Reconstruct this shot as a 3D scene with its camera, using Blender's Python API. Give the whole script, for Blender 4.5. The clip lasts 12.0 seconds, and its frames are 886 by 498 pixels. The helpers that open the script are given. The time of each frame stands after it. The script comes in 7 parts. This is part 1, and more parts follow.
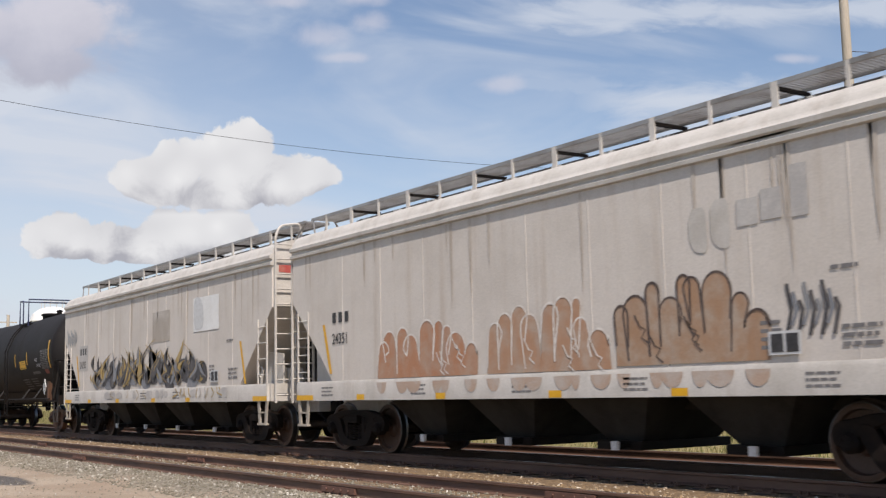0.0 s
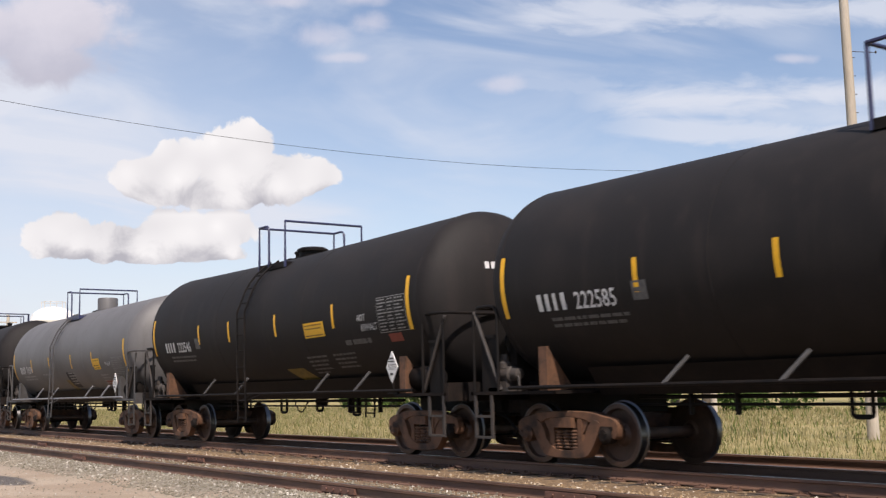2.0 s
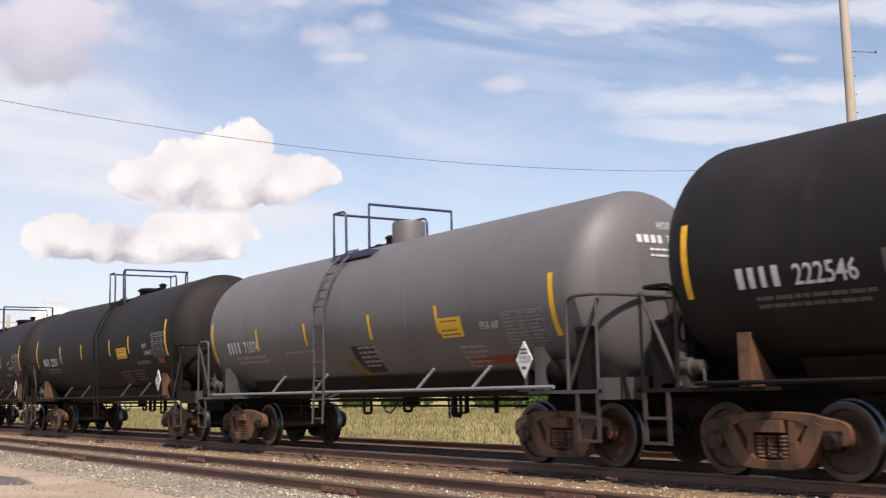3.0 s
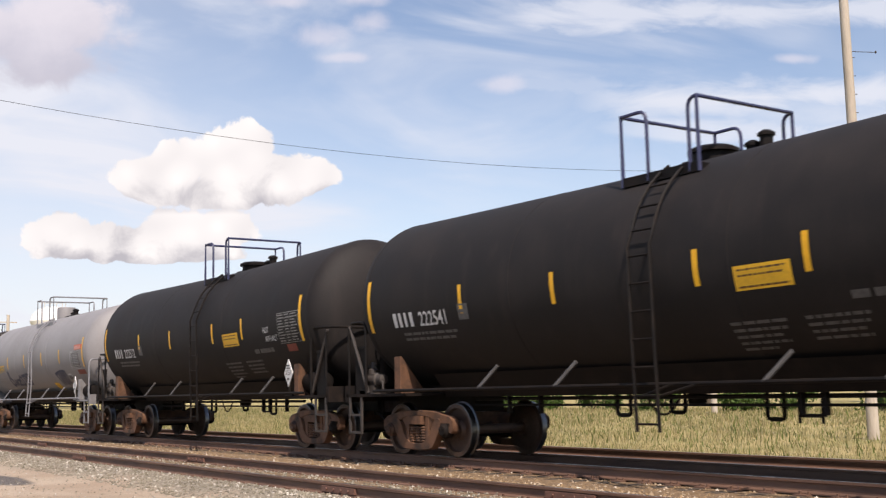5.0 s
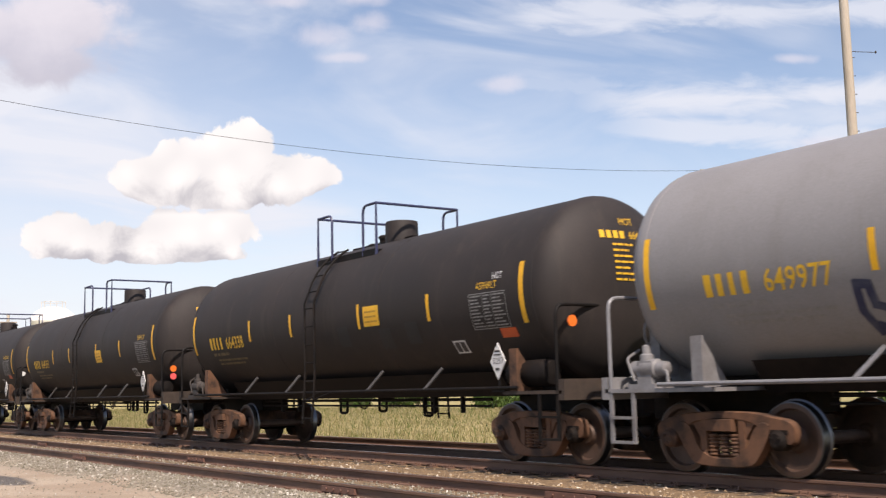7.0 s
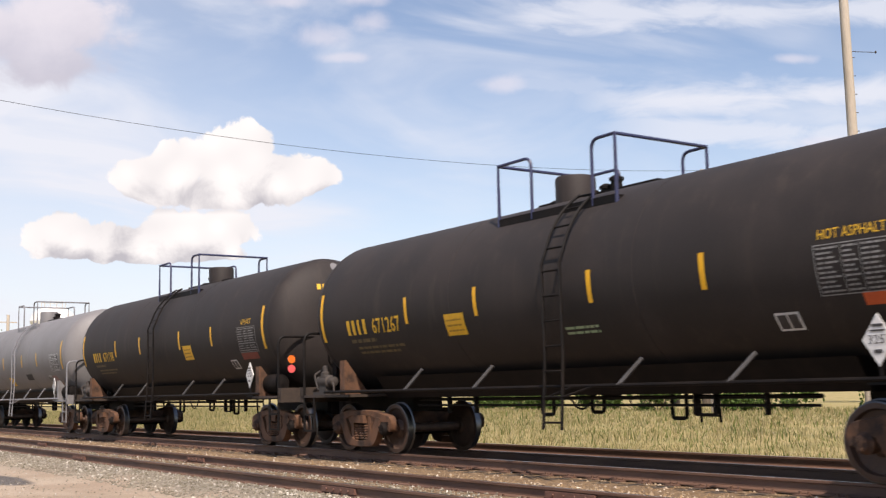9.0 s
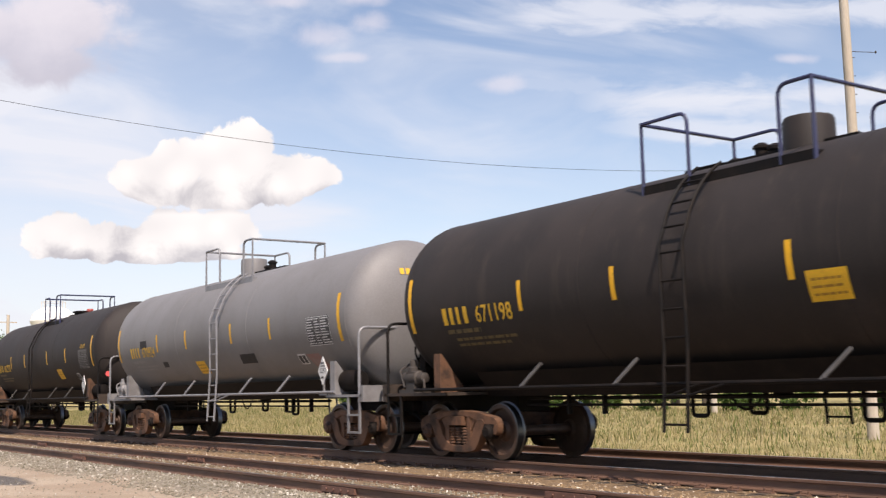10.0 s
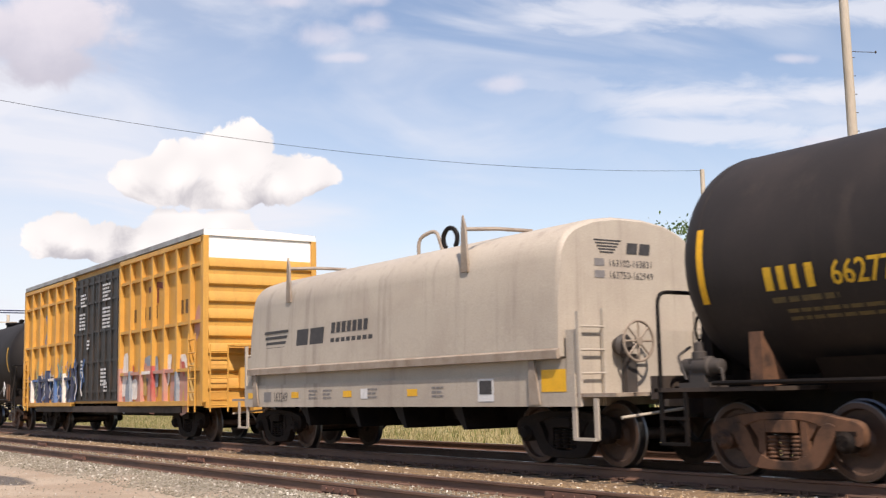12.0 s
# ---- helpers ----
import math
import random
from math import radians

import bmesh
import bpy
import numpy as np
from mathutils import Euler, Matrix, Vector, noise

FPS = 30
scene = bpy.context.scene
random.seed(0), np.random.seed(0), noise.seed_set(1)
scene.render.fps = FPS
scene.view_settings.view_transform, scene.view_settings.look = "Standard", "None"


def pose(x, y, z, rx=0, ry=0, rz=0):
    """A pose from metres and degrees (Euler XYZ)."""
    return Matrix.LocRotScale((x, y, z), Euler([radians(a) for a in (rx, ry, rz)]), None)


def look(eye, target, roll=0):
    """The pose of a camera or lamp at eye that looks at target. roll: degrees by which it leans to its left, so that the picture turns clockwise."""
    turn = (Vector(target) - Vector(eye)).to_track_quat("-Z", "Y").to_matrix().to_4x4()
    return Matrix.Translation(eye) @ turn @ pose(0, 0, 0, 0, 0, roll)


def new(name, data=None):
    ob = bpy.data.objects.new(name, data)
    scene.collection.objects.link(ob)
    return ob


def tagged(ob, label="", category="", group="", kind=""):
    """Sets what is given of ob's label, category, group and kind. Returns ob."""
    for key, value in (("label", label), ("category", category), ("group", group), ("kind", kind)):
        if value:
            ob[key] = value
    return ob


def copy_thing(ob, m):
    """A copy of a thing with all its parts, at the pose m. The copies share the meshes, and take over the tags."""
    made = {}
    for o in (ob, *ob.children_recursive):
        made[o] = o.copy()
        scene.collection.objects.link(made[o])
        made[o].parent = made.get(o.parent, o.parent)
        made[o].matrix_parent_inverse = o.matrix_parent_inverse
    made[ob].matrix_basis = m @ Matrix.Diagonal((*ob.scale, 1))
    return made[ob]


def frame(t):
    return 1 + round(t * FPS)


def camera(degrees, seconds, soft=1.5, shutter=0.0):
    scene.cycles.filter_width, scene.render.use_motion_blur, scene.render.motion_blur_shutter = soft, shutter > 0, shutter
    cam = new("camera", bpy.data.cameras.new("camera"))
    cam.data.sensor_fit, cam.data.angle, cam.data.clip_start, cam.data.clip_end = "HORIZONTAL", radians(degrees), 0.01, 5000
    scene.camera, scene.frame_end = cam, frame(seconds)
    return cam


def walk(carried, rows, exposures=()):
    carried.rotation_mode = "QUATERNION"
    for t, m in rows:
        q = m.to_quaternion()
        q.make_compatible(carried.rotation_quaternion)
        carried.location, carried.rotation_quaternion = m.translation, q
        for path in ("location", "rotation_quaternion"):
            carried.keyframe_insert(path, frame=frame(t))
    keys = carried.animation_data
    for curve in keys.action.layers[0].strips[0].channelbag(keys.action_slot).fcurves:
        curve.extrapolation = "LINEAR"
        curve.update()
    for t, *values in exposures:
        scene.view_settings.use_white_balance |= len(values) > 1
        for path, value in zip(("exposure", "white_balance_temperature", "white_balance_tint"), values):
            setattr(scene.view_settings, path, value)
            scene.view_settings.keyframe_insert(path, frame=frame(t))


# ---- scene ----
V = 18.835          # train speed, m/s, towards +X
cam = camera(43.41, 12.0, soft=1.3, shutter=0.07)
RIGHT, UP, AHEAD = Vector((0.56364, 0.82575, -0.02131)), Vector((0.11658, -0.05397, 0.99171)), Vector((-0.81775, 0.56145, 0.12668))
CAM_POSE = Matrix.Translation((0.032, -11.835, 1.123)) @ Matrix((RIGHT, UP, -AHEAD)).transposed().to_4x4()
walk(cam, [(0.0, CAM_POSE), (12.0, CAM_POSE)], exposures=[(0.0, 0.0, 6600, 14), (1.3, 0.0 + 0.05, 6600, 15), (2.6, 0.0 + 0.28, 6900, 18), (12.0, 0.0 + 0.36, 7000, 18)])

# ---- sun and sky ----
SUN = Vector((0.57, -0.235, 0.78)).normalized()
sun = new("sun", bpy.data.lights.new("sun", "SUN"))
sun.data.energy, sun.data.angle, sun.data.color = 4.9, radians(0.53), (1.0, 0.94, 0.84)
sun.matrix_world = look(SUN * 50, (0, 0, 0))


class Nodes:
    """Short hand for building node trees."""

    def __init__(self, tree):
        self.t = tree

    def put(self, kind, **sets):
        n = self.t.nodes.new(kind)
        for k, v in sets.items():
            setattr(n, k, v)
        return n

    def link(self, a, b):
        self.t.links.new(a, b)

    def feed(self, value, socket):
        if isinstance(value, bpy.types.NodeSocket):
            self.link(value, socket)
        else:
            socket.default_value = value

    def math(self, op, a, b=0.0, c=0.0, clamp=False):
        n = self.put("ShaderNodeMath", operation=op, use_clamp=clamp)
        for v, s in zip((a, b, c), n.inputs):
            self.feed(v, s)
        return n.outputs[0]

    def mix(self, fac, a, b):
        n = self.put("ShaderNodeMix", data_type="RGBA")
        self.feed(fac, n.inputs[0])
        for v, s in ((a, n.inputs[6]), (b, n.inputs[7])):
            self.feed((*v, 1.0) if isinstance(v, tuple) and len(v) == 3 else v, s)
        return n.outputs[2]

    def noise(self, vec, scale, detail=4.0, rough=0.55, dist=0.0):
        n = self.put("ShaderNodeTexNoise")
        if vec is not None:
            self.link(vec, n.inputs["Vector"])
        n.inputs["Scale"].default_value, n.inputs["Detail"].default_value = scale, detail
        n.inputs["Roughness"].default_value, n.inputs["Distortion"].default_value = rough, dist
        return n.outputs[0]

    def step(self, v, lo, hi):
        n = self.put("ShaderNodeMapRange", interpolation_type="SMOOTHSTEP")
        self.feed(v, n.inputs[0])
        n.inputs[1].default_value, n.inputs[2].default_value = lo, hi
        return n.outputs[0]

    def stretch(self, vec, x, y, z):
        n = self.put("ShaderNodeMapping")
        self.link(vec, n.inputs[0])
        n.inputs["Scale"].default_value = (x, y, z)
        return n.outputs[0]


def make_sky():
    world = bpy.data.worlds.new("sky")
    scene.world, world.use_nodes = world, True
    world.node_tree.nodes.clear()
    n = Nodes(world.node_tree)
    air = n.put("ShaderNodeTexSky", sky_type="NISHITA", sun_disc=False)
    air.sun_elevation, air.sun_rotation = math.asin(SUN.z), math.atan2(SUN.x, SUN.y)
    air.air_density, air.dust_density, air.ozone_density = 1.0, 0.6, 1.1
    way = n.put("ShaderNodeTexCoord").outputs["Generated"]

    def dot(v):
        d = n.put("ShaderNodeVectorMath", operation="DOT_PRODUCT")
        n.link(way, d.inputs[0])
        d.inputs[1].default_value = tuple(v)
        return d.outputs["Value"]

    # flat sky coordinates round the cumulus bank's quarter
    ahead = n.math("MAXIMUM", dot(AHEAD), 0.05)
    u, v = n.math("DIVIDE", dot(RIGHT), ahead), n.math("DIVIDE", dot(UP), ahead)
    uv = n.put("ShaderNodeCombineXYZ")
    n.link(u, uv.inputs[0]), n.link(v, uv.inputs[1])
    uv = uv.outputs[0]
    # high thin cirrus and haze veils
    tilt = n.put("ShaderNodeVectorRotate", rotation_type="Z_AXIS")
    n.link(uv, tilt.inputs[0])
    tilt.inputs["Angle"].default_value = 0.15
    streaks = n.noise(n.stretch(tilt.outputs[0], 3.0, 8.5, 1.0), 1.5, 7, 0.52, 0.9)
    broad = n.noise(n.stretch(uv, 1.6, 3.6, 1.0), 1.7, 4, 0.5, 0.5)
    veil = n.math("MULTIPLY", n.step(streaks, 0.36, 0.74), n.step(broad, 0.3, 0.66))
    here = n.step(dot(AHEAD), 0.1, 0.6)
    low = n.math("MULTIPLY", n.step(v, 0.22, -0.08), here)
    leftward = n.math("MULTIPLY", n.step(u, 0.0, -0.42), here)
    veil = n.math("MULTIPLY", veil, here)
    veil = n.math("ADD", n.math("MULTIPLY", veil, 0.95), n.math("ADD", n.math("MULTIPLY", low, 0.34), n.math("MULTIPLY", leftward, 0.36)), clamp=True)
    # bands of soft white stratus: (height at the middle, slope, half depth, where it begins, where it is full, weight)
    for mid, rise, deep, begin, full, weight in ((0.1275, 0.033, 0.024, 0.08, 0.2, 0.9), (0.1135, -0.032, 0.019, 0.09, 0.22, 0.75), (0.2075, 0.022, 0.022, 0.02, 0.09, 0.8), (0.150, -0.02, 0.012, 0.01, 0.08, 0.35)):
        band = n.math("ABSOLUTE", n.math("SUBTRACT", v, n.math("ADD", n.math("MULTIPLY", u, rise), mid)))
        band = n.math("ADD", band, n.math("MULTIPLY", n.math("SUBTRACT", n.noise(n.stretch(uv, 5, 15, 1), 2.2, 6, 0.58, 0.7), 0.5), 0.05))
        band = n.math("MULTIPLY", n.step(band, deep, 0.0), n.math("MULTIPLY", n.step(u, begin, full), n.step(u, 0.75, 0.5)))
        veil = n.math("MAXIMUM", veil, n.math("MULTIPLY", band, weight))

    # heaped cumulus: (u, v, half width, half height)
    puff = n.noise(uv, 24.0, 8, 0.58, 0.35)
    lumps = n.put("ShaderNodeTexVoronoi", feature="SMOOTH_F1")
    n.link(uv, lumps.inputs["Vector"])
    lumps.inputs["Scale"].default_value = 38.0
    billow = n.math("SUBTRACT", 0.42, lumps.outputs["Distance"])
    rag = n.math("ADD", n.math("MULTIPLY", n.math("SUBTRACT", puff, 0.53), 1.5), n.math("MULTIPLY", billow, 0.5))

    def heap(rows, flat):
        body = None
        for a, b, w, h in rows:
            du = n.math("DIVIDE", n.math("SUBTRACT", u, a), w)
            dv = n.math("DIVIDE", n.math("SUBTRACT", v, b), h)
            dv = n.math("MAXIMUM", dv, n.math("MULTIPLY", dv, -flat))
            near = n.math("SUBTRACT", 1.0, n.math("SQRT", n.math("ADD", n.math("MULTIPLY", du, du), n.math("MULTIPLY", dv, dv))))
            body = near if body is None else n.math("SMOOTH_MAX", body, near, 0.12)
        return n.math("ADD", body, rag)

    main = heap([(-0.1696, 0.0909, 0.0254, 0.0294), (-0.1949, 0.0858, 0.0376, 0.0264), (-0.2279, 0.0767, 0.0426, 0.0274), (-0.2650, 0.0645, 0.0355, 0.0244), (-0.1543, 0.0685, 0.0487, 0.0264), (-0.1239, 0.0604, 0.0315, 0.0254), (-0.1949, 0.0487, 0.0838, 0.0223), (-0.2457, 0.0513, 0.0508, 0.0193), (-0.3381, 0.0137, 0.0376, 0.0234), (-0.3614, 0.0046, 0.0173, 0.0142), (-0.2965, 0.0076, 0.0609, 0.0244), (-0.2457, 0.0127, 0.0533, 0.0244), (-0.1949, 0.0147, 0.0335, 0.0223), (-0.2711, -0.0056, 0.0965, 0.0142), (-0.3219, -0.0025, 0.0533, 0.0162), (-0.2254, -0.0046, 0.0558, 0.0142)], 1.6)
    soft = heap([(-0.39, 0.19, 0.085, 0.05), (-0.33, 0.205, 0.05, 0.045), (-0.36, 0.165, 0.07, 0.03)], 1.2)
    small = heap([(-0.110, 0.19, 0.03, 0.014), (-0.064, 0.203, 0.02, 0.013), (-0.075, 0.225, 0.03, 0.01), (-0.145, 0.222, 0.03, 0.008), (-0.09, 0.172, 0.03, 0.006), (0.054, 0.148, 0.026, 0.010), (0.315, 0.171, 0.024, 0.006), (0.34, 0.095, 0.03, 0.008)], 1.1)
    mass = n.step(main, 0.02, 0.16)
    # sunlit billows above, lavender bases below
    vv = n.math("ADD", v, n.math("ADD", n.math("MULTIPLY", n.math("SUBTRACT", puff, 0.5), 0.10), n.math("MULTIPLY", billow, 0.03)))
    lit_a, lit_b = n.step(vv, 0.022, 0.068), n.step(vv, -0.026, 0.012)
    tier = n.step(v, 0.030, 0.038)
    lit = n.math("ADD", n.math("MULTIPLY", lit_a, tier), n.math("MULTIPLY", lit_b, n.math("SUBTRACT", 1.0, tier)))
    lit = n.math("ADD", n.math("MULTIPLY", lit, 0.8), n.math("MULTIPLY", billow, 0.5), clamp=True)
    cloud = n.mix(lit, (0.41, 0.425, 0.47), (0.815, 0.84, 0.845))
    grey = n.mix(n.step(n.math("ADD", v, n.math("MULTIPLY", puff, 0.06)), 0.17, 0.26), (0.43, 0.445, 0.53), (0.66, 0.66, 0.72))
    back = n.put("ShaderNodeBackground")
    strength = n.put("ShaderNodeVectorMath", operation="SCALE")
    n.link(air.outputs[0], strength.inputs[0])
    strength.inputs["Scale"].default_value = 0.122
    colour = n.mix(n.math("MULTIPLY", veil, 0.95), strength.outputs[0], (0.63, 0.695, 0.775))
    colour = n.mix(n.math("MULTIPLY", n.step(small, -0.2, 0.75), 0.5), colour, (0.66, 0.67, 0.74))
    colour = n.mix(n.math("MULTIPLY", n.step(soft, -0.15, 0.5), 0.85), colour, grey)
    colour = n.mix(mass, colour, cloud)
    n.link(colour, back.inputs[0])
    back.inputs[1].default_value = 1.0
    out = n.put("ShaderNodeOutputWorld")
    n.link(back.outputs[0], out.inputs[0])


make_sky()


# ---- materials ----
def material(name, base, rough=0.6, metal=0.0, spec=0.5, vary=None, vary_amt=0.5, scale=2.0, fine=40.0, streak=None, streak_amt=0.0,
             bump=0.05, bump_scale=60.0, stretch=(1, 1, 1), low_dirt=None, rough_vary=0.12):
    """A weathered surface: base colour, blotches of a second colour, vertical streaks of a third, fine grain and relief."""
    m = bpy.data.materials.new(name)
    m.use_nodes = True
    n = Nodes(m.node_tree)
    shader = m.node_tree.nodes["Principled BSDF"]
    where = n.put("ShaderNodeTexCoord").outputs["Object"]
    where = n.stretch(where, *stretch)
    grain = n.noise(where, fine, 5, 0.6)
    blot = n.noise(where, scale, 6, 0.62, 0.3)
    colour = (*base, 1.0)
    second = vary or tuple(c * 0.6 for c in base)
    fac = n.math("MULTIPLY", n.step(blot, 0.38, 0.72), vary_amt)
    colour = n.mix(fac, colour, second)
    if streak:
        run = n.noise(n.stretch(where, 1.6, 1.6, 0.10), 2.4, 5, 0.65)
        colour = n.mix(n.math("MULTIPLY", n.step(run, 0.5, 0.78), streak_amt), colour, streak)
    shade = n.math("ADD", n.math("MULTIPLY", grain, 0.5), 0.75)
    tone = n.put("ShaderNodeVectorMath", operation="SCALE")
    n.feed(colour, tone.inputs[0]), n.link(shade, tone.inputs["Scale"])
    n.link(tone.outputs[0], shader.inputs["Base Color"])
    n.link(n.math("ADD", n.math("MULTIPLY", blot, rough_vary * 2), rough - rough_vary, clamp=True), shader.inputs["Roughness"])
    shader.inputs["Metallic"].default_value, shader.inputs["Specular IOR Level"].default_value = metal, spec
    b = n.put("ShaderNodeBump")
    b.inputs["Strength"].default_value, b.inputs["Distance"].default_value = bump, 0.02
    n.link(n.noise(where, bump_scale, 4, 0.6), b.inputs["Height"])
    n.link(b.outputs[0], shader.inputs["Normal"])
    return m


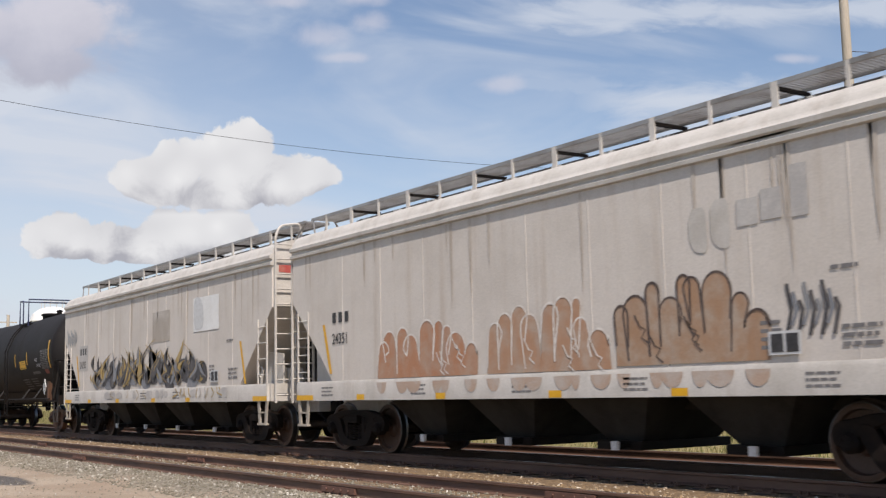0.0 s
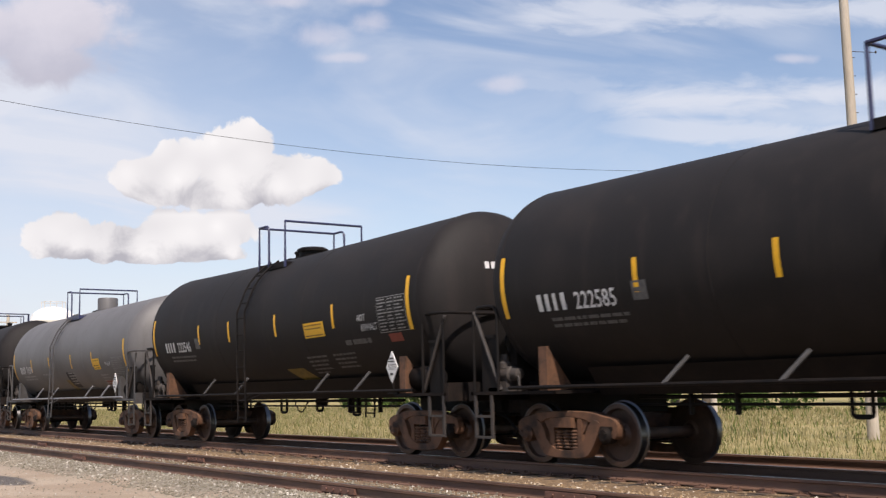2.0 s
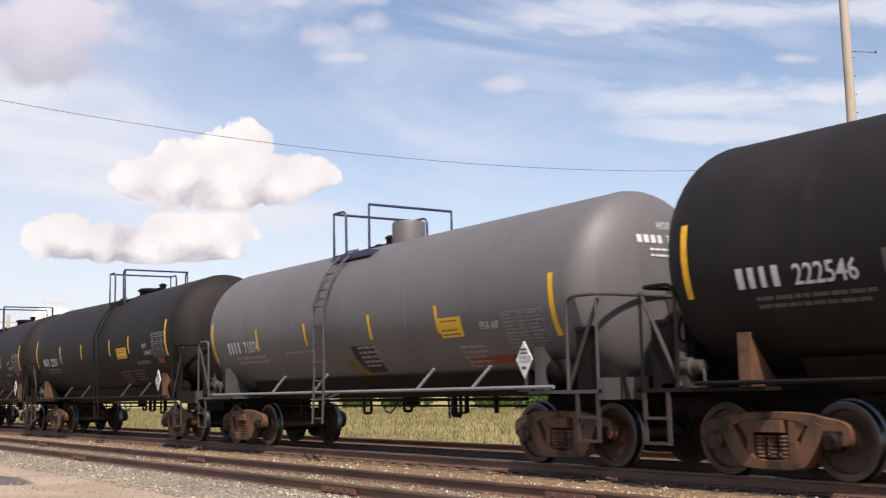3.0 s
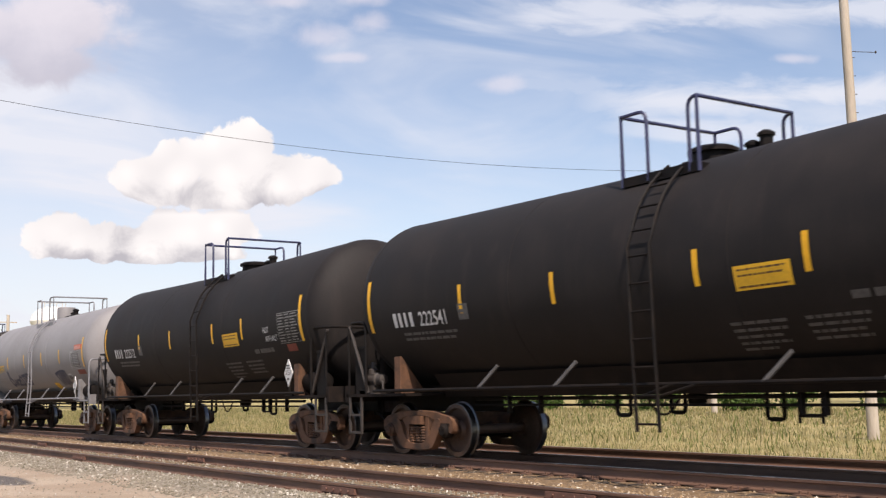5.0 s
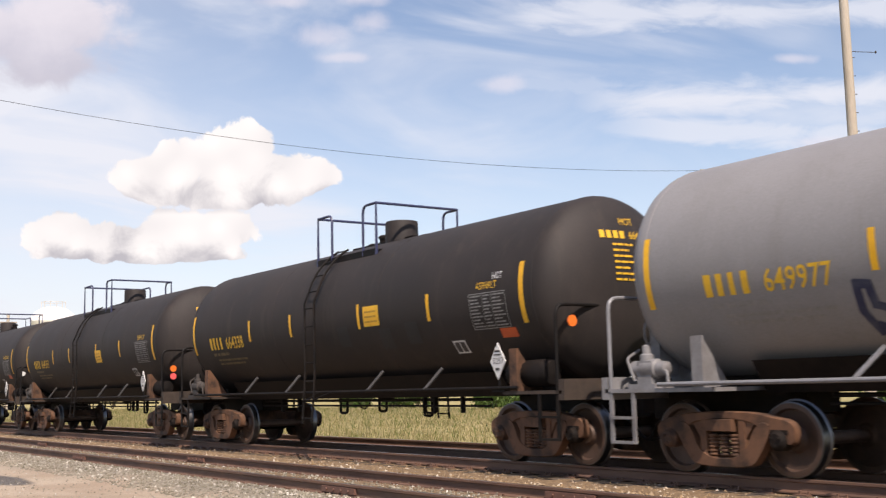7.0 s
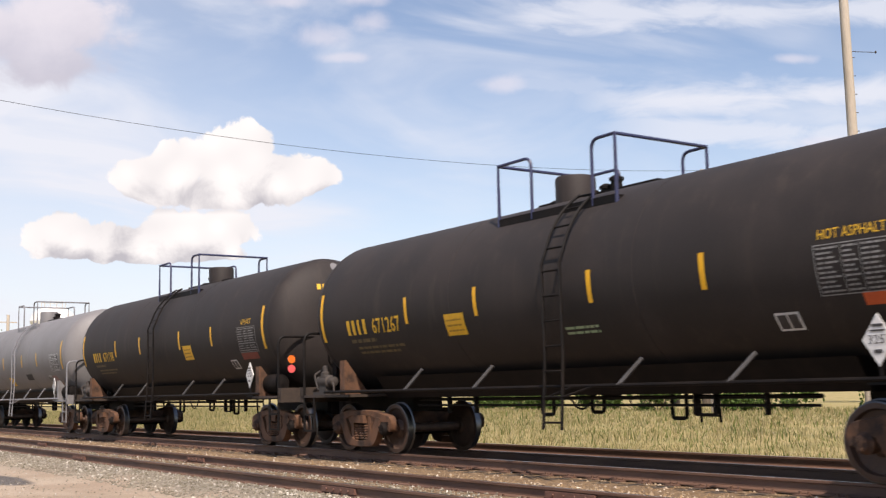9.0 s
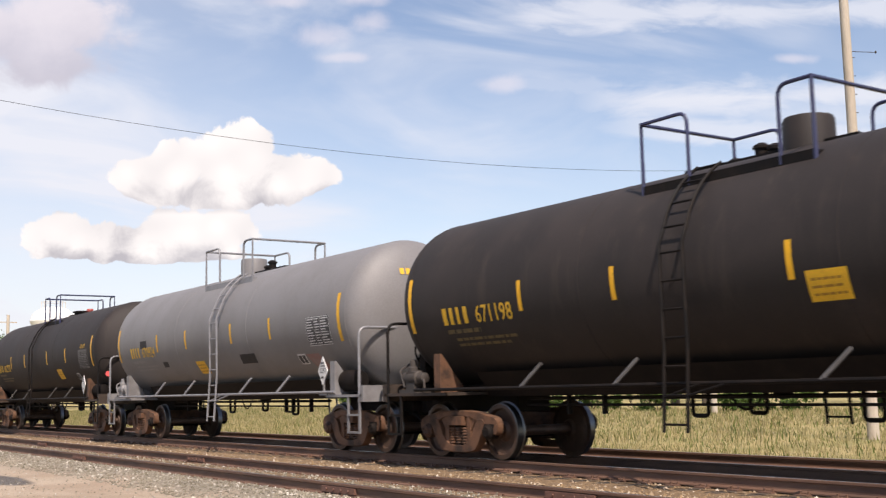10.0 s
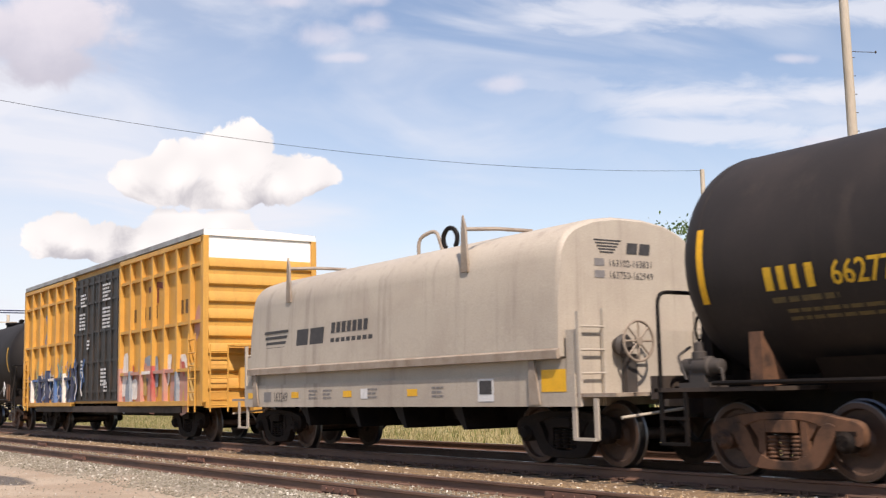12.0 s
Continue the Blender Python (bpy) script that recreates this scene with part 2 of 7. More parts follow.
M = {
    "tank_black": material("black_tank_paint", (0.01019, 0.008473, 0.008473), 0.68, spec=0.26, vary=(0.01984, 0.0163, 0.01587), vary_amt=0.7, scale=0.9, streak=(0.03003, 0.02253, 0.02037), streak_amt=0.4, bump=0.02),
    "tank_grey": material("grey_tank_paint", (0.1742, 0.1675, 0.17), 0.55, vary=(0.1403, 0.1334, 0.1334), vary_amt=0.5, scale=0.8, streak=(0.1445, 0.1275, 0.119), streak_amt=0.35, bump=0.02),
    "tank_grey_light": material("light_grey_tank_paint", (0.221, 0.2125, 0.2167), 0.55, vary=(0.1785, 0.17, 0.17), vary_amt=0.5, scale=0.8, streak=(0.17, 0.153, 0.1445), streak_amt=0.3, bump=0.02),
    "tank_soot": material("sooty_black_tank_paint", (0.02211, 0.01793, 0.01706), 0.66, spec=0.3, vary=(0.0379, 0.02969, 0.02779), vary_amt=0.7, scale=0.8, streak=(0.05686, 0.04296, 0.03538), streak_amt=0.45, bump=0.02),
    "tank_grey_dark": material("dark_grey_tank_paint", (0.1148, 0.1096, 0.1105), 0.55, vary=(0.0935, 0.0884, 0.0884), vary_amt=0.5, scale=0.8, streak=(0.07225, 0.06375, 0.0595), streak_amt=0.35, bump=0.02),
    "frame_black": material("black_frame_steel", (0.0077, 0.00665, 0.00665), 0.6, spec=0.12, vary=(0.021, 0.0154, 0.0126), vary_amt=0.7, scale=2.5, bump=0.08),
    "frame_grey": material("grey_frame_steel", (0.2, 0.195, 0.2), 0.55, vary=(0.11, 0.1, 0.1), vary_amt=0.7, scale=2.5, bump=0.08),
    "frame_dim": material("dark_grey_frame_steel", (0.06, 0.057, 0.058), 0.55, vary=(0.035, 0.03, 0.028), vary_amt=0.7, scale=2.5, bump=0.08),
    "rail_blue": material("dark_blue_pipe", (0.028, 0.032, 0.085), 0.45, vary=(0.035, 0.036, 0.06), scale=5),
    "pipe_grey": material("grey_pipe", (0.2, 0.2, 0.215), 0.45, vary=(0.12, 0.12, 0.12), scale=5),
    "pipe_dull": material("dull_grey_pipe", (0.085, 0.082, 0.082), 0.5, vary=(0.04, 0.036, 0.034), scale=5),
    "truck": material("rusty_truck_casting", (0.1316, 0.06109, 0.03142), 0.75, vary=(0.01754, 0.01018, 0.00748), vary_amt=0.95, scale=3.2, streak=(0.02632, 0.01567, 0.01122), streak_amt=0.5, bump=0.25, bump_scale=40),
    # grimy casting steel, also the shade-darkened copy of the truck castings
    "truck_dark": material("grimy_shaded_casting", (0.0112, 0.0088, 0.008), 0.75, spec=0.12, vary=(0.032, 0.0208, 0.016), vary_amt=0.5, scale=4, bump=0.25, bump_scale=40),
    "wheel": material("wheel_steel", (0.085, 0.05, 0.036), 0.6, metal=0.3, vary=(0.04, 0.027, 0.02), scale=6, bump=0.1),
    "tread": material("polished_tread_steel", (0.1512, 0.1512, 0.1584), 0.36, metal=1.0, vary=(0.108, 0.0972, 0.09), scale=8, bump=0.02, rough_vary=0.05),
    "yellow": material("reflective_yellow", (0.75, 0.40, 0.01), 0.45, vary=(0.6, 0.30, 0.012), scale=6, bump=0.02),
    "yellow_sticker": material("yellow_sticker", (0.78, 0.44, 0.02), 0.5, vary=(0.62, 0.33, 0.02), scale=8, bump=0.02),
    "white": material("white_lettering", (0.62, 0.62, 0.62), 0.6, vary=(0.42, 0.41, 0.4), scale=14, bump=0.02),
    "faded_white": material("faded_white_lettering", (0.09, 0.088, 0.088), 0.6, vary=(0.05, 0.048, 0.048), vary_amt=0.9, scale=12, bump=0.02),
    "yellow_letters": material("yellow_lettering", (0.72, 0.42, 0.02), 0.55, vary=(0.5, 0.27, 0.02), scale=9, bump=0.02),
    "faded_yellow": material("faded_yellow_lettering", (0.12, 0.085, 0.03), 0.6, vary=(0.06, 0.05, 0.03), vary_amt=0.9, scale=12, bump=0.02),
    "orange": material("orange_sticker", (0.55, 0.09, 0.02), 0.5, vary=(0.4, 0.06, 0.02), scale=8),
    "red_faded": material("faded_red_panel", (0.20, 0.035, 0.02), 0.6, vary=(0.1, 0.03, 0.025), scale=6),
    "ink": material("dark_print", (0.03, 0.028, 0.03), 0.6, vary=(0.08, 0.075, 0.075), scale=10, bump=0.02),
    "ink_faded": material("faded_dark_print", (0.16, 0.15, 0.15), 0.6, vary=(0.26, 0.25, 0.245), scale=10, bump=0.02),
    "rail_rust": material("rusty_rail", (0.1359, 0.07313, 0.04875), 0.7, vary=(0.05625, 0.03094, 0.02531), vary_amt=0.8, scale=3, bump=0.15, bump_scale=50, stretch=(0.2, 1, 1)),
    "rail_head": material("worn_rail_head", (0.15, 0.1275, 0.12), 0.36, metal=0.8, vary=(0.075, 0.05625, 0.04875), scale=3, stretch=(0.1, 1, 1)),
    "tie": material("weathered_tie", (0.084, 0.063, 0.0462), 0.85, vary=(0.042, 0.03024, 0.02352), scale=5, stretch=(1, 0.3, 1), bump=0.4),
    "hopper": material("grey_hopper_paint", (0.6284, 0.5722, 0.5183), 0.6, vary=(0.4969, 0.4451, 0.3956), vary_amt=0.6, scale=0.7, streak=(0.4158, 0.3167, 0.2352), streak_amt=0.4, bump=0.03),
    "coil": material("pale_grey_cover_paint", (0.4069, 0.3558, 0.2943), 0.6, vary=(0.3217, 0.2702, 0.2218), vary_amt=0.6, scale=0.8, streak=(0.2271, 0.1891, 0.1535), streak_amt=0.65, bump=0.03),
    "box_yellow": material("yellow_boxcar_paint", (0.5443, 0.2873, 0.05544), 0.55, vary=(0.4334, 0.2117, 0.04536), vary_amt=0.6, scale=1.2, streak=(0.252, 0.121, 0.04032), streak_amt=0.35, bump=0.03),
    "frame_brown": material("brown_grime_steel", (0.04875, 0.0325, 0.0234), 0.75, vary=(0.0195, 0.0143, 0.0117), vary_amt=0.7, scale=3, bump=0.1),
    "frame_grime": material("dusty_black_steel", (0.035, 0.03, 0.028), 0.7, vary=(0.06, 0.045, 0.036), vary_amt=0.7, scale=3, bump=0.1),
    "hopper_trim": material("pale_grey_trim_paint", (0.5672, 0.5302, 0.4892), 0.6, vary=(0.4144, 0.3817, 0.3399), vary_amt=0.7, scale=1.4, streak=(0.2945, 0.2226, 0.17), streak_amt=0.4, bump=0.04),
    # grimy bay paint with the shade below the hopper body put into its colour
    "hopper_dark": material("grimy_shaded_bay_paint", (0.036, 0.0336, 0.0318), 0.75, spec=0.12, vary=(0.018, 0.0162, 0.015), vary_amt=0.8, scale=1.6, bump=0.08),
    "galvanised": material("galvanised_grating", (0.33, 0.325, 0.32), 0.5, metal=0.4, vary=(0.2, 0.18, 0.165), vary_amt=0.8, scale=1.5),
    "coil_dark": material("dusty_grey_trim_paint", (0.29, 0.2375, 0.1892), 0.65, vary=(0.17, 0.1187, 0.0836), vary_amt=0.8, scale=2.5, bump=0.06),
    "door_black": material("worn_black_door_paint", (0.0120, 0.0108, 0.0102), 0.55, vary=(0.07, 0.045, 0.03), vary_amt=0.5, scale=2.5, bump=0.05),
    "white_paint": material("clean_white_paint", (0.8, 0.79, 0.77), 0.5, vary=(0.68, 0.66, 0.63), scale=3, bump=0.02),
    "ink_brown": material("faded_brown_print", (0.099, 0.0495, 0.01575), 0.6, vary=(0.18, 0.09, 0.018), vary_amt=0.9, scale=8),
    "gr_orange": material("orange_spray_paint", (0.43, 0.2, 0.105), 0.6, vary=(0.44, 0.31, 0.23), vary_amt=0.85, scale=3, streak=(0.34, 0.28, 0.24), streak_amt=0.5),
    "gr_white": material("white_spray_paint", (0.75, 0.70, 0.65), 0.6, vary=(0.55, 0.48, 0.42), vary_amt=0.8, scale=6),
    "gr_brown": material("brown_spray_paint", (0.37, 0.22, 0.13), 0.6, vary=(0.42, 0.34, 0.27), vary_amt=0.9, scale=2.5, streak=(0.36, 0.3, 0.26), streak_amt=0.6),
    "gr_ink": material("dark_brown_spray_line", (0.075, 0.05, 0.042), 0.6, vary=(0.16, 0.12, 0.1), vary_amt=0.8, scale=5),
    "gr_dark": material("charcoal_spray_paint", (0.06, 0.055, 0.058), 0.6, vary=(0.15, 0.135, 0.13), vary_amt=0.8, scale=3),
    "gr_cream": material("mustard_spray_paint", (0.42, 0.28, 0.085), 0.6, vary=(0.36, 0.29, 0.19), vary_amt=0.8, scale=4),
    "gr_grey": material("grey_blue_spray_paint", (0.21, 0.215, 0.235), 0.6, vary=(0.3, 0.29, 0.285), vary_amt=0.8, scale=3),
    "gr_pink": material("pink_spray_paint", (0.45, 0.2, 0.16), 0.6, vary=(0.42, 0.3, 0.22), vary_amt=0.7, scale=4),
    "gr_red": material("red_spray_paint", (0.42, 0.07, 0.06), 0.6, vary=(0.4, 0.2, 0.15), vary_amt=0.7, scale=4),
    "gr_blue": material("blue_spray_paint", (0.04, 0.12, 0.32), 0.6, vary=(0.15, 0.2, 0.3), vary_amt=0.7, scale=4),
    "gr_navy": material("navy_spray_paint", (0.015, 0.02, 0.06), 0.6, vary=(0.08, 0.09, 0.12), vary_amt=0.7, scale=4),
    "gr_green": material("green_spray_paint", (0.28, 0.38, 0.22), 0.6, vary=(0.3, 0.3, 0.2), vary_amt=0.7, scale=4),
    "dim_white": material("worn_white_lettering", (0.26, 0.255, 0.25), 0.6, vary=(0.13, 0.125, 0.12), vary_amt=0.8, scale=14, bump=0.02),
    "dull_yellow": material("dull_yellow_patch", (0.16, 0.105, 0.012), 0.55, vary=(0.07, 0.05, 0.012), vary_amt=0.8, scale=4),
    "ghost": material("ghosted_lettering", (0.2, 0.19, 0.185), 0.6, vary=(0.27, 0.255, 0.25), vary_amt=0.9, scale=8),
    "gr_blush": material("faint_orange_overspray", (0.46, 0.33, 0.25), 0.6, vary=(0.5, 0.44, 0.39), vary_amt=0.95, scale=3),
    "rust_run": material("rust_run_stain", (0.459, 0.3847, 0.3172), 0.7, vary=(0.54, 0.486, 0.432), vary_amt=0.95, scale=4, stretch=(1, 1, 0.3)),
    "ochre": material("ochre_print", (0.4, 0.2, 0.02), 0.6, scale=8),
    "patch_black": material("matt_black_patch", (0.014, 0.013, 0.014), 0.7, vary=(0.03, 0.028, 0.028), scale=5),
    "red_ghost": material("faded_red_stain", (0.25, 0.13, 0.12), 0.6, vary=(0.26, 0.22, 0.215), vary_amt=0.9, scale=5),
    "gr_fade": material("faded_grey_spray", (0.429, 0.403, 0.3835), 0.6, vary=(0.533, 0.5005, 0.468), vary_amt=0.95, scale=3),
    "gr_orange2": material("dusty_orange_spray_paint", (0.42, 0.235, 0.14), 0.6, vary=(0.44, 0.35, 0.28), vary_amt=0.85, scale=2.6, streak=(0.36, 0.3, 0.26), streak_amt=0.55),
    "gr_bluegrey": material("blue_grey_spray_paint", (0.2, 0.235, 0.28), 0.6, vary=(0.33, 0.33, 0.33), vary_amt=0.8, scale=6),
    "hopper_stain": material("brown_stained_paint", (0.39, 0.338, 0.286), 0.65, vary=(0.52, 0.481, 0.442), vary_amt=0.95, scale=1.3, streak=(0.247, 0.1885, 0.143), streak_amt=0.6),
    "orange_glow": material("orange_reflector", (0.85, 0.18, 0.03), 0.3, scale=8),
    "pink_glow": material("pink_reflector", (0.8, 0.12, 0.12), 0.3, scale=8),
    "pole_wood": material("pale_weathered_pole_wood", (0.46, 0.40, 0.33), 0.85, vary=(0.3, 0.25, 0.195), vary_amt=0.7, scale=3, stretch=(1, 1, 0.12), bump=0.4),
    "bark": material("tree_bark", (0.09, 0.07, 0.05), 0.9, scale=3, bump=0.5),
    "rail_bar": material("red_brown_joint_bar", (0.1406, 0.0675, 0.04781), 0.75, vary=(0.07031, 0.0375, 0.03188), scale=5),
}


def island_material(name, colours, rough=0.85, glow_through=0.0):
    """One colour for each loose piece, picked from a few."""
    m = bpy.data.materials.new(name)
    m.use_nodes = True
    n = Nodes(m.node_tree)
    shader = m.node_tree.nodes["Principled BSDF"]
    pick = n.put("ShaderNodeNewGeometry").outputs["Random Per Island"]
    ramp = n.put("ShaderNodeValToRGB")
    n.link(pick, ramp.inputs[0])
    while len(ramp.color_ramp.elements) < len(colours):
        ramp.color_ramp.elements.new(0.5)
    for k, (e, c) in enumerate(zip(ramp.color_ramp.elements, colours)):
        e.position, e.color = k / (len(colours) - 1), (*c, 1)
    where = n.put("ShaderNodeTexCoord").outputs["Object"]
    patchy = n.math("ADD", n.math("MULTIPLY", n.noise(where, 0.35, 4), 0.9), 0.55)
    tone = n.put("ShaderNodeVectorMath", operation="SCALE")
    n.link(ramp.outputs[0], tone.inputs[0]), n.link(patchy, tone.inputs["Scale"])
    n.link(tone.outputs[0], shader.inputs["Base Color"])
    shader.inputs["Roughness"].default_value = rough
    shader.inputs["Specular IOR Level"].default_value = 0.25
    if glow_through:
        out = m.node_tree.nodes["Material Output"]
        thin = n.put("ShaderNodeBsdfTranslucent")
        n.link(tone.outputs[0], thin.inputs[0])
        both = n.put("ShaderNodeMixShader")
        both.inputs[0].default_value = glow_through
        n.link(shader.outputs[0], both.inputs[1]), n.link(thin.outputs[0], both.inputs[2]), n.link(both.outputs[0], out.inputs[0])
    return m


M["stone"] = island_material("pale_ballast_stone", [(0.129, 0.112, 0.0815), (0.215, 0.189, 0.142), (0.163, 0.146, 0.107), (0.283, 0.248, 0.198), (0.205, 0.181, 0.138), (0.532, 0.489, 0.429)])
M["stone_brown"] = island_material("brown_ballast_stone", [(0.172, 0.107, 0.0558), (0.248, 0.172, 0.0987), (0.198, 0.133, 0.0729), (0.309, 0.24, 0.163), (0.257, 0.181, 0.112), (0.584, 0.515, 0.429)])
M["grass_dry"] = island_material("dry_grass", [(0.27, 0.22, 0.105), (0.34, 0.285, 0.15), (0.235, 0.21, 0.085), (0.40, 0.345, 0.21)], 0.8, 0.3)
M["grass_green"] = island_material("green_weeds", [(0.085, 0.115, 0.03), (0.12, 0.15, 0.04), (0.17, 0.175, 0.06)], 0.8, 0.3)
M["leaf"] = island_material("tree_leaves", [(0.045, 0.085, 0.018), (0.07, 0.12, 0.026), (0.1, 0.15, 0.035)], 0.6, 0.3)


def ground_material():
    """Pale dirt by the camera, grey ballast along the siding, rusty ballast under the tracks with the train's shade
    painted in, dry field beyond.
    """
    m = bpy.data.materials.new("ground_cover")
    m.use_nodes = True
    n = Nodes(m.node_tree)
    shader = m.node_tree.nodes["Principled BSDF"]
    where = n.put("ShaderNodeTexCoord").outputs["Object"]
    xyz = n.put("ShaderNodeSeparateXYZ")
    n.link(where, xyz.inputs[0])
    wob = n.math("MULTIPLY", n.math("SUBTRACT", n.noise(where, 0.45, 5, 0.6), 0.5), 2.4)
    y = n.math("ADD", xyz.outputs[1], wob)
    ys = n.math("ADD", xyz.outputs[1], n.math("MULTIPLY", wob, 0.18))
    big, fine, pebble = n.noise(where, 0.5, 6, 0.6, 0.3), n.noise(where, 22, 5, 0.65), n.noise(where, 60, 3, 0.6)
    dirt = n.mix(n.step(big, 0.35, 0.68), (0.409, 0.327, 0.246), (0.312, 0.234, 0.168))
    dirt = n.mix(n.step(fine, 0.56, 0.7), dirt, (0.18, 0.139, 0.102))
    grey = n.mix(n.step(n.noise(where, 34, 4, 0.65), 0.4, 0.62), (0.164, 0.139, 0.102), (0.312, 0.271, 0.213))
    rust = n.mix(n.step(fine, 0.38, 0.66), (0.139, 0.0859, 0.045), (0.238, 0.16, 0.09))
    field = n.mix(n.step(big, 0.4, 0.65), (0.343, 0.271, 0.115), (0.246, 0.213, 0.0737))
    # unseen ground round the camera, coloured dark to cut bounce light onto the cars
    colour = n.mix(n.step(y, -9.6, -11.0), dirt, n.mix(n.step(big, 0.4, 0.65), (0.07, 0.08, 0.03), (0.1, 0.085, 0.05)))
    colour = n.mix(n.step(y, -5.9, -4.9), colour, grey)
    colour = n.mix(n.step(ys, -4.5, -4.2), colour, rust)
    # track bed from the near rail on: colour darkened to deepen the train's shade
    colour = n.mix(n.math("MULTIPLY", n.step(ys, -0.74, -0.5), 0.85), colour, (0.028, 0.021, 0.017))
    colour = n.mix(n.step(ys, 2.6, 3.6), colour, field)
    # damp dark hollow in the dirt
    damp = n.put("ShaderNodeVectorMath", operation="DISTANCE")
    flat = n.put("ShaderNodeMapping")
    n.link(where, flat.inputs[0])
    flat.inputs["Scale"].default_value = (0.26, 1.0, 0.0)
    n.link(flat.outputs[0], damp.inputs[0])
    damp.inputs[1].default_value = (-21.9 * 0.26, -6.8, 0)
    wet = n.step(n.math("ADD", damp.outputs["Value"], n.math("MULTIPLY", wob, 0.14)), 0.52, 0.36)
    colour = n.mix(n.math("MULTIPLY", wet, 0.85), colour, (0.045, 0.0343, 0.0261))
    n.link(colour, shader.inputs["Base Color"])
    n.link(n.math("SUBTRACT", 0.9, n.math("MULTIPLY", wet, 0.45)), shader.inputs["Roughness"])
    b = n.put("ShaderNodeBump")
    b.inputs["Strength"].default_value, b.inputs["Distance"].default_value = 0.6, 0.04
    n.link(n.math("ADD", fine, n.math("MULTIPLY", pebble, 0.6)), b.inputs["Height"])
    n.link(b.outputs[0], shader.inputs["Normal"])
    return m


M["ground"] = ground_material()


# ---- modelling kit ----
def box(bm, x0, x1, y0, y1, z0, z1):
    vs = [bm.verts.new((x, y, z)) for x in (x0, x1) for y in (y0, y1) for z in (z0, z1)]
    for f in ((0, 1, 3, 2), (4, 6, 7, 5), (0, 4, 5, 1), (2, 3, 7, 6), (0, 2, 6, 4), (1, 5, 7, 3)):
        bm.faces.new([vs[i] for i in f])


def rings(bm, loops, cap=True, closed=False):
    """Skin a row of loops of points."""
    made = [[bm.verts.new(p) for p in loop] for loop in loops]
    pairs = list(zip(made, made[1:])) + ([(made[-1], made[0])] if closed else [])
    for a, b in pairs:
        for i in range(len(a)):
            j = (i + 1) % len(a)
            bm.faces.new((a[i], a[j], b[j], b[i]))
    if cap and not closed:
        bm.faces.new(made[0]), bm.faces.new(made[-1])


def tube(bm, points, r, seg=8):
    """A round bar through the points."""
    pts = [Vector(p) for p in points]
    loops, side = [], None
    for i, p in enumerate(pts):
        d = (pts[min(i + 1, len(pts) - 1)] - pts[max(i - 1, 0)]).normalized()
        if side is None:
            side = d.orthogonal().normalized()
        side = (side - d * side.dot(d)).normalized()
        up = d.cross(side)
        loops.append([p + r * (math.cos(a) * side + math.sin(a) * up) for a in [2 * math.pi * k / seg for k in range(seg)]])
    rings(bm, loops)


def bend(points, r=0.12, n=4):
    """Round the corners of a polyline."""
    pts = [Vector(p) for p in points]
    out = [pts[0]]
    for a, b, c in zip(pts, pts[1:], pts[2:]):
        p, q = b + (a - b).normalized() * r, b + (c - b).normalized() * r
        out += [(1 - t) ** 2 * p + 2 * t * (1 - t) * b + t * t * q for t in [k / n for k in range(n + 1)]]
    return out + [pts[-1]]


def prism(bm, outline, axis, a, b):
    """An outline (two coordinates in turn) pushed along axis from a to b."""
    def at(p, q, w):
        return {"x": (w, p, q), "y": (p, w, q), "z": (p, q, w)}[axis]
    rings(bm, [[at(p, q, a) for p, q in outline], [at(p, q, b) for p, q in outline]])


def lathe(bm, profile, axis, centre, seg=32):
    """A turned form: profile of (along, radius)."""
    loops = []
    for w, r in profile:
        loop = []
        for k in range(seg):
            a = 2 * math.pi * k / seg
            c, s = r * math.cos(a), r * math.sin(a)
            loop.append({"x": (centre[0] + w, centre[1] + c, centre[2] + s), "y": (centre[0] + c, centre[1] + w, centre[2] + s),
                         "z": (centre[0] + c, centre[1] + s, centre[2] + w)}[axis])
        loops.append(loop)
    rings(bm, loops)


def hoop(bm, centre, radius, r):
    """A ring of round bar across the x axis."""
    loops = []
    for k in range(26):
        a = 2 * math.pi * k / 26
        loops.append([(centre[0] + r * math.sin(b), centre[1] + (radius + r * math.cos(b)) * math.cos(a), centre[2] + (radius + r * math.cos(b)) * math.sin(a)) for b in [2 * math.pi * q / 7 for q in range(7)]])
    rings(bm, loops, False, True)


def to_mesh(name, bm, mats, angle=32):
    bmesh.ops.recalc_face_normals(bm, faces=bm.faces)
    me = bpy.data.meshes.new(name)
    bm.to_mesh(me)
    bm.free()
    for m in mats if isinstance(mats, (list, tuple)) else [mats]:
        me.materials.append(m)
    me.polygons.foreach_set("use_smooth", [True] * len(me.polygons))
    me.set_sharp_from_angle(angle=radians(angle))
    return me


def part(name, bm, mat, parent, label=""):
    ob = new(name, bm if isinstance(bm, bpy.types.Mesh) else to_mesh(name, bm, mat))
    ob.parent = parent
    return tagged(ob, label)


def thing(name, label, category, group=""):
    return tagged(new(name), label, category, group)


def letters(text, height, mat, squeeze=1.0, bold=0.0):
    """Flat lettering as a mesh lying in x, y: left edge at 0, base line at 0."""
    cu = bpy.data.curves.new("lettering", "FONT")
    cu.body, cu.size, cu.resolution_u, cu.offset = text, height / 0.72, 2, bold
    ob = bpy.data.objects.new("lettering", cu)
    me = bpy.data.meshes.new_from_object(ob)
    bpy.data.objects.remove(ob)
    bpy.data.curves.remove(cu)
    bm = bmesh.new()
    bm.from_mesh(me)
    bpy.data.meshes.remove(me)
    for v in bm.verts:
        v.co.x *= squeeze
    return bm


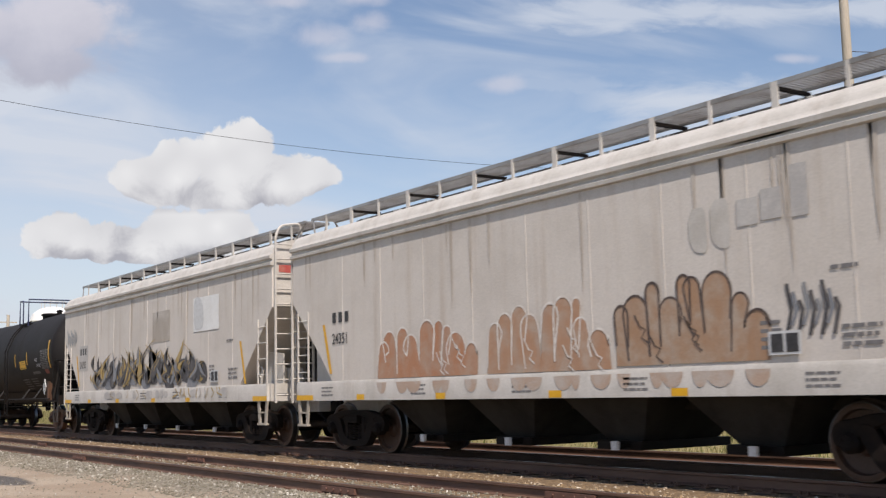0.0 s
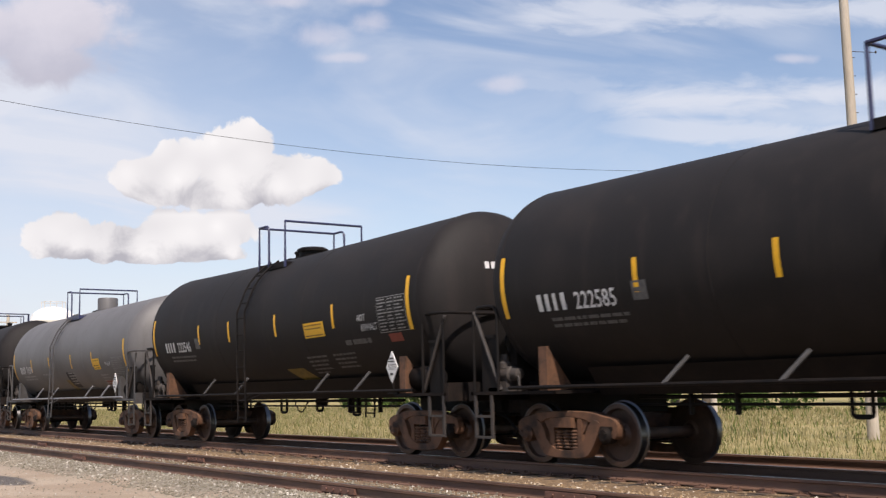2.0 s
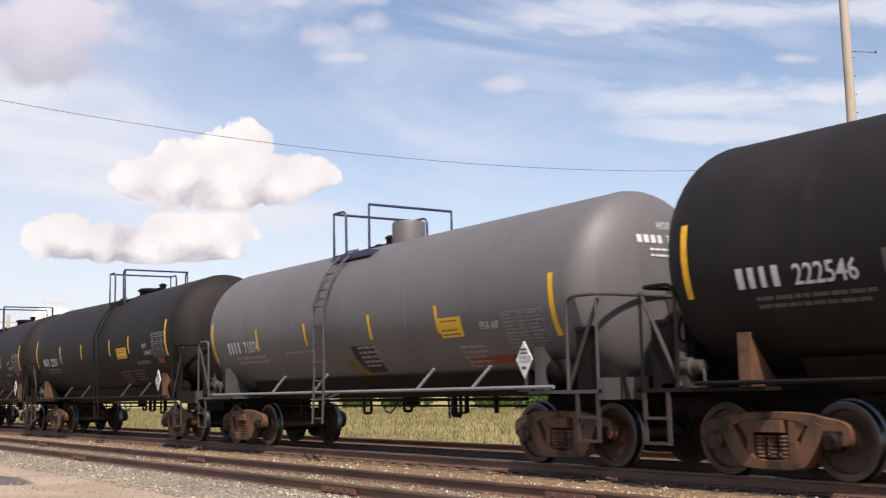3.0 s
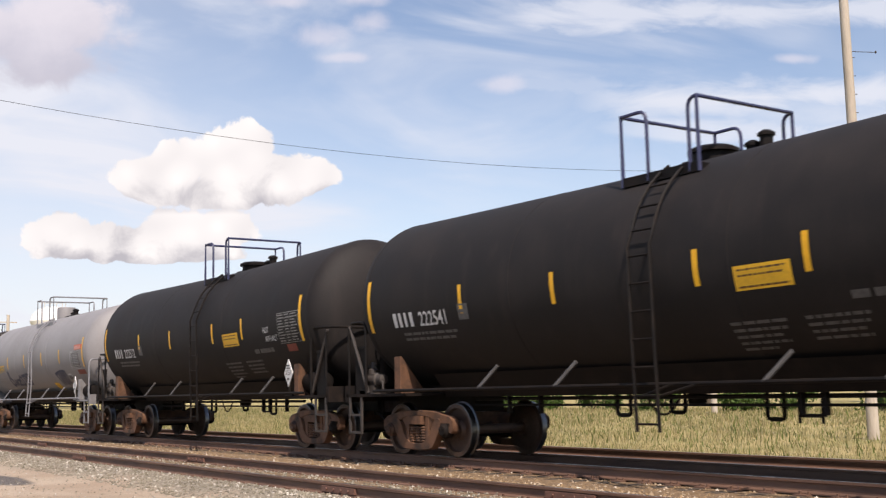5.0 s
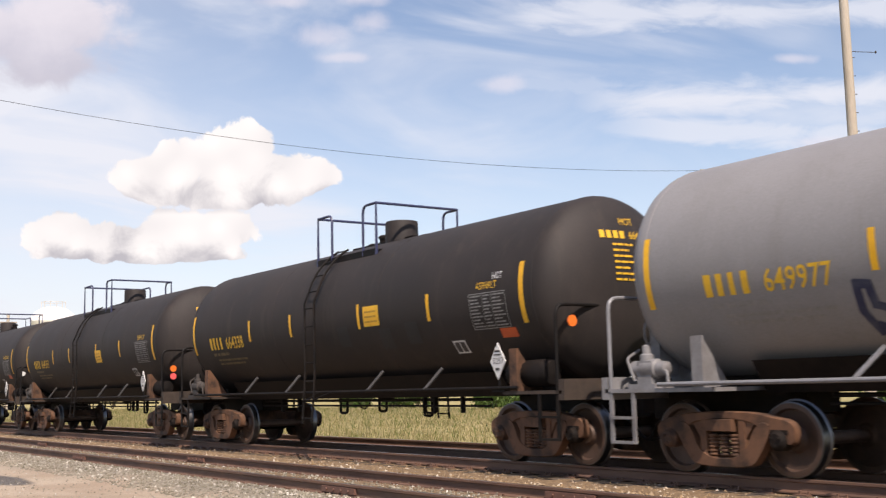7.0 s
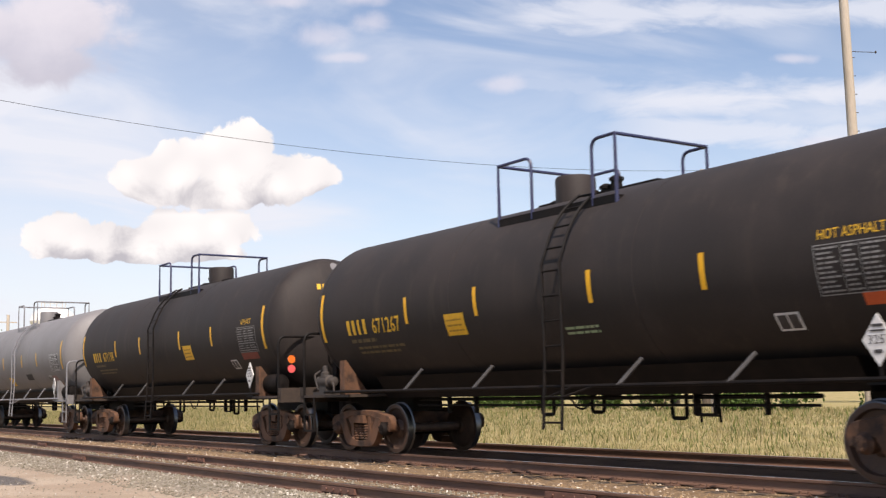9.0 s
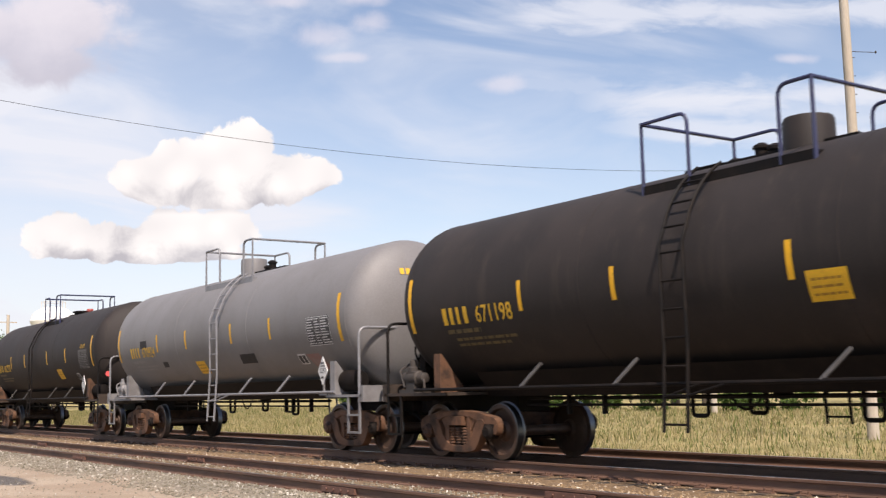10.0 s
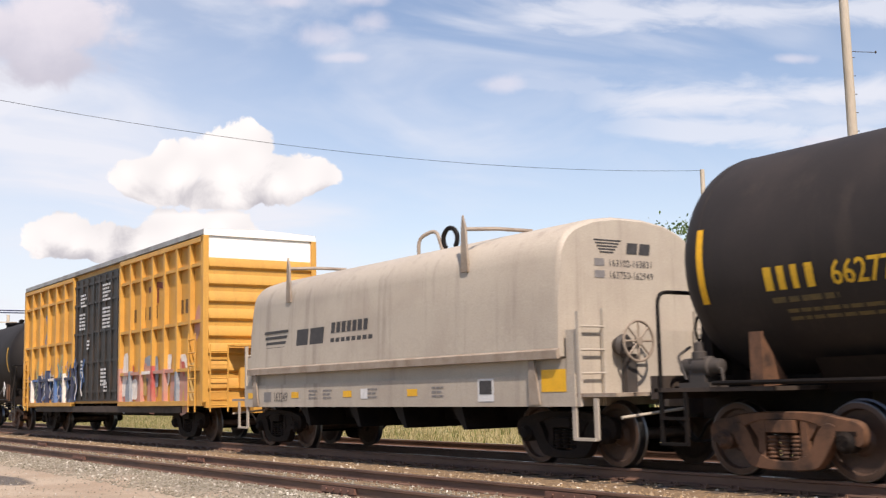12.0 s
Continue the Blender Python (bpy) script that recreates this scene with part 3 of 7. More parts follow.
def bars(rows, height, gap, bm=None, x=0.0, y=0.0, broken=True, seed=1):
    """Rows of plain bars in place of small print: each row is its length."""
    rnd = random.Random(seed)
    bm = bm or bmesh.new()
    for k, length in enumerate(rows):
        top = y - k * (height + gap)
        p = 0.0
        while p < length:
            w = min(rnd.uniform(1.5, 5.0) * height, length - p) if broken else length
            vs = [bm.verts.new(q) for q in ((x + p, top - height, 0), (x + p + w, top - height, 0), (x + p + w, top, 0), (x + p, top, 0))]
            bm.faces.new(vs)
            p += w + 0.6 * height
    return bm


def plate(bm, x0, x1, y0, y1, skew=0.0):
    vs = [bm.verts.new(q) for q in ((x0, y0, 0), (x1, y0, 0), (x1 + skew, y1, 0), (x0 + skew, y1, 0))]
    bm.faces.new(vs)
    return bm


def open_frame(bm, x0, x1, y0, y1, t):
    """A plain rectangle's outline, t wide."""
    plate(bm, x0, x0 + t, y0, y1), plate(bm, x1 - t, x1, y0, y1)
    plate(bm, x0 + t, x1 - t, y0, y0 + t), plate(bm, x0 + t, x1 - t, y1 - t, y1)
    return bm


def wrap(bm, R, zc, x, z, proud=0.006, cut=0.12):
    """Lay flat work on the tank's near side with its origin at x along and z up."""
    if cut:
        ys = [v.co.y for v in bm.verts]
        y = math.floor(min(ys) / cut) * cut + cut
        while y < max(ys):
            bmesh.ops.bisect_plane(bm, geom=bm.verts[:] + bm.edges[:] + bm.faces[:], plane_co=(0, y, 0), plane_no=(0, 1, 0))
            y += cut
    start = math.asin(max(-1, min(1, (z - zc) / R)))
    slope = 0.0117 if R > 1.5 else 0.0
    for v in bm.verts:
        a = start + v.co.y / R
        r = R + proud + v.co.z
        v.co = (x + v.co.x, -r * math.cos(a), zc + r * math.sin(a) + slope * abs(x + v.co.x))
    return bm


def side(bm, x, y, z, face="near", proud=0.006):
    """Lay flat work on an upright face: near (towards -Y) or front (towards +X)."""
    for v in bm.verts:
        p, q, o = v.co
        v.co = (x + p, y - proud - o, z + q) if face == "near" else (x + proud + o, y + p, z + q)
    return bm


# ---- trucks ----
WB = 0.87     # half the truck's wheel base
WR = 0.457    # wheel radius


def wheel_mesh():
    bm = bmesh.new()
    for s in (-1, 1):
        prof = [(s * 0.60, 0.02), (s * 0.60, 0.12), (s * 0.64, 0.16), (s * 0.655, 0.36), (s * 0.682, 0.40), (s * 0.682, WR + 0.027), (s * 0.70, WR + 0.03), (s * 0.713, WR + 0.006)]
        lathe(bm, prof + [(s * 0.816, WR - 0.004), (s * 0.822, WR - 0.02), (s * 0.822, 0.375), (s * 0.765, 0.355), (s * 0.735, 0.17), (s * 0.80, 0.13), (s * 0.80, 0.02)], "y", (0, 0, 0), 40)
    lathe(bm, [(-0.6, 0.085), (0.6, 0.085)], "y", (0, 0, 0), 14)
    for s in (-1, 1):
        lathe(bm, [(s * 0.8, 0.075), (s * 1.0, 0.075)], "y", (0, 0, 0), 12)
    me = to_mesh("wheelset", bm, [M["wheel"], M["tread"]])
    for p in me.polygons:
        c = p.center
        if 0.683 < abs(c.y) < 0.8225 and math.hypot(c.x, c.z) > 0.43:
            p.material_index = 1
    return me


WHEELSET = wheel_mesh()
TRUCK_MESH = {}


def arch(cx, cz, r, a0, a1, n):
    return [(cx + r * math.cos(radians(a0 + (a1 - a0) * k / n)), cz + r * math.sin(radians(a0 + (a1 - a0) * k / n))) for k in range(n + 1)]


def cast(bm, outline, y0, y1, s):
    """A casting with a rounded outline and softened outer edge."""
    for _ in range(2):
        outline = [q for a, b in zip(outline, outline[1:] + outline[:1]) for q in ((0.75 * a[0] + 0.25 * b[0], 0.75 * a[1] + 0.25 * b[1]), (0.25 * a[0] + 0.75 * b[0], 0.25 * a[1] + 0.75 * b[1]))]
    n = len(outline)
    inner = []
    for i in range(n):
        (ax, az), (bx, bz) = outline[i - 1], outline[(i + 1) % n]
        d = math.hypot(bx - ax, bz - az) or 1
        inner.append((outline[i][0] - (az - bz) / d * -0.014, outline[i][1] - (bx - ax) / d * 0.014 * 1.0))
    rings(bm, [[(x, y0, z) for x, z in outline], [(x, y1 - s * 0.018, z) for x, z in outline], [(x, y1, z) for x, z in inner]])


def truck(parent, x, dark=False):
    # dark: castings whose colour holds the deep shade under wide car bodies
    key = "truck_dark" if dark else "truck"
    mat = M[key]
    root = new("truck")
    root.parent, root.location = parent, (x, 0, 0)
    if key not in TRUCK_MESH:
        made = []
        for s in (-1, 1):
            bm = bmesh.new()
            y0, y1 = s * 0.93, s * 1.06
            # cast frame: bowed top chord with lobes over the bearings, bottom chord, columns
            cast(bm, [(-1.07, 0.42), (-1.10, 0.60), (-1.02, 0.70), (-0.80, 0.73), (-0.5, 0.80), (0.5, 0.80), (0.80, 0.73), (1.02, 0.70), (1.10, 0.60), (1.07, 0.42), (1.0, 0.40), (0.98, 0.54), (0.74, 0.55), (0.64, 0.58),
                      (0.38, 0.70), (-0.38, 0.70), (-0.64, 0.58), (-0.74, 0.55), (-0.98, 0.54), (-1.0, 0.40)], y0, y1, s)
            cast(bm, [(-0.80, 0.64), (-0.56, 0.70), (-0.36, 0.23), (0.36, 0.23), (0.56, 0.70), (0.80, 0.64), (0.54, 0.20), (0.40, 0.11), (-0.40, 0.11), (-0.54, 0.20)], y0 - s * 0.005, y1 + s * 0.012, s)
            for e in (-1, 1):
                prism(bm, [(e * 0.26, 0.22), (e * 0.26, 0.70), (e * 0.36, 0.70), (e * 0.36, 0.22)], "y", y0 + s * 0.006, y1 - s * 0.006)
                prism(bm, [(e * 0.30, 0.68), (e * 0.52, 0.68), (e * 0.36, 0.46), (e * 0.30, 0.46)], "y", y0 + s * 0.02, y1 - s * 0.02)
            made.append(("side_frame", to_mesh("side_frame", bm, mat)))
            for px in (-0.17, 0.0, 0.17):
                bm = bmesh.new()
                prof = []
                for k in range(6):
                    z = 0.25 + k * 0.047
                    prof += [(z, 0.058), (z + 0.012, 0.078), (z + 0.026, 0.078), (z + 0.038, 0.058)]
                lathe(bm, prof, "z", (px, s * 1.0, 0), 14)
                made.append(("spring", to_mesh("spring", bm, mat)))
            for e in (-1, 1):
                bm = bmesh.new()
                lathe(bm, [(s * 0.93, 0.12), (s * 1.08, 0.125), (s * 1.10, 0.10), (s * 1.13, 0.085), (s * 1.135, 0.02)], "y", (e * WB, 0, WR), 18)
                box(bm, e * WB - 0.14, e * WB + 0.14, s * 0.90, s * 1.07, WR + 0.07, WR + 0.125)
                for k in range(3):
                    a = 2 * math.pi * k / 3 + 0.5
                    lathe(bm, [(s * 1.125, 0.018), (s * 1.15, 0.018)], "y", (e * WB + 0.06 * math.cos(a), 0, WR + 0.06 * math.sin(a)), 6)
                made.append(("bearing", to_mesh("bearing", bm, M["truck_dark"] if e > 0 else mat)))
        bm = bmesh.new()
        prism(bm, [(-1.12, 0.56), (-0.9, 0.53), (-0.4, 0.42), (0.4, 0.42), (0.9, 0.53), (1.12, 0.56), (1.12, 0.70), (0.4, 0.74), (-0.4, 0.74), (-1.12, 0.70)], "x", -0.2, 0.2)
        lathe(bm, [(0.72, 0.2), (0.80, 0.2)], "z", (0, 0, 0), 16)
        made.append(("bolster", to_mesh("bolster", bm, mat)))
        for e in (-1, 1):
            bm = bmesh.new()
            tube(bm, [(e * 0.36, -0.85, 0.36), (e * 0.32, 0, 0.34), (e * 0.36, 0.85, 0.36)], 0.035)
            for s in (-1, 1):
                box(bm, e * 0.40 - 0.025, e * 0.40 + 0.03, s * 0.70, s * 0.80, 0.27, 0.50)
            made.append(("brake_beam", to_mesh("brake_beam", bm, M["truck_dark"])))
        TRUCK_MESH[key] = made
    for name, me in TRUCK_MESH[key]:
        part(name, me, None, root)
    for e in (-1, 1):
        ws = part("wheelset", WHEELSET, None, root)
        ws.location = (e * WB, 0, WR)
    return root


def coupler(parent, x, mat):
    """A knuckle coupler with its draft casting and air hose; x is the striker's place and sign its way."""
    s = 1 if x > 0 else -1
    bm = bmesh.new()
    box(bm, x - 0.3, x + 0.02, -0.24, 0.24, 0.68, 1.02)
    prism(bm, [(x, -0.07), (x + s * 0.45, -0.08), (x + s * 0.56, -0.2), (x + s * 0.72, -0.2), (x + s * 0.66, -0.06), (x + s * 0.62, 0.02), (x + s * 0.72, 0.12), (x + s * 0.6, 0.17), (x + s * 0.45, 0.1), (x, 0.07)], "z", 0.74, 1.0)
    part("coupler", bm, mat, parent)
    bm = bmesh.new()
    tube(bm, bend([(x - s * 0.1, -0.3, 0.72), (x + s * 0.15, -0.32, 0.66), (x + s * 0.42, -0.25, 0.35), (x + s * 0.72, -0.12, 0.42)], 0.12), 0.022, 7)
    part("air_hose", bm, M["frame_black"], parent)


# ---- tank cars ----
def ladder_bm(bm, foot, head, width, n, axis="x", r=0.016):
    """Two stiles and n rungs between two points; the width runs along axis."""
    w = Vector((width / 2, 0, 0)) if axis == "x" else Vector((0, width / 2, 0))
    a, b = Vector(foot), Vector(head)
    for s in (-1, 1):
        tube(bm, [a + s * w, b + s * w], r * 1.3, 6)
    for k in range(n):
        p = a.lerp(b, (k + 0.5) / n)
        tube(bm, [p - w, p + w], r, 6)


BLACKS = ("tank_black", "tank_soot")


def tank_car(kind, paint, px0, px1, lx, mid):
    """kind gatx: low manway on a narrow platform; kind utlx: long platform with a tall manway bonnet. px0, px1: the platform's ends, lx the ladder's place, mid the side stripes."""
    G = kind == "gatx"
    R, zc, half, front, rear = (1.545, 2.68, 6.30, 5.85, -5.42) if G else (1.45, 2.66, 6.52, 6.2, -5.66)
    if paint == "tank_grey_dark":
        R, zc = 1.47, 2.60
    dish = 0.74 if G else 0.72
    slope = 0.0117 if R > 1.5 else 0.0   # each half of the broad shell falls a little towards its middle
    end = 7.2 if G else 7.32
    dim = paint == "tank_grey_dark"
    frame_mat = M["frame_black"] if paint in BLACKS else M["frame_dim"] if dim else M["frame_grey"]
    pipe = M["rail_blue"] if paint in BLACKS or G else M["pipe_grey"]
    root = new("tank_car")
    # shell with dished heads
    bm = bmesh.new()
    prof = []
    for k in range(13):
        a = radians(90 * k / 12)
        prof.append((-half - dish * math.cos(a), max(0.02, R * math.sin(a))))
    fore = half + 0.18
    for k in range(1, 13):
        prof.append((-half + (half + fore) * k / 13, R))
    for k in range(13):
        a = radians(90 - 90 * k / 12)
        prof.append((fore + (dish - 0.1) * math.cos(a), max(0.02, R * math.sin(a))))
    lathe(bm, prof, "x", (0, 0, zc), 56)
    for v in bm.verts:
        v.co.z += slope * min(half, abs(v.co.x))
    part("tank_shell", bm, M[paint], root)
    for x in (-half + 0.02, half + 0.16, -2.1, 2.2):
        bm = bmesh.new()
        lathe(bm, [(x - 0.03, R - 0.02), (x - 0.02, R + 0.004), (x + 0.02, R + 0.004), (x + 0.03, R - 0.02)], "x", (0, 0, zc + slope * abs(x)), 56)
        part("weld_band", bm, M[paint], root)
    for s in (-1, 1):
        tc = front if s > 0 else rear
        for q in (-1, 1):
            bm = bmesh.new()
            prism(bm, [(q * 1.43, 1.09), (q * 1.43, 1.72), (q * 1.36, 1.74), (q * 0.88, 1.12)], "x", tc - 0.02, tc + 0.02)
            box(bm, tc - 0.09, tc + 0.09, min(q * 1.40, q * 1.445), max(q * 1.40, q * 1.445), 1.09, 1.74)
            part("saddle", bm, M["truck"] if paint in BLACKS else frame_mat, root, "rust-stained saddle gusset" if paint in BLACKS else "grey saddle gusset")
        # draft sill, deck and end beam
        bm = bmesh.new()
        a, b = sorted((s * (half - 1.6), s * end))
        box(bm, a, b, -0.33, 0.33, 0.76, 1.24)
        part("draft_sill", bm, M["frame_black"] if paint in BLACKS else M["truck_dark"], root)
        bm = bmesh.new()
        a, b = sorted((s * (abs(tc) - 0.25), s * end))
        box(bm, a, b, -1.46, -0.34, 1.05, 1.10)
        box(bm, a, b, 0.34, 1.46, 1.05, 1.10)
        box(bm, s * end - 0.06, s * end + 0.06, -1.46, 1.46, 0.96, 1.26)
        part("end_platform", bm, frame_mat if paint not in BLACKS else (M["truck_dark"] if G else M["frame_brown"]), root)
        # handrail across the end
        bm = bmesh.new()
        xe = s * (end - (0.45 if G else 0.1))
        z = 2.42 if G else 2.34
        if G:
            xe, xi = s * (end - 0.08), s * (end - 0.7)
            tube(bm, bend([(xi, -1.44, 1.06), (xi, -1.44, z), (xe, -1.44, z), (xe, 1.44, z), (xi, 1.44, z), (xi, 1.44, 1.06)], 0.18), 0.026, 7)
            tube(bm, [(xe, -1.44, 1.06), (xe, -1.44, z - 0.1)], 0.022, 7)
        else:
            tube(bm, bend([(xe, -1.44, 1.06), (xe, -1.44, z), (xe, 1.44, z), (xe, 1.44, 1.06)], 0.18), 0.027, 7)
        part("end_railing", bm, M["frame_black"] if paint in BLACKS else frame_mat if dim else pipe, root)
        if G:
            bm = bmesh.new()
            xa, xb = sorted((s * (end - 0.58), s * (end - 0.2)))
            box(bm, xa, xb, -1.38, -1.355, 1.1, 1.95)
            box(bm, xa, xb, -1.40, -1.34, 1.93, 1.98)
            part("end_guard", bm, M["frame_black"], root, "dark step guard panel")
            bm = bmesh.new()
            tube(bm, [(s * (end - 0.72), -1.41, 1.12), (s * (end - 0.06), -1.41, 2.36)], 0.03, 6)
            part("end_brace", bm, M["frame_grime"], root, "diagonal steel brace of the end railing")
        for q in (-1, 1):
            bm = bmesh.new()
            x0 = s * (end - 0.1)
            x1 = x0 - s * 0.42
            for x in (x0, x1):
                box(bm, x - 0.03, x + 0.03, q * 1.44 - 0.014, q * 1.44 + 0.014, 0.38, 1.08)
            for z in (0.40, 0.72):
                box(bm, min(x0, x1), max(x0, x1), q * 1.44 - 0.03, q * 1.44 + 0.03, z - 0.018, z + 0.018)
            part("corner_step", bm, frame_mat if not G else M["frame_grime"], root)
        truck(root, tc)
        coupler(root, s * end, M["truck_dark"])
    # hazard placard on its holder
    bm = bmesh.new()
    px = 5.86 if not G else 5.55
    box(bm, px - 0.02, px + 0.02, -1.46, -1.43, 1.1, 1.45)
    box(bm, px - 0.16, px + 0.16, -1.475, -1.42, 1.09, 1.14)
    part("placard_holder", bm, frame_mat, root)
    bm = bmesh.new()
    prism(bm, [(px, 1.28), (px + 0.19, 1.56), (px, 1.84), (px - 0.19, 1.56)], "y", -1.475, -1.455)
    part("placard", bm, M["white"], root, "white diamond hazard placard")
    bm = letters("3257", 0.1, None)
    side(bm, px - 0.12, -1.475, 1.52)
    part("placard_number", bm, M["ink"], root, "black placard number")
    bm = bmesh.new()
    plate(bm, -0.07, 0.07, 0.14, 0.17), plate(bm, -0.05, 0.05, -0.14, -0.1), plate(bm, -0.09, 0.09, 0.09, 0.11)
    part("placard_print", side(bm, px, -1.475, 1.56), M["ink"], root, "small dark print")
    # long side rails on brackets
    for q in (-1, 1):
        bm = bmesh.new()
        tube(bm, [(-end + 1.0, q * 1.47, 1.15), (end - 1.0, q * 1.47, 1.15)], 0.028, 8)
        part("side_rail", bm, M["pipe_grey"] if paint not in BLACKS else frame_mat, root)
        for x in ((-3.0, -1.15, 2.6, 4.2) if G else (-3.42, -1.4, 1.9, 3.8)):
            bm = bmesh.new()
            tube(bm, [(x, q * 1.47, 1.15), (x + 0.3, q * 1.30, 1.50)], 0.03, 6)
            part("rail_bracket", bm, M["pipe_dull"] if paint in BLACKS else M["pipe_grey"], root)
    # centre ladders, bent over the shell
    for q in (-1, 1):
        bm = bmesh.new()
        path = [Vector((lx, q * 1.62, 0.55)), Vector((lx, q * (R + 0.10), 1.6)), Vector((lx, q * (R + 0.12), zc + 0.25))]
        for k in range(1, 7):
            a = radians(9 + k * 8.5)
            path.append(Vector((lx, q * (R + 0.1) * math.cos(a), zc + (R + 0.1) * math.sin(a))))
        for e in (-0.2, 0.2):
            tube(bm, [p + Vector((e, 0, 0)) for p in path], 0.024, 6)
        lengths = [0.0]
        for a, b in zip(path, path[1:]):
            lengths.append(lengths[-1] + (b - a).length)
        d = 0.1
        while d < lengths[-1]:
            i = max(k for k in range(len(path) - 1) if lengths[k] <= d)
            p = path[i].lerp(path[i + 1], (d - lengths[i]) / (lengths[i + 1] - lengths[i]))
            tube(bm, [p + Vector((-0.2, 0, 0)), p + Vector((0.2, 0, 0))], 0.016, 6)
            d += 0.36
        tube(bm, [(lx + 0.2, q * 1.60, 1.0), (lx + 0.75, q * 1.47, 1.15)], 0.018, 6)
        tube(bm, [(lx - 0.2, q * 1.60, 0.98), (lx + 0.35, q * 1.47, 1.16)], 0.018, 6)
        part("ladder", bm, M["pipe_grey"] if paint not in BLACKS and not dim else frame_mat, root)
    # top platform
    top = zc + R
    py, pz = (0.97, top - 0.22) if G else (0.95, top - 0.28)
    deck = pipe if paint not in BLACKS else M["frame_black"]
    for q in (-1, 1):
        bm = bmesh.new()
        a, b = sorted((q * 0.52, q * py))
        box(bm, px0, px1, a, b, pz - 0.03, pz)
        box(bm, px0, px1, q * py - 0.02, q * py + 0.02, pz - 0.10, pz + 0.03)
        part("platform", bm, deck, root)
    for x in (px0, px1):
        bm = bmesh.new()
        box(bm, x - 0.02, x + 0.02, -py, py, pz - 0.08, pz + 0.02)
        part("platform_beam", bm, deck, root)
    rz = 4.74 if paint == "tank_grey_dark" else 4.92 if G else 4.74
    for x in (px0, px1):
        bm = bmesh.new()
        tube(bm, [(x, -py, pz - 0.1), (x, -py, rz), (x, py, rz), (x, py, pz - 0.1)], 0.03, 7)
        inw = (0.5 if x == px0 else -0.16) if G else (0.85 if px1 - px0 > 2.5 else 0.6) if x == px0 else -0.5
        for q in (-1, 1):
            tube(bm, bend([(x, q * py, rz), (x + inw, q * py, rz), (x + inw, q * py, pz - 0.08)], 0.16), 0.026, 7)
        part("railing", bm, pipe, root)
    # manway and fittings
    mx = (px1 - 0.1 if paint == "tank_grey_dark" else (px0 + px1) / 2 + 0.1) if G else (-0.47 if lx > 0.3 else 0.85)
    bm = bmesh.new()
    low = not G and px1 - px0 < 1.95
    if low:
        mx = 0.72
        lathe(bm, [(top - 0.2, 0.30), (top + 0.06, 0.30), (top + 0.06, 0.36), (top + 0.10, 0.36), (top + 0.12, 0.30), (top + 0.125, 0.02)], "z", (mx, 0, 0), 20)
        cap = bmesh.new()
        lathe(cap, [(top - 0.05, 0.09), (top + 0.08, 0.09), (top + 0.08, 0.12), (top + 0.14, 0.11), (top + 0.15, 0.02)], "z", (1.5, 0, 0), 12)
        part("valve_cap", cap, M["gr_red"], root, "faded red valve cap")
    elif G and paint != "tank_grey_dark":
        lathe(bm, [(top - 0.2, 0.30), (top + 0.12, 0.30), (top + 0.12, 0.36), (top + 0.17, 0.36), (top + 0.21, 0.28), (top + 0.22, 0.02)], "z", (mx, 0, 0), 20)
    else:
        lathe(bm, [(top - 0.2, 0.33), (top + 0.36, 0.33), (top + 0.40, 0.31), (top + 0.42, 0.02)], "z", (mx, 0, 0), 20)
    part("manway", bm, M[paint] if not (G or low) or paint == "tank_grey_dark" else M["frame_black"], root)
    bm = bmesh.new()
    for dx, h in (((0.62, 0.2), (0.85, 0.3), (-0.6, 0.12)) if lx > 0.3 else ((-0.62, 0.1), (-0.8, 0.14), (-1.05, 0.12)) if low else ((-0.62, 0.2), (-0.85, 0.25), (-1.3, 0.12))):
        lathe(bm, [(top - 0.1, 0.09), (top + h - 0.08, 0.09), (top + h - 0.08, 0.12), (top + h - 0.04, 0.12), (top + h, 0.05)], "z", (mx + dx, 0.1, 0), 10)
    box(bm, px0, px1, -0.12, 0.12, top - 0.06, top + 0.05)
    part("valve", bm, M["frame_black"], root)
    # belly: insulation pan, bottom outlet, coil pipes, brake rigging
    bm = bmesh.new()
    prism(bm, [(-0.95, 1.42), (-0.7, 1.02), (0.7, 1.02), (0.95, 1.42)], "x", -half + 1.3, half - 1.3)
    part("belly_pan", bm, M["frame_black"], root)
    bm = bmesh.new()
    zb = zc - R
    lathe(bm, [(zb - 0.28, 0.06), (zb - 0.25, 0.14), (zb - 0.1, 0.14), (zb + 0.08, 0.22)], "z", (0.2, 0, 0), 12)
    part("bottom_outlet", bm, M["frame_black"], root)
    bm = bmesh.new()
    sag = [(-0.55 + 0.75 * k / 12, -0.35 + 0.012 * (-1) ** k, zb + 0.02 - 0.36 * math.sin(math.pi * k / 12 * 0.93) - 0.01 * k) for k in range(13)]
    tube(bm, sag, 0.016, 5)
    part("outlet_chain", bm, M["frame_black"], root, "dark sagging chain at the outlet")
    for x, y, z in ((-1.0, -0.4, 0.72), (-0.6, 0.3, 0.74), (1.25, 0.2, 0.66)):
        bm = bmesh.new()
        tube(bm, bend([(x, y, zb + 0.15), (x, y, z), (x + 0.28, y, z), (x + 0.28, y, zb + 0.2)], 0.05, 2), 0.03, 6)
        part("coil_pipe", bm, M["frame_black"], root)
    bm = bmesh.new()
    tube(bm, [(-4.4, -0.55, 0.88), (4.4, -0.55, 0.86)], 0.02, 6)
    tube(bm, [(-4.4, -0.5, 0.98), (4.4, -0.5, 0.97)], 0.03, 6)
    for x in (-3.4, -2.6, 2.4, 2.75, 3.6):
        box(bm, x - 0.02, x + 0.02, -0.58, -0.5, 0.74, 1.2)
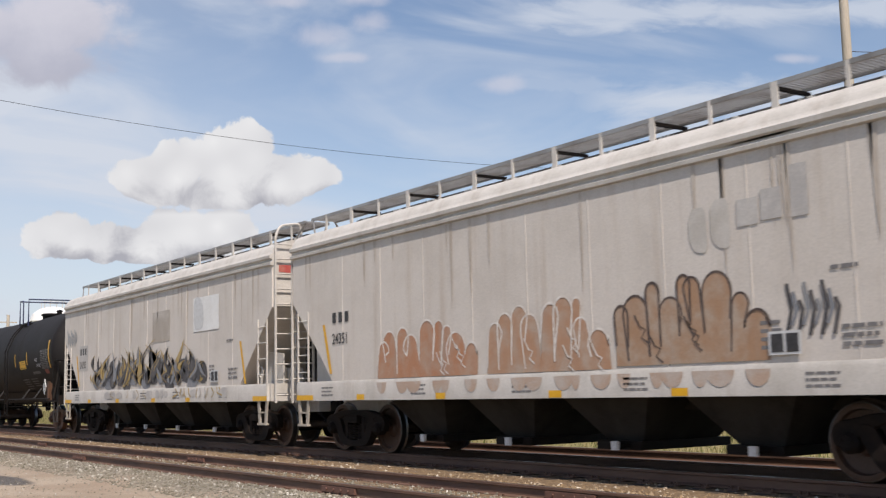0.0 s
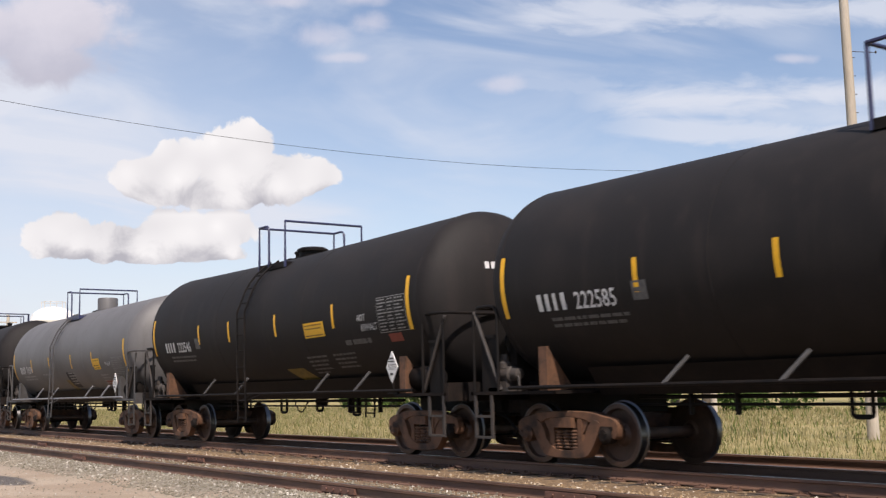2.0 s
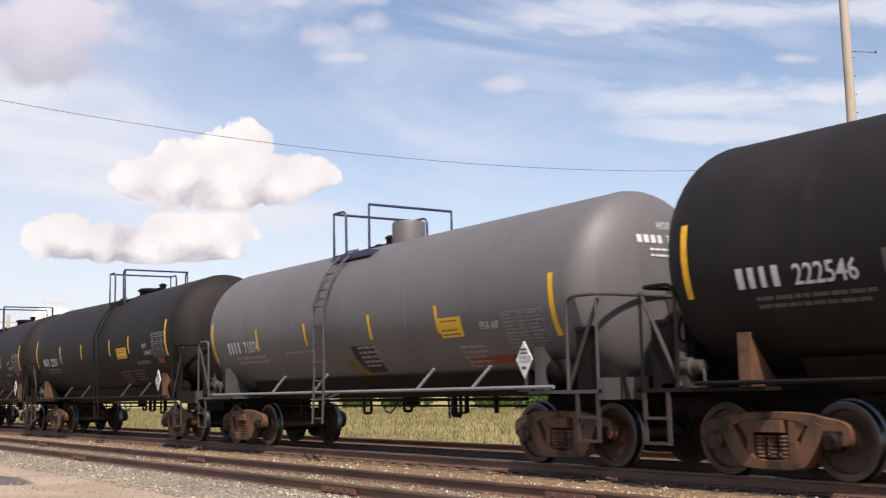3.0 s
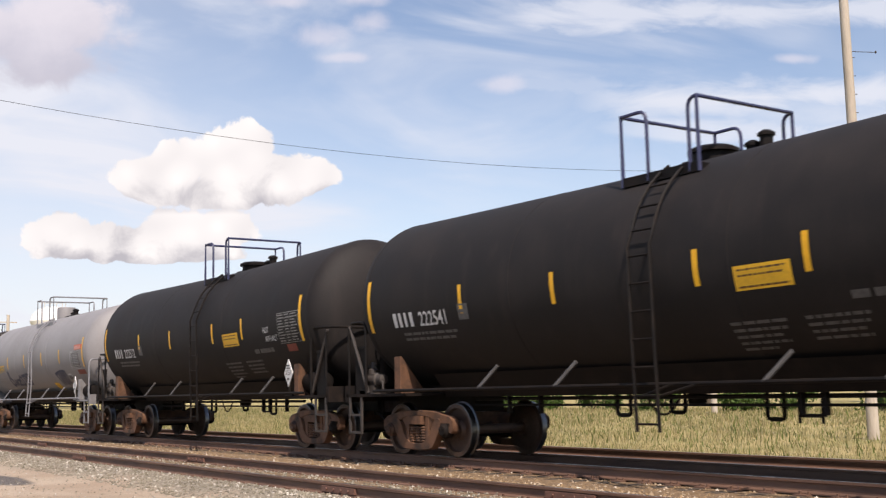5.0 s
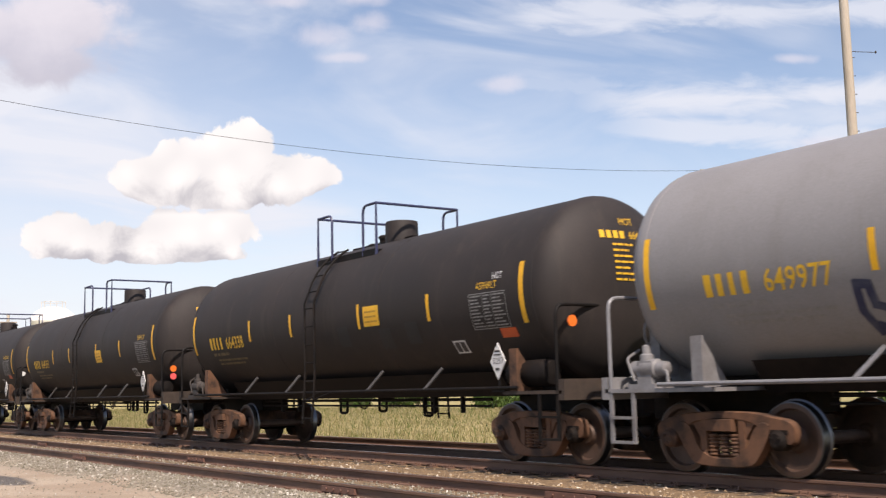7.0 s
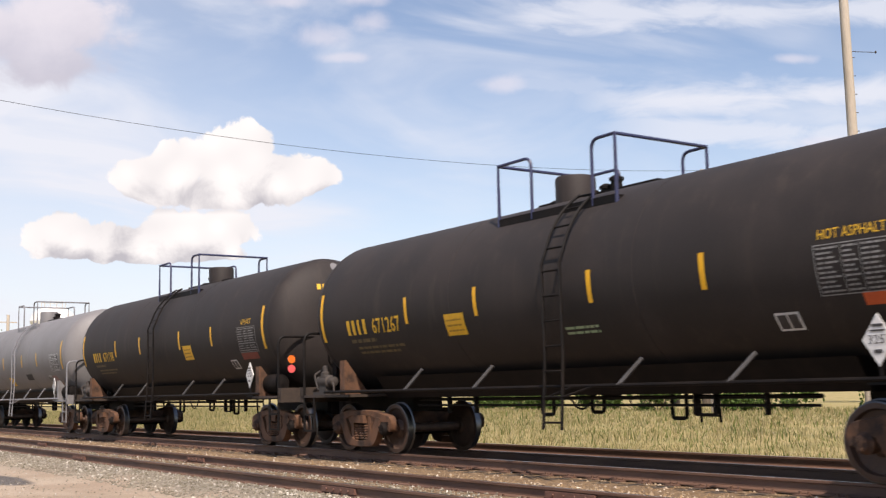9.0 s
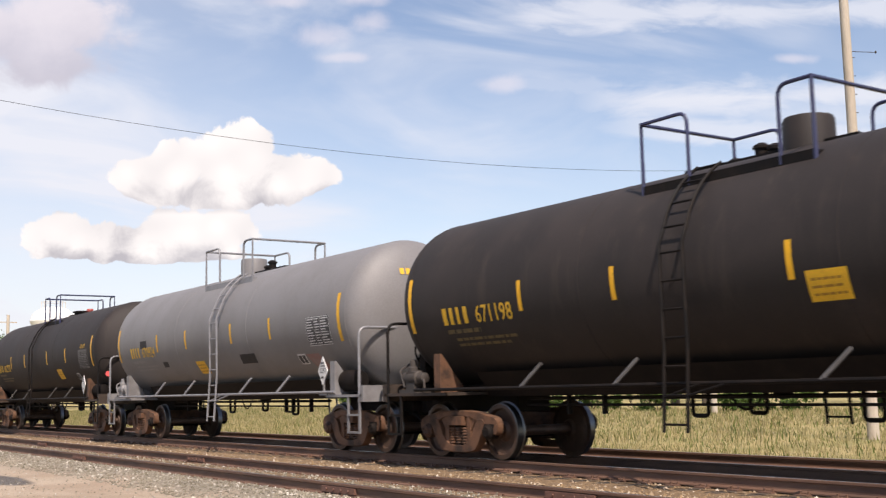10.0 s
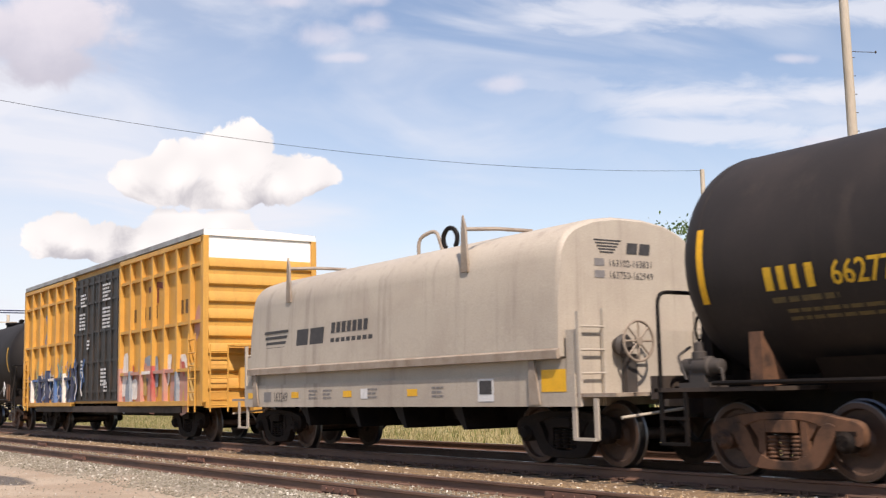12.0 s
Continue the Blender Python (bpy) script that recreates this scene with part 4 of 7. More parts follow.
    tube(bm, [(2.4, -0.55, 0.74), (2.75, -0.55, 0.74)], 0.02, 6)
    part("brake_rod", bm, M["frame_black"], root)
    # air reservoir at the front end
    bm = bmesh.new()
    rx = half - 0.2
    lathe(bm, [(rx - 0.55, 0.02), (rx - 0.52, 0.17), (rx - 0.45, 0.21), (rx + 0.35, 0.21), (rx + 0.42, 0.17), (rx + 0.45, 0.02)], "x", (0, -1.12, 1.36), 18)
    part("air_reservoir", bm, M["frame_black"], root)
    # brake wheel at the rear end
    bm = bmesh.new()
    cx = -end + 0.35
    hoop(bm, (cx, -0.75, 1.85), 0.27, 0.018)
    for k in range(5):
        a = 2 * math.pi * k / 5
        tube(bm, [(cx, -0.75, 1.85), (cx, -0.75 + 0.27 * math.cos(a), 1.85 + 0.27 * math.sin(a))], 0.014, 5)
    part("brake_wheel", bm, frame_mat, root)
    bm = bmesh.new()
    box(bm, cx + 0.03, cx + 0.2, -0.95, -0.6, 1.25, 2.0)
    box(bm, cx - 0.05, cx + 0.45, -0.5, 0.1, 1.10, 1.5)
    part("brake_gear", bm, M["truck_dark"] if paint in BLACKS else frame_mat, root)
    bm = bmesh.new()
    vx = -end + 0.62
    box(bm, vx - 0.26, vx + 0.24, -1.38, -1.02, 1.10, 1.16)
    box(bm, vx - 0.16, vx + 0.1, -1.30, -1.06, 1.16, 1.46)
    lathe(bm, [(-0.34, 0.07), (-0.3, 0.11), (-0.12, 0.11), (-0.10, 0.13), (0.14, 0.13), (0.16, 0.1), (0.3, 0.09), (0.32, 0.05)], "x", (vx, -1.2, 1.36), 12)
    lathe(bm, [(1.44, 0.10), (1.54, 0.10), (1.56, 0.065), (1.66, 0.06), (1.68, 0.03)], "z", (vx - 0.06, -1.2, 0), 12)
    tube(bm, bend([(vx + 0.18, -1.25, 1.3), (vx + 0.34, -1.25, 1.34), (vx + 0.36, -1.25, 1.12)], 0.06), 0.022, 6)
    tube(bm, bend([(vx - 0.2, -1.3, 1.2), (vx - 0.32, -1.32, 1.5), (vx - 0.3, -1.1, 1.62)], 0.06), 0.02, 6)
    part("brake_valve", bm, M["frame_grey"] if not G and paint not in BLACKS else M["frame_grime"], root, "cast brake valve with pipes")
    # reflective stripes along the side and at the shoulders
    drop = 0.23 if paint == "tank_grey_dark" else 0.0
    for x, z0, z1, w in stripes(G, mid):
        part("stripe", to_mesh("stripe", wrap(plate(bmesh.new(), -w / 2, w / 2, 0, z1 - z0), R, zc, x, z0 - drop), M["yellow"]), None, root, "yellow reflective stripe")
    root["dims"] = (R, zc, half, end)
    return root


def stripes(G, mid):
    e = 6.2 if G else 6.45
    z = 2.32 if G else 2.3
    return [(-e, 2.12, 3.06, 0.10)] + [(x, z, z + 0.46, 0.09) for x in mid] + [(e, 2.12, 3.06, 0.11)]


# ---- covered hoppers ----
def hopper_car():
    root = new("covered_hopper")
    h, he = 7.45, 7.66
    # cargo body: side sheets, end sheets and the sloped ends under them
    bm = bmesh.new()
    prism(bm, [(-5.98, 1.30), (-6.36, 1.72), (-he, 2.97), (-he, 3.92), (he, 3.92), (he, 2.97), (6.36, 1.72), (5.98, 1.30)], "y", -1.495, 1.495)
    part("body", bm, M["hopper"], root)
    # faint vertical seams of the side sheets
    for q in (-1, 1):
        for k in range(9):
            bm = bmesh.new()
            x = -5.6 + k * 1.4
            box(bm, x - 0.012, x + 0.012, q * 1.495 - 0.005, q * 1.495 + 0.005, 1.36, 3.9)
            part("seam", bm, M["hopper"], root)
        # top plate with two ridges
        bm = bmesh.new()
        prism(bm, [(q * 1.49, 3.86), (q * 1.545, 3.88), (q * 1.55, 3.93), (q * 1.505, 3.96), (q * 1.505, 4.0), (q * 1.56, 4.02), (q * 1.565, 4.08), (q * 1.51, 4.12), (q * 1.49, 4.16), (q * 1.40, 4.16), (q * 1.40, 3.86)], "x", -he - 0.03, he + 0.03)
        part("top_plate", bm, M["hopper_trim"], root)
        # side sill
        bm = bmesh.new()
        prism(bm, [(q * 1.40, 0.99), (q * 1.52, 0.99), (q * 1.52, 1.30), (q * 1.50, 1.36), (q * 1.40, 1.36)], "x", -h, h)
        part("side_sill", bm, M["hopper_trim"], root)
        for x, w in ((-7.1, 0.7), (-4.9, 0.28), (-2.3, 0.28), (0.6, 0.28), (3.0, 0.28), (7.1, 0.7)):
            bm = side(plate(bmesh.new(), x - w / 2, x + w / 2, 1.0, 1.1), 0, -1.52, 0) if q < 0 else side(plate(bmesh.new(), x - w / 2, x + w / 2, 1.0, 1.1), 0, 1.532, 0)
            part("reflector", bm, M["yellow"], root, "yellow reflective strip")
    # arched roof
    bm = bmesh.new()
    roof = [(-1.50, 4.13), (-1.46, 4.24), (-1.36, 4.33), (-1.15, 4.41), (-0.8, 4.47), (0, 4.50), (0.8, 4.47), (1.15, 4.41), (1.36, 4.33), (1.46, 4.24), (1.50, 4.13)]
    prism(bm, roof, "x", -he - 0.02, he + 0.02)
    part("roof", bm, M["hopper_trim"], root, "pale arched roof sheet")
    # running boards on posts
    for q in (-1, 1):
        a, b = sorted((q * 0.30, q * 0.86))
        bm = bmesh.new()
        x = -8.0
        while x < 8.0:
            box(bm, x, x + 0.025, a, b, 4.79, 4.815)
            x += 0.075
        for y in (a, b):
            box(bm, -8.0, 8.0, y - 0.02, y + 0.02, 4.765, 4.825)
        part("running_board", bm, M["galvanised"], root, "galvanised grating running board")
        for k in range(15):
            bm = bmesh.new()
            x = -7.35 + k * 1.05
            w = 0.05 if k % 2 else 0.028
            box(bm, x - w, x + w, q * 0.87 - 0.012, q * 0.87 + 0.012, 4.42, 4.82)
            box(bm, x - w - 0.03, x + w + 0.03, q * 0.87 - 0.06, q * 0.87 + 0.03, 4.40, 4.455)
            part("board_post", bm, M["hopper_trim"], root)
            if k % 2:
                bm = bmesh.new()
                box(bm, x - 0.03, x + 0.03, min(q * 0.2, q * 0.85), max(q * 0.2, q * 0.85), 4.72, 4.765)
                part("board_bracket", bm, M["frame_black"], root)
        for s in (-1, 1):
            bm = bmesh.new()
            tube(bm, [(s * 8.0, q * 0.84, 4.80), (s * 7.7, q * 0.95, 4.45)], 0.02, 6)
            part("board_stay", bm, M["galvanised"], root)
            bm = bmesh.new()
            tube(bm, [(s * 8.0, q * 0.32, 4.80), (s * 7.7, q * 0.32, 4.5)], 0.02, 6)
            part("board_stay", bm, M["galvanised"], root)
        # hatch coaming
    bm = bmesh.new()
    prism(bm, [(-0.34, 4.45), (-0.36, 4.66), (-0.30, 4.70), (0.30, 4.70), (0.36, 4.66), (0.34, 4.45)], "x", -7.0, 7.0)
    part("hatch", bm, M["frame_grime"], root, "dark long trough hatch")
    for k in range(12):
        bm = bmesh.new()
        x = -6.6 + k * 1.2
        box(bm, x, x + 0.07, -0.44, -0.30, 4.48, 4.66)
        box(bm, x + 0.13, x + 0.2, -0.44, -0.30, 4.48, 4.66)
        part("hatch_latch", bm, M["white"], root, "white hatch latch")
    for s in (-1, 1):
        # white upper end sheet
        bm = bmesh.new()
        a, b = sorted((s * (he + 0.004), s * (he + 0.03)))
        box(bm, a, b, -1.46, 1.46, 3.0, 4.14)
        part("end_sheet", bm, M["hopper_trim"], root)
        # end ladder, near corner, and hooped head
        for q in (-1, 1):
            bm = bmesh.new()
            xl = s * (he + 0.10)
            for y in (q * 1.46, q * 0.98):
                box(bm, xl - 0.02, xl + 0.02, y - 0.02, y + 0.02, 0.95, 4.46 if s > 0 else 3.86)
            for k in range(11 if s > 0 else 9):
                z = 1.12 + k * 0.32
                tube(bm, [(xl, q * 1.46, z), (xl, q * 0.98, z)], 0.017, 6)
            if s > 0:
                tube(bm, bend([(xl, q * 1.46, 4.44), (xl - s * 0.02, q * 1.36, 4.72), (xl, q * 0.85, 4.8), (xl, q * 0.85, 4.4)], 0.14), 0.028, 7)
            part("end_ladder", bm, M["hopper_trim"], root)
            bm = bmesh.new()
            xs = s * 7.2
            for x in (xs - 0.22, xs + 0.22):
                box(bm, x - 0.014, x + 0.014, q * 1.50 - 0.016, q * 1.50 + 0.016, 1.36, 2.75)
            for k in range(4):
                z = 1.55 + k * 0.34
                tube(bm, [(xs - 0.22, q * 1.5, z), (xs + 0.22, q * 1.5, z)], 0.012, 6)
            part("side_ladder", bm, M["hopper_trim"], root)
            bm = bmesh.new()
            for x, d in ((xs - 0.2, 0.06), (xs + 0.2, -0.06)):
                prism(bm, [(x - 0.05, 0.99), (x + 0.05, 0.99), (x + 0.05 + d, 0.5), (x - 0.05 + d, 0.5)], "y", q * 1.49 - 0.012, q * 1.49 + 0.012)
            box(bm, xs - 0.2, xs + 0.2, q * 1.49 - 0.04, q * 1.49 + 0.04, 0.49, 0.53)
            box(bm, xs - 0.2, xs + 0.2, q * 1.49 - 0.02, q * 1.49 + 0.02, 0.74, 0.77)
            part("corner_step", bm, M["coil"], root)
        bm = bmesh.new()
        a, b = sorted((s * 5.2, s * (h + 0.15)))
        box(bm, a, b, -0.36, 0.36, 0.74, 1.30)
        box(bm, s * h - 0.08, s * h + 0.08, -1.46, 1.46, 0.99, 1.36)
        part("end_sill", bm, M["hopper_trim"], root)
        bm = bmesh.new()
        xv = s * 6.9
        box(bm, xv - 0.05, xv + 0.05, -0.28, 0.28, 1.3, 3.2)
        part("end_post", bm, M["hopper_dark"], root, "end post coloured dark for shade")
        bm = bmesh.new()
        xb = s * 7.25
        box(bm, xb - 0.08, xb + 0.08, -0.95, -0.6, 1.36, 1.7)
        part("brake_box", bm, M["hopper_trim"], root, "pale brake gear box")
        for q in (-1, 1):
            bm = bmesh.new()
            prism(bm, [(s * 6.3, 1.36), (s * 7.38, 1.36), (s * 7.38, 2.0), (s * 6.72, 2.06)], "y", q * 1.08 - 0.015, q * 1.08 + 0.015)
            part("slope_gusset", bm, M["hopper_trim"], root, "pale gusset plate under the slope sheet")
        truck(root, s * 5.95, True)
        coupler(root, s * (h + 0.1), M["truck_dark"])
        # handbrake pipework under the slope
        bm = bmesh.new()
        tube(bm, bend([(s * 6.5, -1.2, 1.36), (s * 6.6, -1.2, 1.7), (s * 6.25, -1.2, 1.8), (s * 6.5, -1.2, 1.5)], 0.08), 0.03, 6)
        part("brake_pipe", bm, M["hopper_trim"], root)
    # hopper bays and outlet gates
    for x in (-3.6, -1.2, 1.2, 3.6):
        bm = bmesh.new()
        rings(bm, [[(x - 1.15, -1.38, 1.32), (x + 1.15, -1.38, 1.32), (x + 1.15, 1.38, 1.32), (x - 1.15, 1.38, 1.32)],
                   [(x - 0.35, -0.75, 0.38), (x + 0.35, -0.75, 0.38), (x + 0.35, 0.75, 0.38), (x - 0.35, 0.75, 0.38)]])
        part("hopper_bay", bm, M["hopper_dark"], root, "tapered grey discharge bay, coloured dark for underbody shade")
        bm = bmesh.new()
        box(bm, x - 0.45, x + 0.45, -0.9, 0.9, 0.26, 0.38)
        tube(bm, [(x + 0.2, -1.15, 0.33), (x + 0.2, -0.8, 0.33)], 0.05, 8)
        part("outlet_gate", bm, M["frame_black"], root)
        bm = bmesh.new()
        box(bm, x + 0.14, x + 0.26, -1.18, -1.13, 0.27, 0.39)
        part("gate_cap", bm, M["white"], root, "white gate cap")
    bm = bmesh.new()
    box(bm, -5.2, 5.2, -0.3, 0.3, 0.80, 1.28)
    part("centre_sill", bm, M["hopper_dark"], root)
    return root


def blob(cx, cz, w, h, lean=0.0, n=18, power=2.4, seed=0):
    """A rounded, slightly uneven outline."""
    rnd = random.Random(seed)
    k1, k2 = rnd.uniform(0, 6.28), rnd.uniform(0, 6.28)
    out = []
    for k in range(n):
        a = 2 * math.pi * k / n
        c, s = math.cos(a), math.sin(a)
        r = 1 + 0.07 * math.sin(2 * a + k1) + 0.06 * math.sin(3 * a + k2)
        x = math.copysign(abs(c) ** (2 / power), c) * w * r
        z = math.copysign(abs(s) ** (2 / power), s) * h * r
        out.append((cx + x + lean * z, cz + z))
    return out


def paint_shape(parent, outline, mat, y, name="paint_shape", label=""):
    bm = bmesh.new()
    bm.faces.new([bm.verts.new((x, y, z)) for x, z in outline])
    bmesh.ops.triangulate(bm, faces=bm.faces)
    return part(name, bm, mat, parent, label)


def paint_line(parent, pts, width, mat, y, name="paint_line"):
    bm = bmesh.new()
    left, right = [], []
    for i, (x, z) in enumerate(pts):
        x0, z0 = pts[max(0, i - 1)]
        x1, z1 = pts[min(len(pts) - 1, i + 1)]
        d = math.hypot(x1 - x0, z1 - z0) or 1
        nx, nz = -(z1 - z0) / d * width / 2, (x1 - x0) / d * width / 2
        left.append(bm.verts.new((x + nx, y, z + nz)))
        right.append(bm.verts.new((x - nx, y, z - nz)))
    for k in range(len(pts) - 1):
        bm.faces.new((left[k], left[k + 1], right[k + 1], right[k]))
    return part(name, bm, mat, parent)


def bubble_graffiti(car, x0, x1, z0, z1, fill, line, seed, y=-1.5):
    """A row of round-topped fingers, taller towards the far end, with one running outline and its foot on the sill."""
    rnd = random.Random(seed)
    n = 9
    span = x1 - x0
    edge = [x0]
    for k in range(n):
        edge.append(edge[-1] + rnd.uniform(0.6, 1.4))
    edge = [x0 + span * (e - x0) / (edge[-1] - x0) for e in edge]
    for k in range(n):
        a, b = edge[k], edge[k + 1]
        w = (b - a) * 0.58
        rise = (0.72, 0.86, 0.9, 0.8, 0.97, 1.0, 0.92, 0.74, 0.5)[k] + rnd.uniform(-0.06, 0.06)
        top, lean = z0 + (z1 - z0) * rise, rnd.uniform(-0.08, 0.06)
        o = [(a - 0.02 + 0.06 * lean, z0)] + [((a + b) / 2 - w * math.cos(math.pi * q / 10) + lean * 1.2, top - w + w * math.sin(math.pi * q / 10) * 1.1) for q in range(11)] + [(b + 0.02, z0)]
        yy = y - 0.004 - 0.0012 * (k % 4)
        paint_shape(car, o, fill, yy, "graffiti_fill")
        dip = z0 + (z1 - z0) * rnd.uniform(0.05, 0.45)
        run = [(a - 0.01, dip)] + o[1:12] + [(b - 0.01, z0 + (z1 - z0) * rnd.uniform(0.15, 0.5))]
        paint_line(car, run, rnd.uniform(0.026, 0.038), line, y - 0.0095 - 0.0004 * (k % 3), "graffiti_line")
        foot = [((a + b) / 2 + w * math.cos(math.pi * (1 + q / 8)), 1.30 + 0.2 * math.sin(math.pi * (1 + q / 8))) for q in range(9)]
        if k % 3 != 1:
            paint_shape(car, foot, M["gr_blush"], -1.5235 - 0.0003 * k, "sill_graffiti")
    for k in range(4):
        cx, cz = rnd.uniform(x0 + 0.2, x1 - 0.3), rnd.uniform(z0 + 0.15, z0 + 0.45 * (z1 - z0))
        paint_line(car, [(cx, cz + 0.2), (cx + 0.1, cz + 0.04), (cx + 0.2, cz), (cx + 0.12, cz - 0.1), (cx + 0.24, cz - 0.18)], 0.024, line, y - 0.0125, "graffiti_line")


def wild_graffiti(car, x0, x1, z0, z1, dark, light, grey, seed, y=-1.5):
    """Tangled pointed strokes in dark, cream and grey."""
    rnd = random.Random(seed)
    span = x1 - x0
    for k in range(16):
        t = (k + 0.5) / 16
        o = blob(x0 + span * t, z0 + (z1 - z0) * (0.26 + 0.1 * math.sin(k * 2.1)), span / 22, (z1 - z0) * rnd.uniform(0.22, 0.36), rnd.uniform(-0.4, 0.4), 16, 2.0, seed + k)
        paint_shape(car, o, (grey, dark)[k % 2], y - 0.003 - 0.0001 * k, "graffiti_fill")
    for k in range(120):
        t = rnd.random()
        cx = x0 + span * t
        hmax = (z1 - z0) * (0.45 + 0.42 * math.sin(math.pi * min(1, t * 1.1)) * rnd.uniform(0.6, 1.15))
        if k % 9 == 0:
            hmax = (z1 - z0) * rnd.uniform(0.8, 1.1)
        b = z0 + rnd.uniform(0, 0.35) * (z1 - z0)
        h = min(hmax, z1 + 0.15 - b) * rnd.uniform(0.45, 1.0)
        bow, lean, w = rnd.uniform(-0.45, 0.45), rnd.uniform(-1.2, 1.2), rnd.uniform(0.05, 0.15)
        left, right = [], []
        for i in range(9):
            u = i / 8
            x = cx + lean * h * u + bow * math.sin(math.pi * u)
            z = b + h * u
            ww = w * math.sin(math.pi * min(1, u * 0.85 + 0.18)) ** 0.8 * (1 - 0.3 * u)
            left.append((x - ww, z + ww * 0.5))
            right.append((x + ww, z))
        mat = (dark, light, dark, grey, dark)[k % 5]
        yy = y - 0.006 - 0.0002 * k
        paint_shape(car, left + right[::-1], mat, yy, "graffiti_stroke")
        if k % 2:
            paint_line(car, left, 0.018, dark if mat is light else light, yy - 0.00012, "graffiti_line")


# ---- coil car ----
def coil_car():
    root = new("coil_car")
    L = 5.2
    # rounded steel cover
    sec = [(-1.50, 1.58), (-1.47, 2.4), (-1.44, 3.0)] + [(-1.44 + 0.62 * (1 - math.cos(radians(a))), 3.0 + 0.56 * math.sin(radians(a))) for a in (15, 30, 45, 60, 75)] + [(-0.75, 3.62), (-0.3, 3.68)]
    sec = sec + [(-y, z) for y, z in sec[::-1]]
    bm = bmesh.new()
    loops = []
    for x, k, dz in ((-L, 0.965, -0.05), (-L + 0.03, 0.985, -0.02), (-L + 0.09, 1, 0), (L - 0.09, 1, 0), (L - 0.03, 0.985, -0.02), (L, 0.965, -0.05)):
        loops.append([(x, y * (1 if z < 2.5 else k), z + (dz if z > 2.9 else 0)) for y, z in sec])
    rings(bm, loops)
    part("cover", bm, M["coil"], root)
    for q in (-1, 1):
        bm = bmesh.new()
        prism(bm, [(q * 1.49, 1.55), (q * 1.56, 1.55), (q * 1.56, 1.67), (q * 1.50, 1.70)], "x", -L - 0.03, L + 0.03)
        part("cover_rim", bm, M["coil_dark"], root)
        bm = bmesh.new()
        box(bm, -5.5, 5.5, min(q * 1.40, q * 1.47), max(q * 1.40, q * 1.47), 0.87, 1.33)
        box(bm, -5.5, 5.5, min(q * 1.36, q * 1.40), max(q * 1.36, q * 1.40), 1.3, 1.55)
        part("side_sill", bm, M["coil"], root)
        for x in (-5.0, 4.55):
            bm = bmesh.new()
            prism(bm, [(x - 0.03, 0.9), (x + 0.22, 0.9), (x + 0.1, 1.56), (x - 0.03, 1.56)], "y", q * 1.50 - 0.015, q * 1.50 + 0.015)
            part("stake", bm, M["coil_dark"], root)
        for x, w in ((-5.2, 0.3), (-3.1, 0.32), (-0.95, 0.32), (1.3, 0.32), (5.05, 0.55)):
            bm = side(plate(bmesh.new(), x - w / 2, x + w / 2, 1.05 if w < 0.5 else 1.08, 1.17 if w < 0.5 else 1.40), 0, q * 1.47 + (0.012 if q > 0 else 0), 0)
            part("reflector", bm, M["yellow"], root, "yellow reflective strip")
    # lift brackets and the ring
    for x in (-3.4, 2.9):
        bm = bmesh.new()
        prism(bm, [(x - 0.1, 3.02), (x + 0.1, 3.02), (x + 0.05, 3.75), (x - 0.03, 3.95), (x - 0.06, 3.75)], "y", -1.47, -1.43)
        tube(bm, [(x, -1.42, 3.72), (x + 0.15, -0.9, 3.74), (x + 0.2, -0.2, 3.74)], 0.035, 6)
        part("lift_bracket", bm, M["coil_dark"], root)
    bm = bmesh.new()
    tube(bm, bend([(0.1, -0.5, 3.55), (0.1, -0.5, 3.98), (0.4, -0.3, 4.12), (0.6, -0.3, 3.7)], 0.15), 0.035, 8)
    part("lifting_bar", bm, M["coil_dark"], root, "bent steel lifting bar")
    bm = bmesh.new()
    tube(bm, [(1.0 + 0.15 * math.cos(a), -0.4 + 0.05 * math.cos(a), 3.86 + 0.2 * math.sin(a)) for a in [radians(-50 + 280 * k / 14) for k in range(15)]], 0.045, 8)
    part("lifting_ring", bm, M["frame_black"], root, "dark steel lifting ring")
    # mark: stripes and a slanted block, and bars for the owner's name
    for k in range(5):
        x = -4.5 + 0.03 * k
        bm = plate(bmesh.new(), x, -3.35 - 0.06 * k - 0.03, 2.40 - 0.115 * k, 2.455 - 0.115 * k, 0.02)
        part("stripe_mark", side(bm, 0, -1.475, 0), M["ink"], root, "dark stripe of a painted mark")
    for a, b in ((-3.05, -2.55), (-2.47, -1.9)):
        part("block_mark", side(plate(bmesh.new(), a, b, 1.97, 2.42, 0.08), 0, -1.475, 0), M["ink"], root, "dark slanted block of a painted mark")
    for z, n in ((2.28, 7), (1.98, 8)):
        for k in range(n):
            x = -1.55 + k * 0.205 + (0 if n == 7 else -0.05)
            part("name_bar", side(plate(bmesh.new(), x, x + 0.15, z, z + 0.2, 0.03), 0, -1.475, 0), M["ink"], root, "dark bar of painted lettering")
    bm = letters("163249", 0.2, None, 0.8)
    part("car_number", side(bm, -4.1, -1.47, 0.98), M["ink"], root, "dark car number")
    part("number_mark", side(plate(bmesh.new(), -4.55, -4.2, 0.98, 1.18), 0, -1.47, 0), M["ink_faded"], root, "faded dark bar before the number")
    for x in (-2.5, -1.9, -0.2, 1.9):
        part("small_print", side(bars([0.35, 0.3, 0.35], 0.03, 0.04, None, x, 1.2, True, 5), 0, -1.47, 0), M["ink_faded"], root, "small dark print")
    part("sticker", side(plate(bmesh.new(), -0.45, -0.2, 1.02, 1.2), 0, -1.47, 0), M["white"], root, "white sticker")
    part("frame_sticker", side(plate(bmesh.new(), 3.2, 3.62, 0.95, 1.3), 0, -1.47, 0), M["white"], root, "white framed sticker")
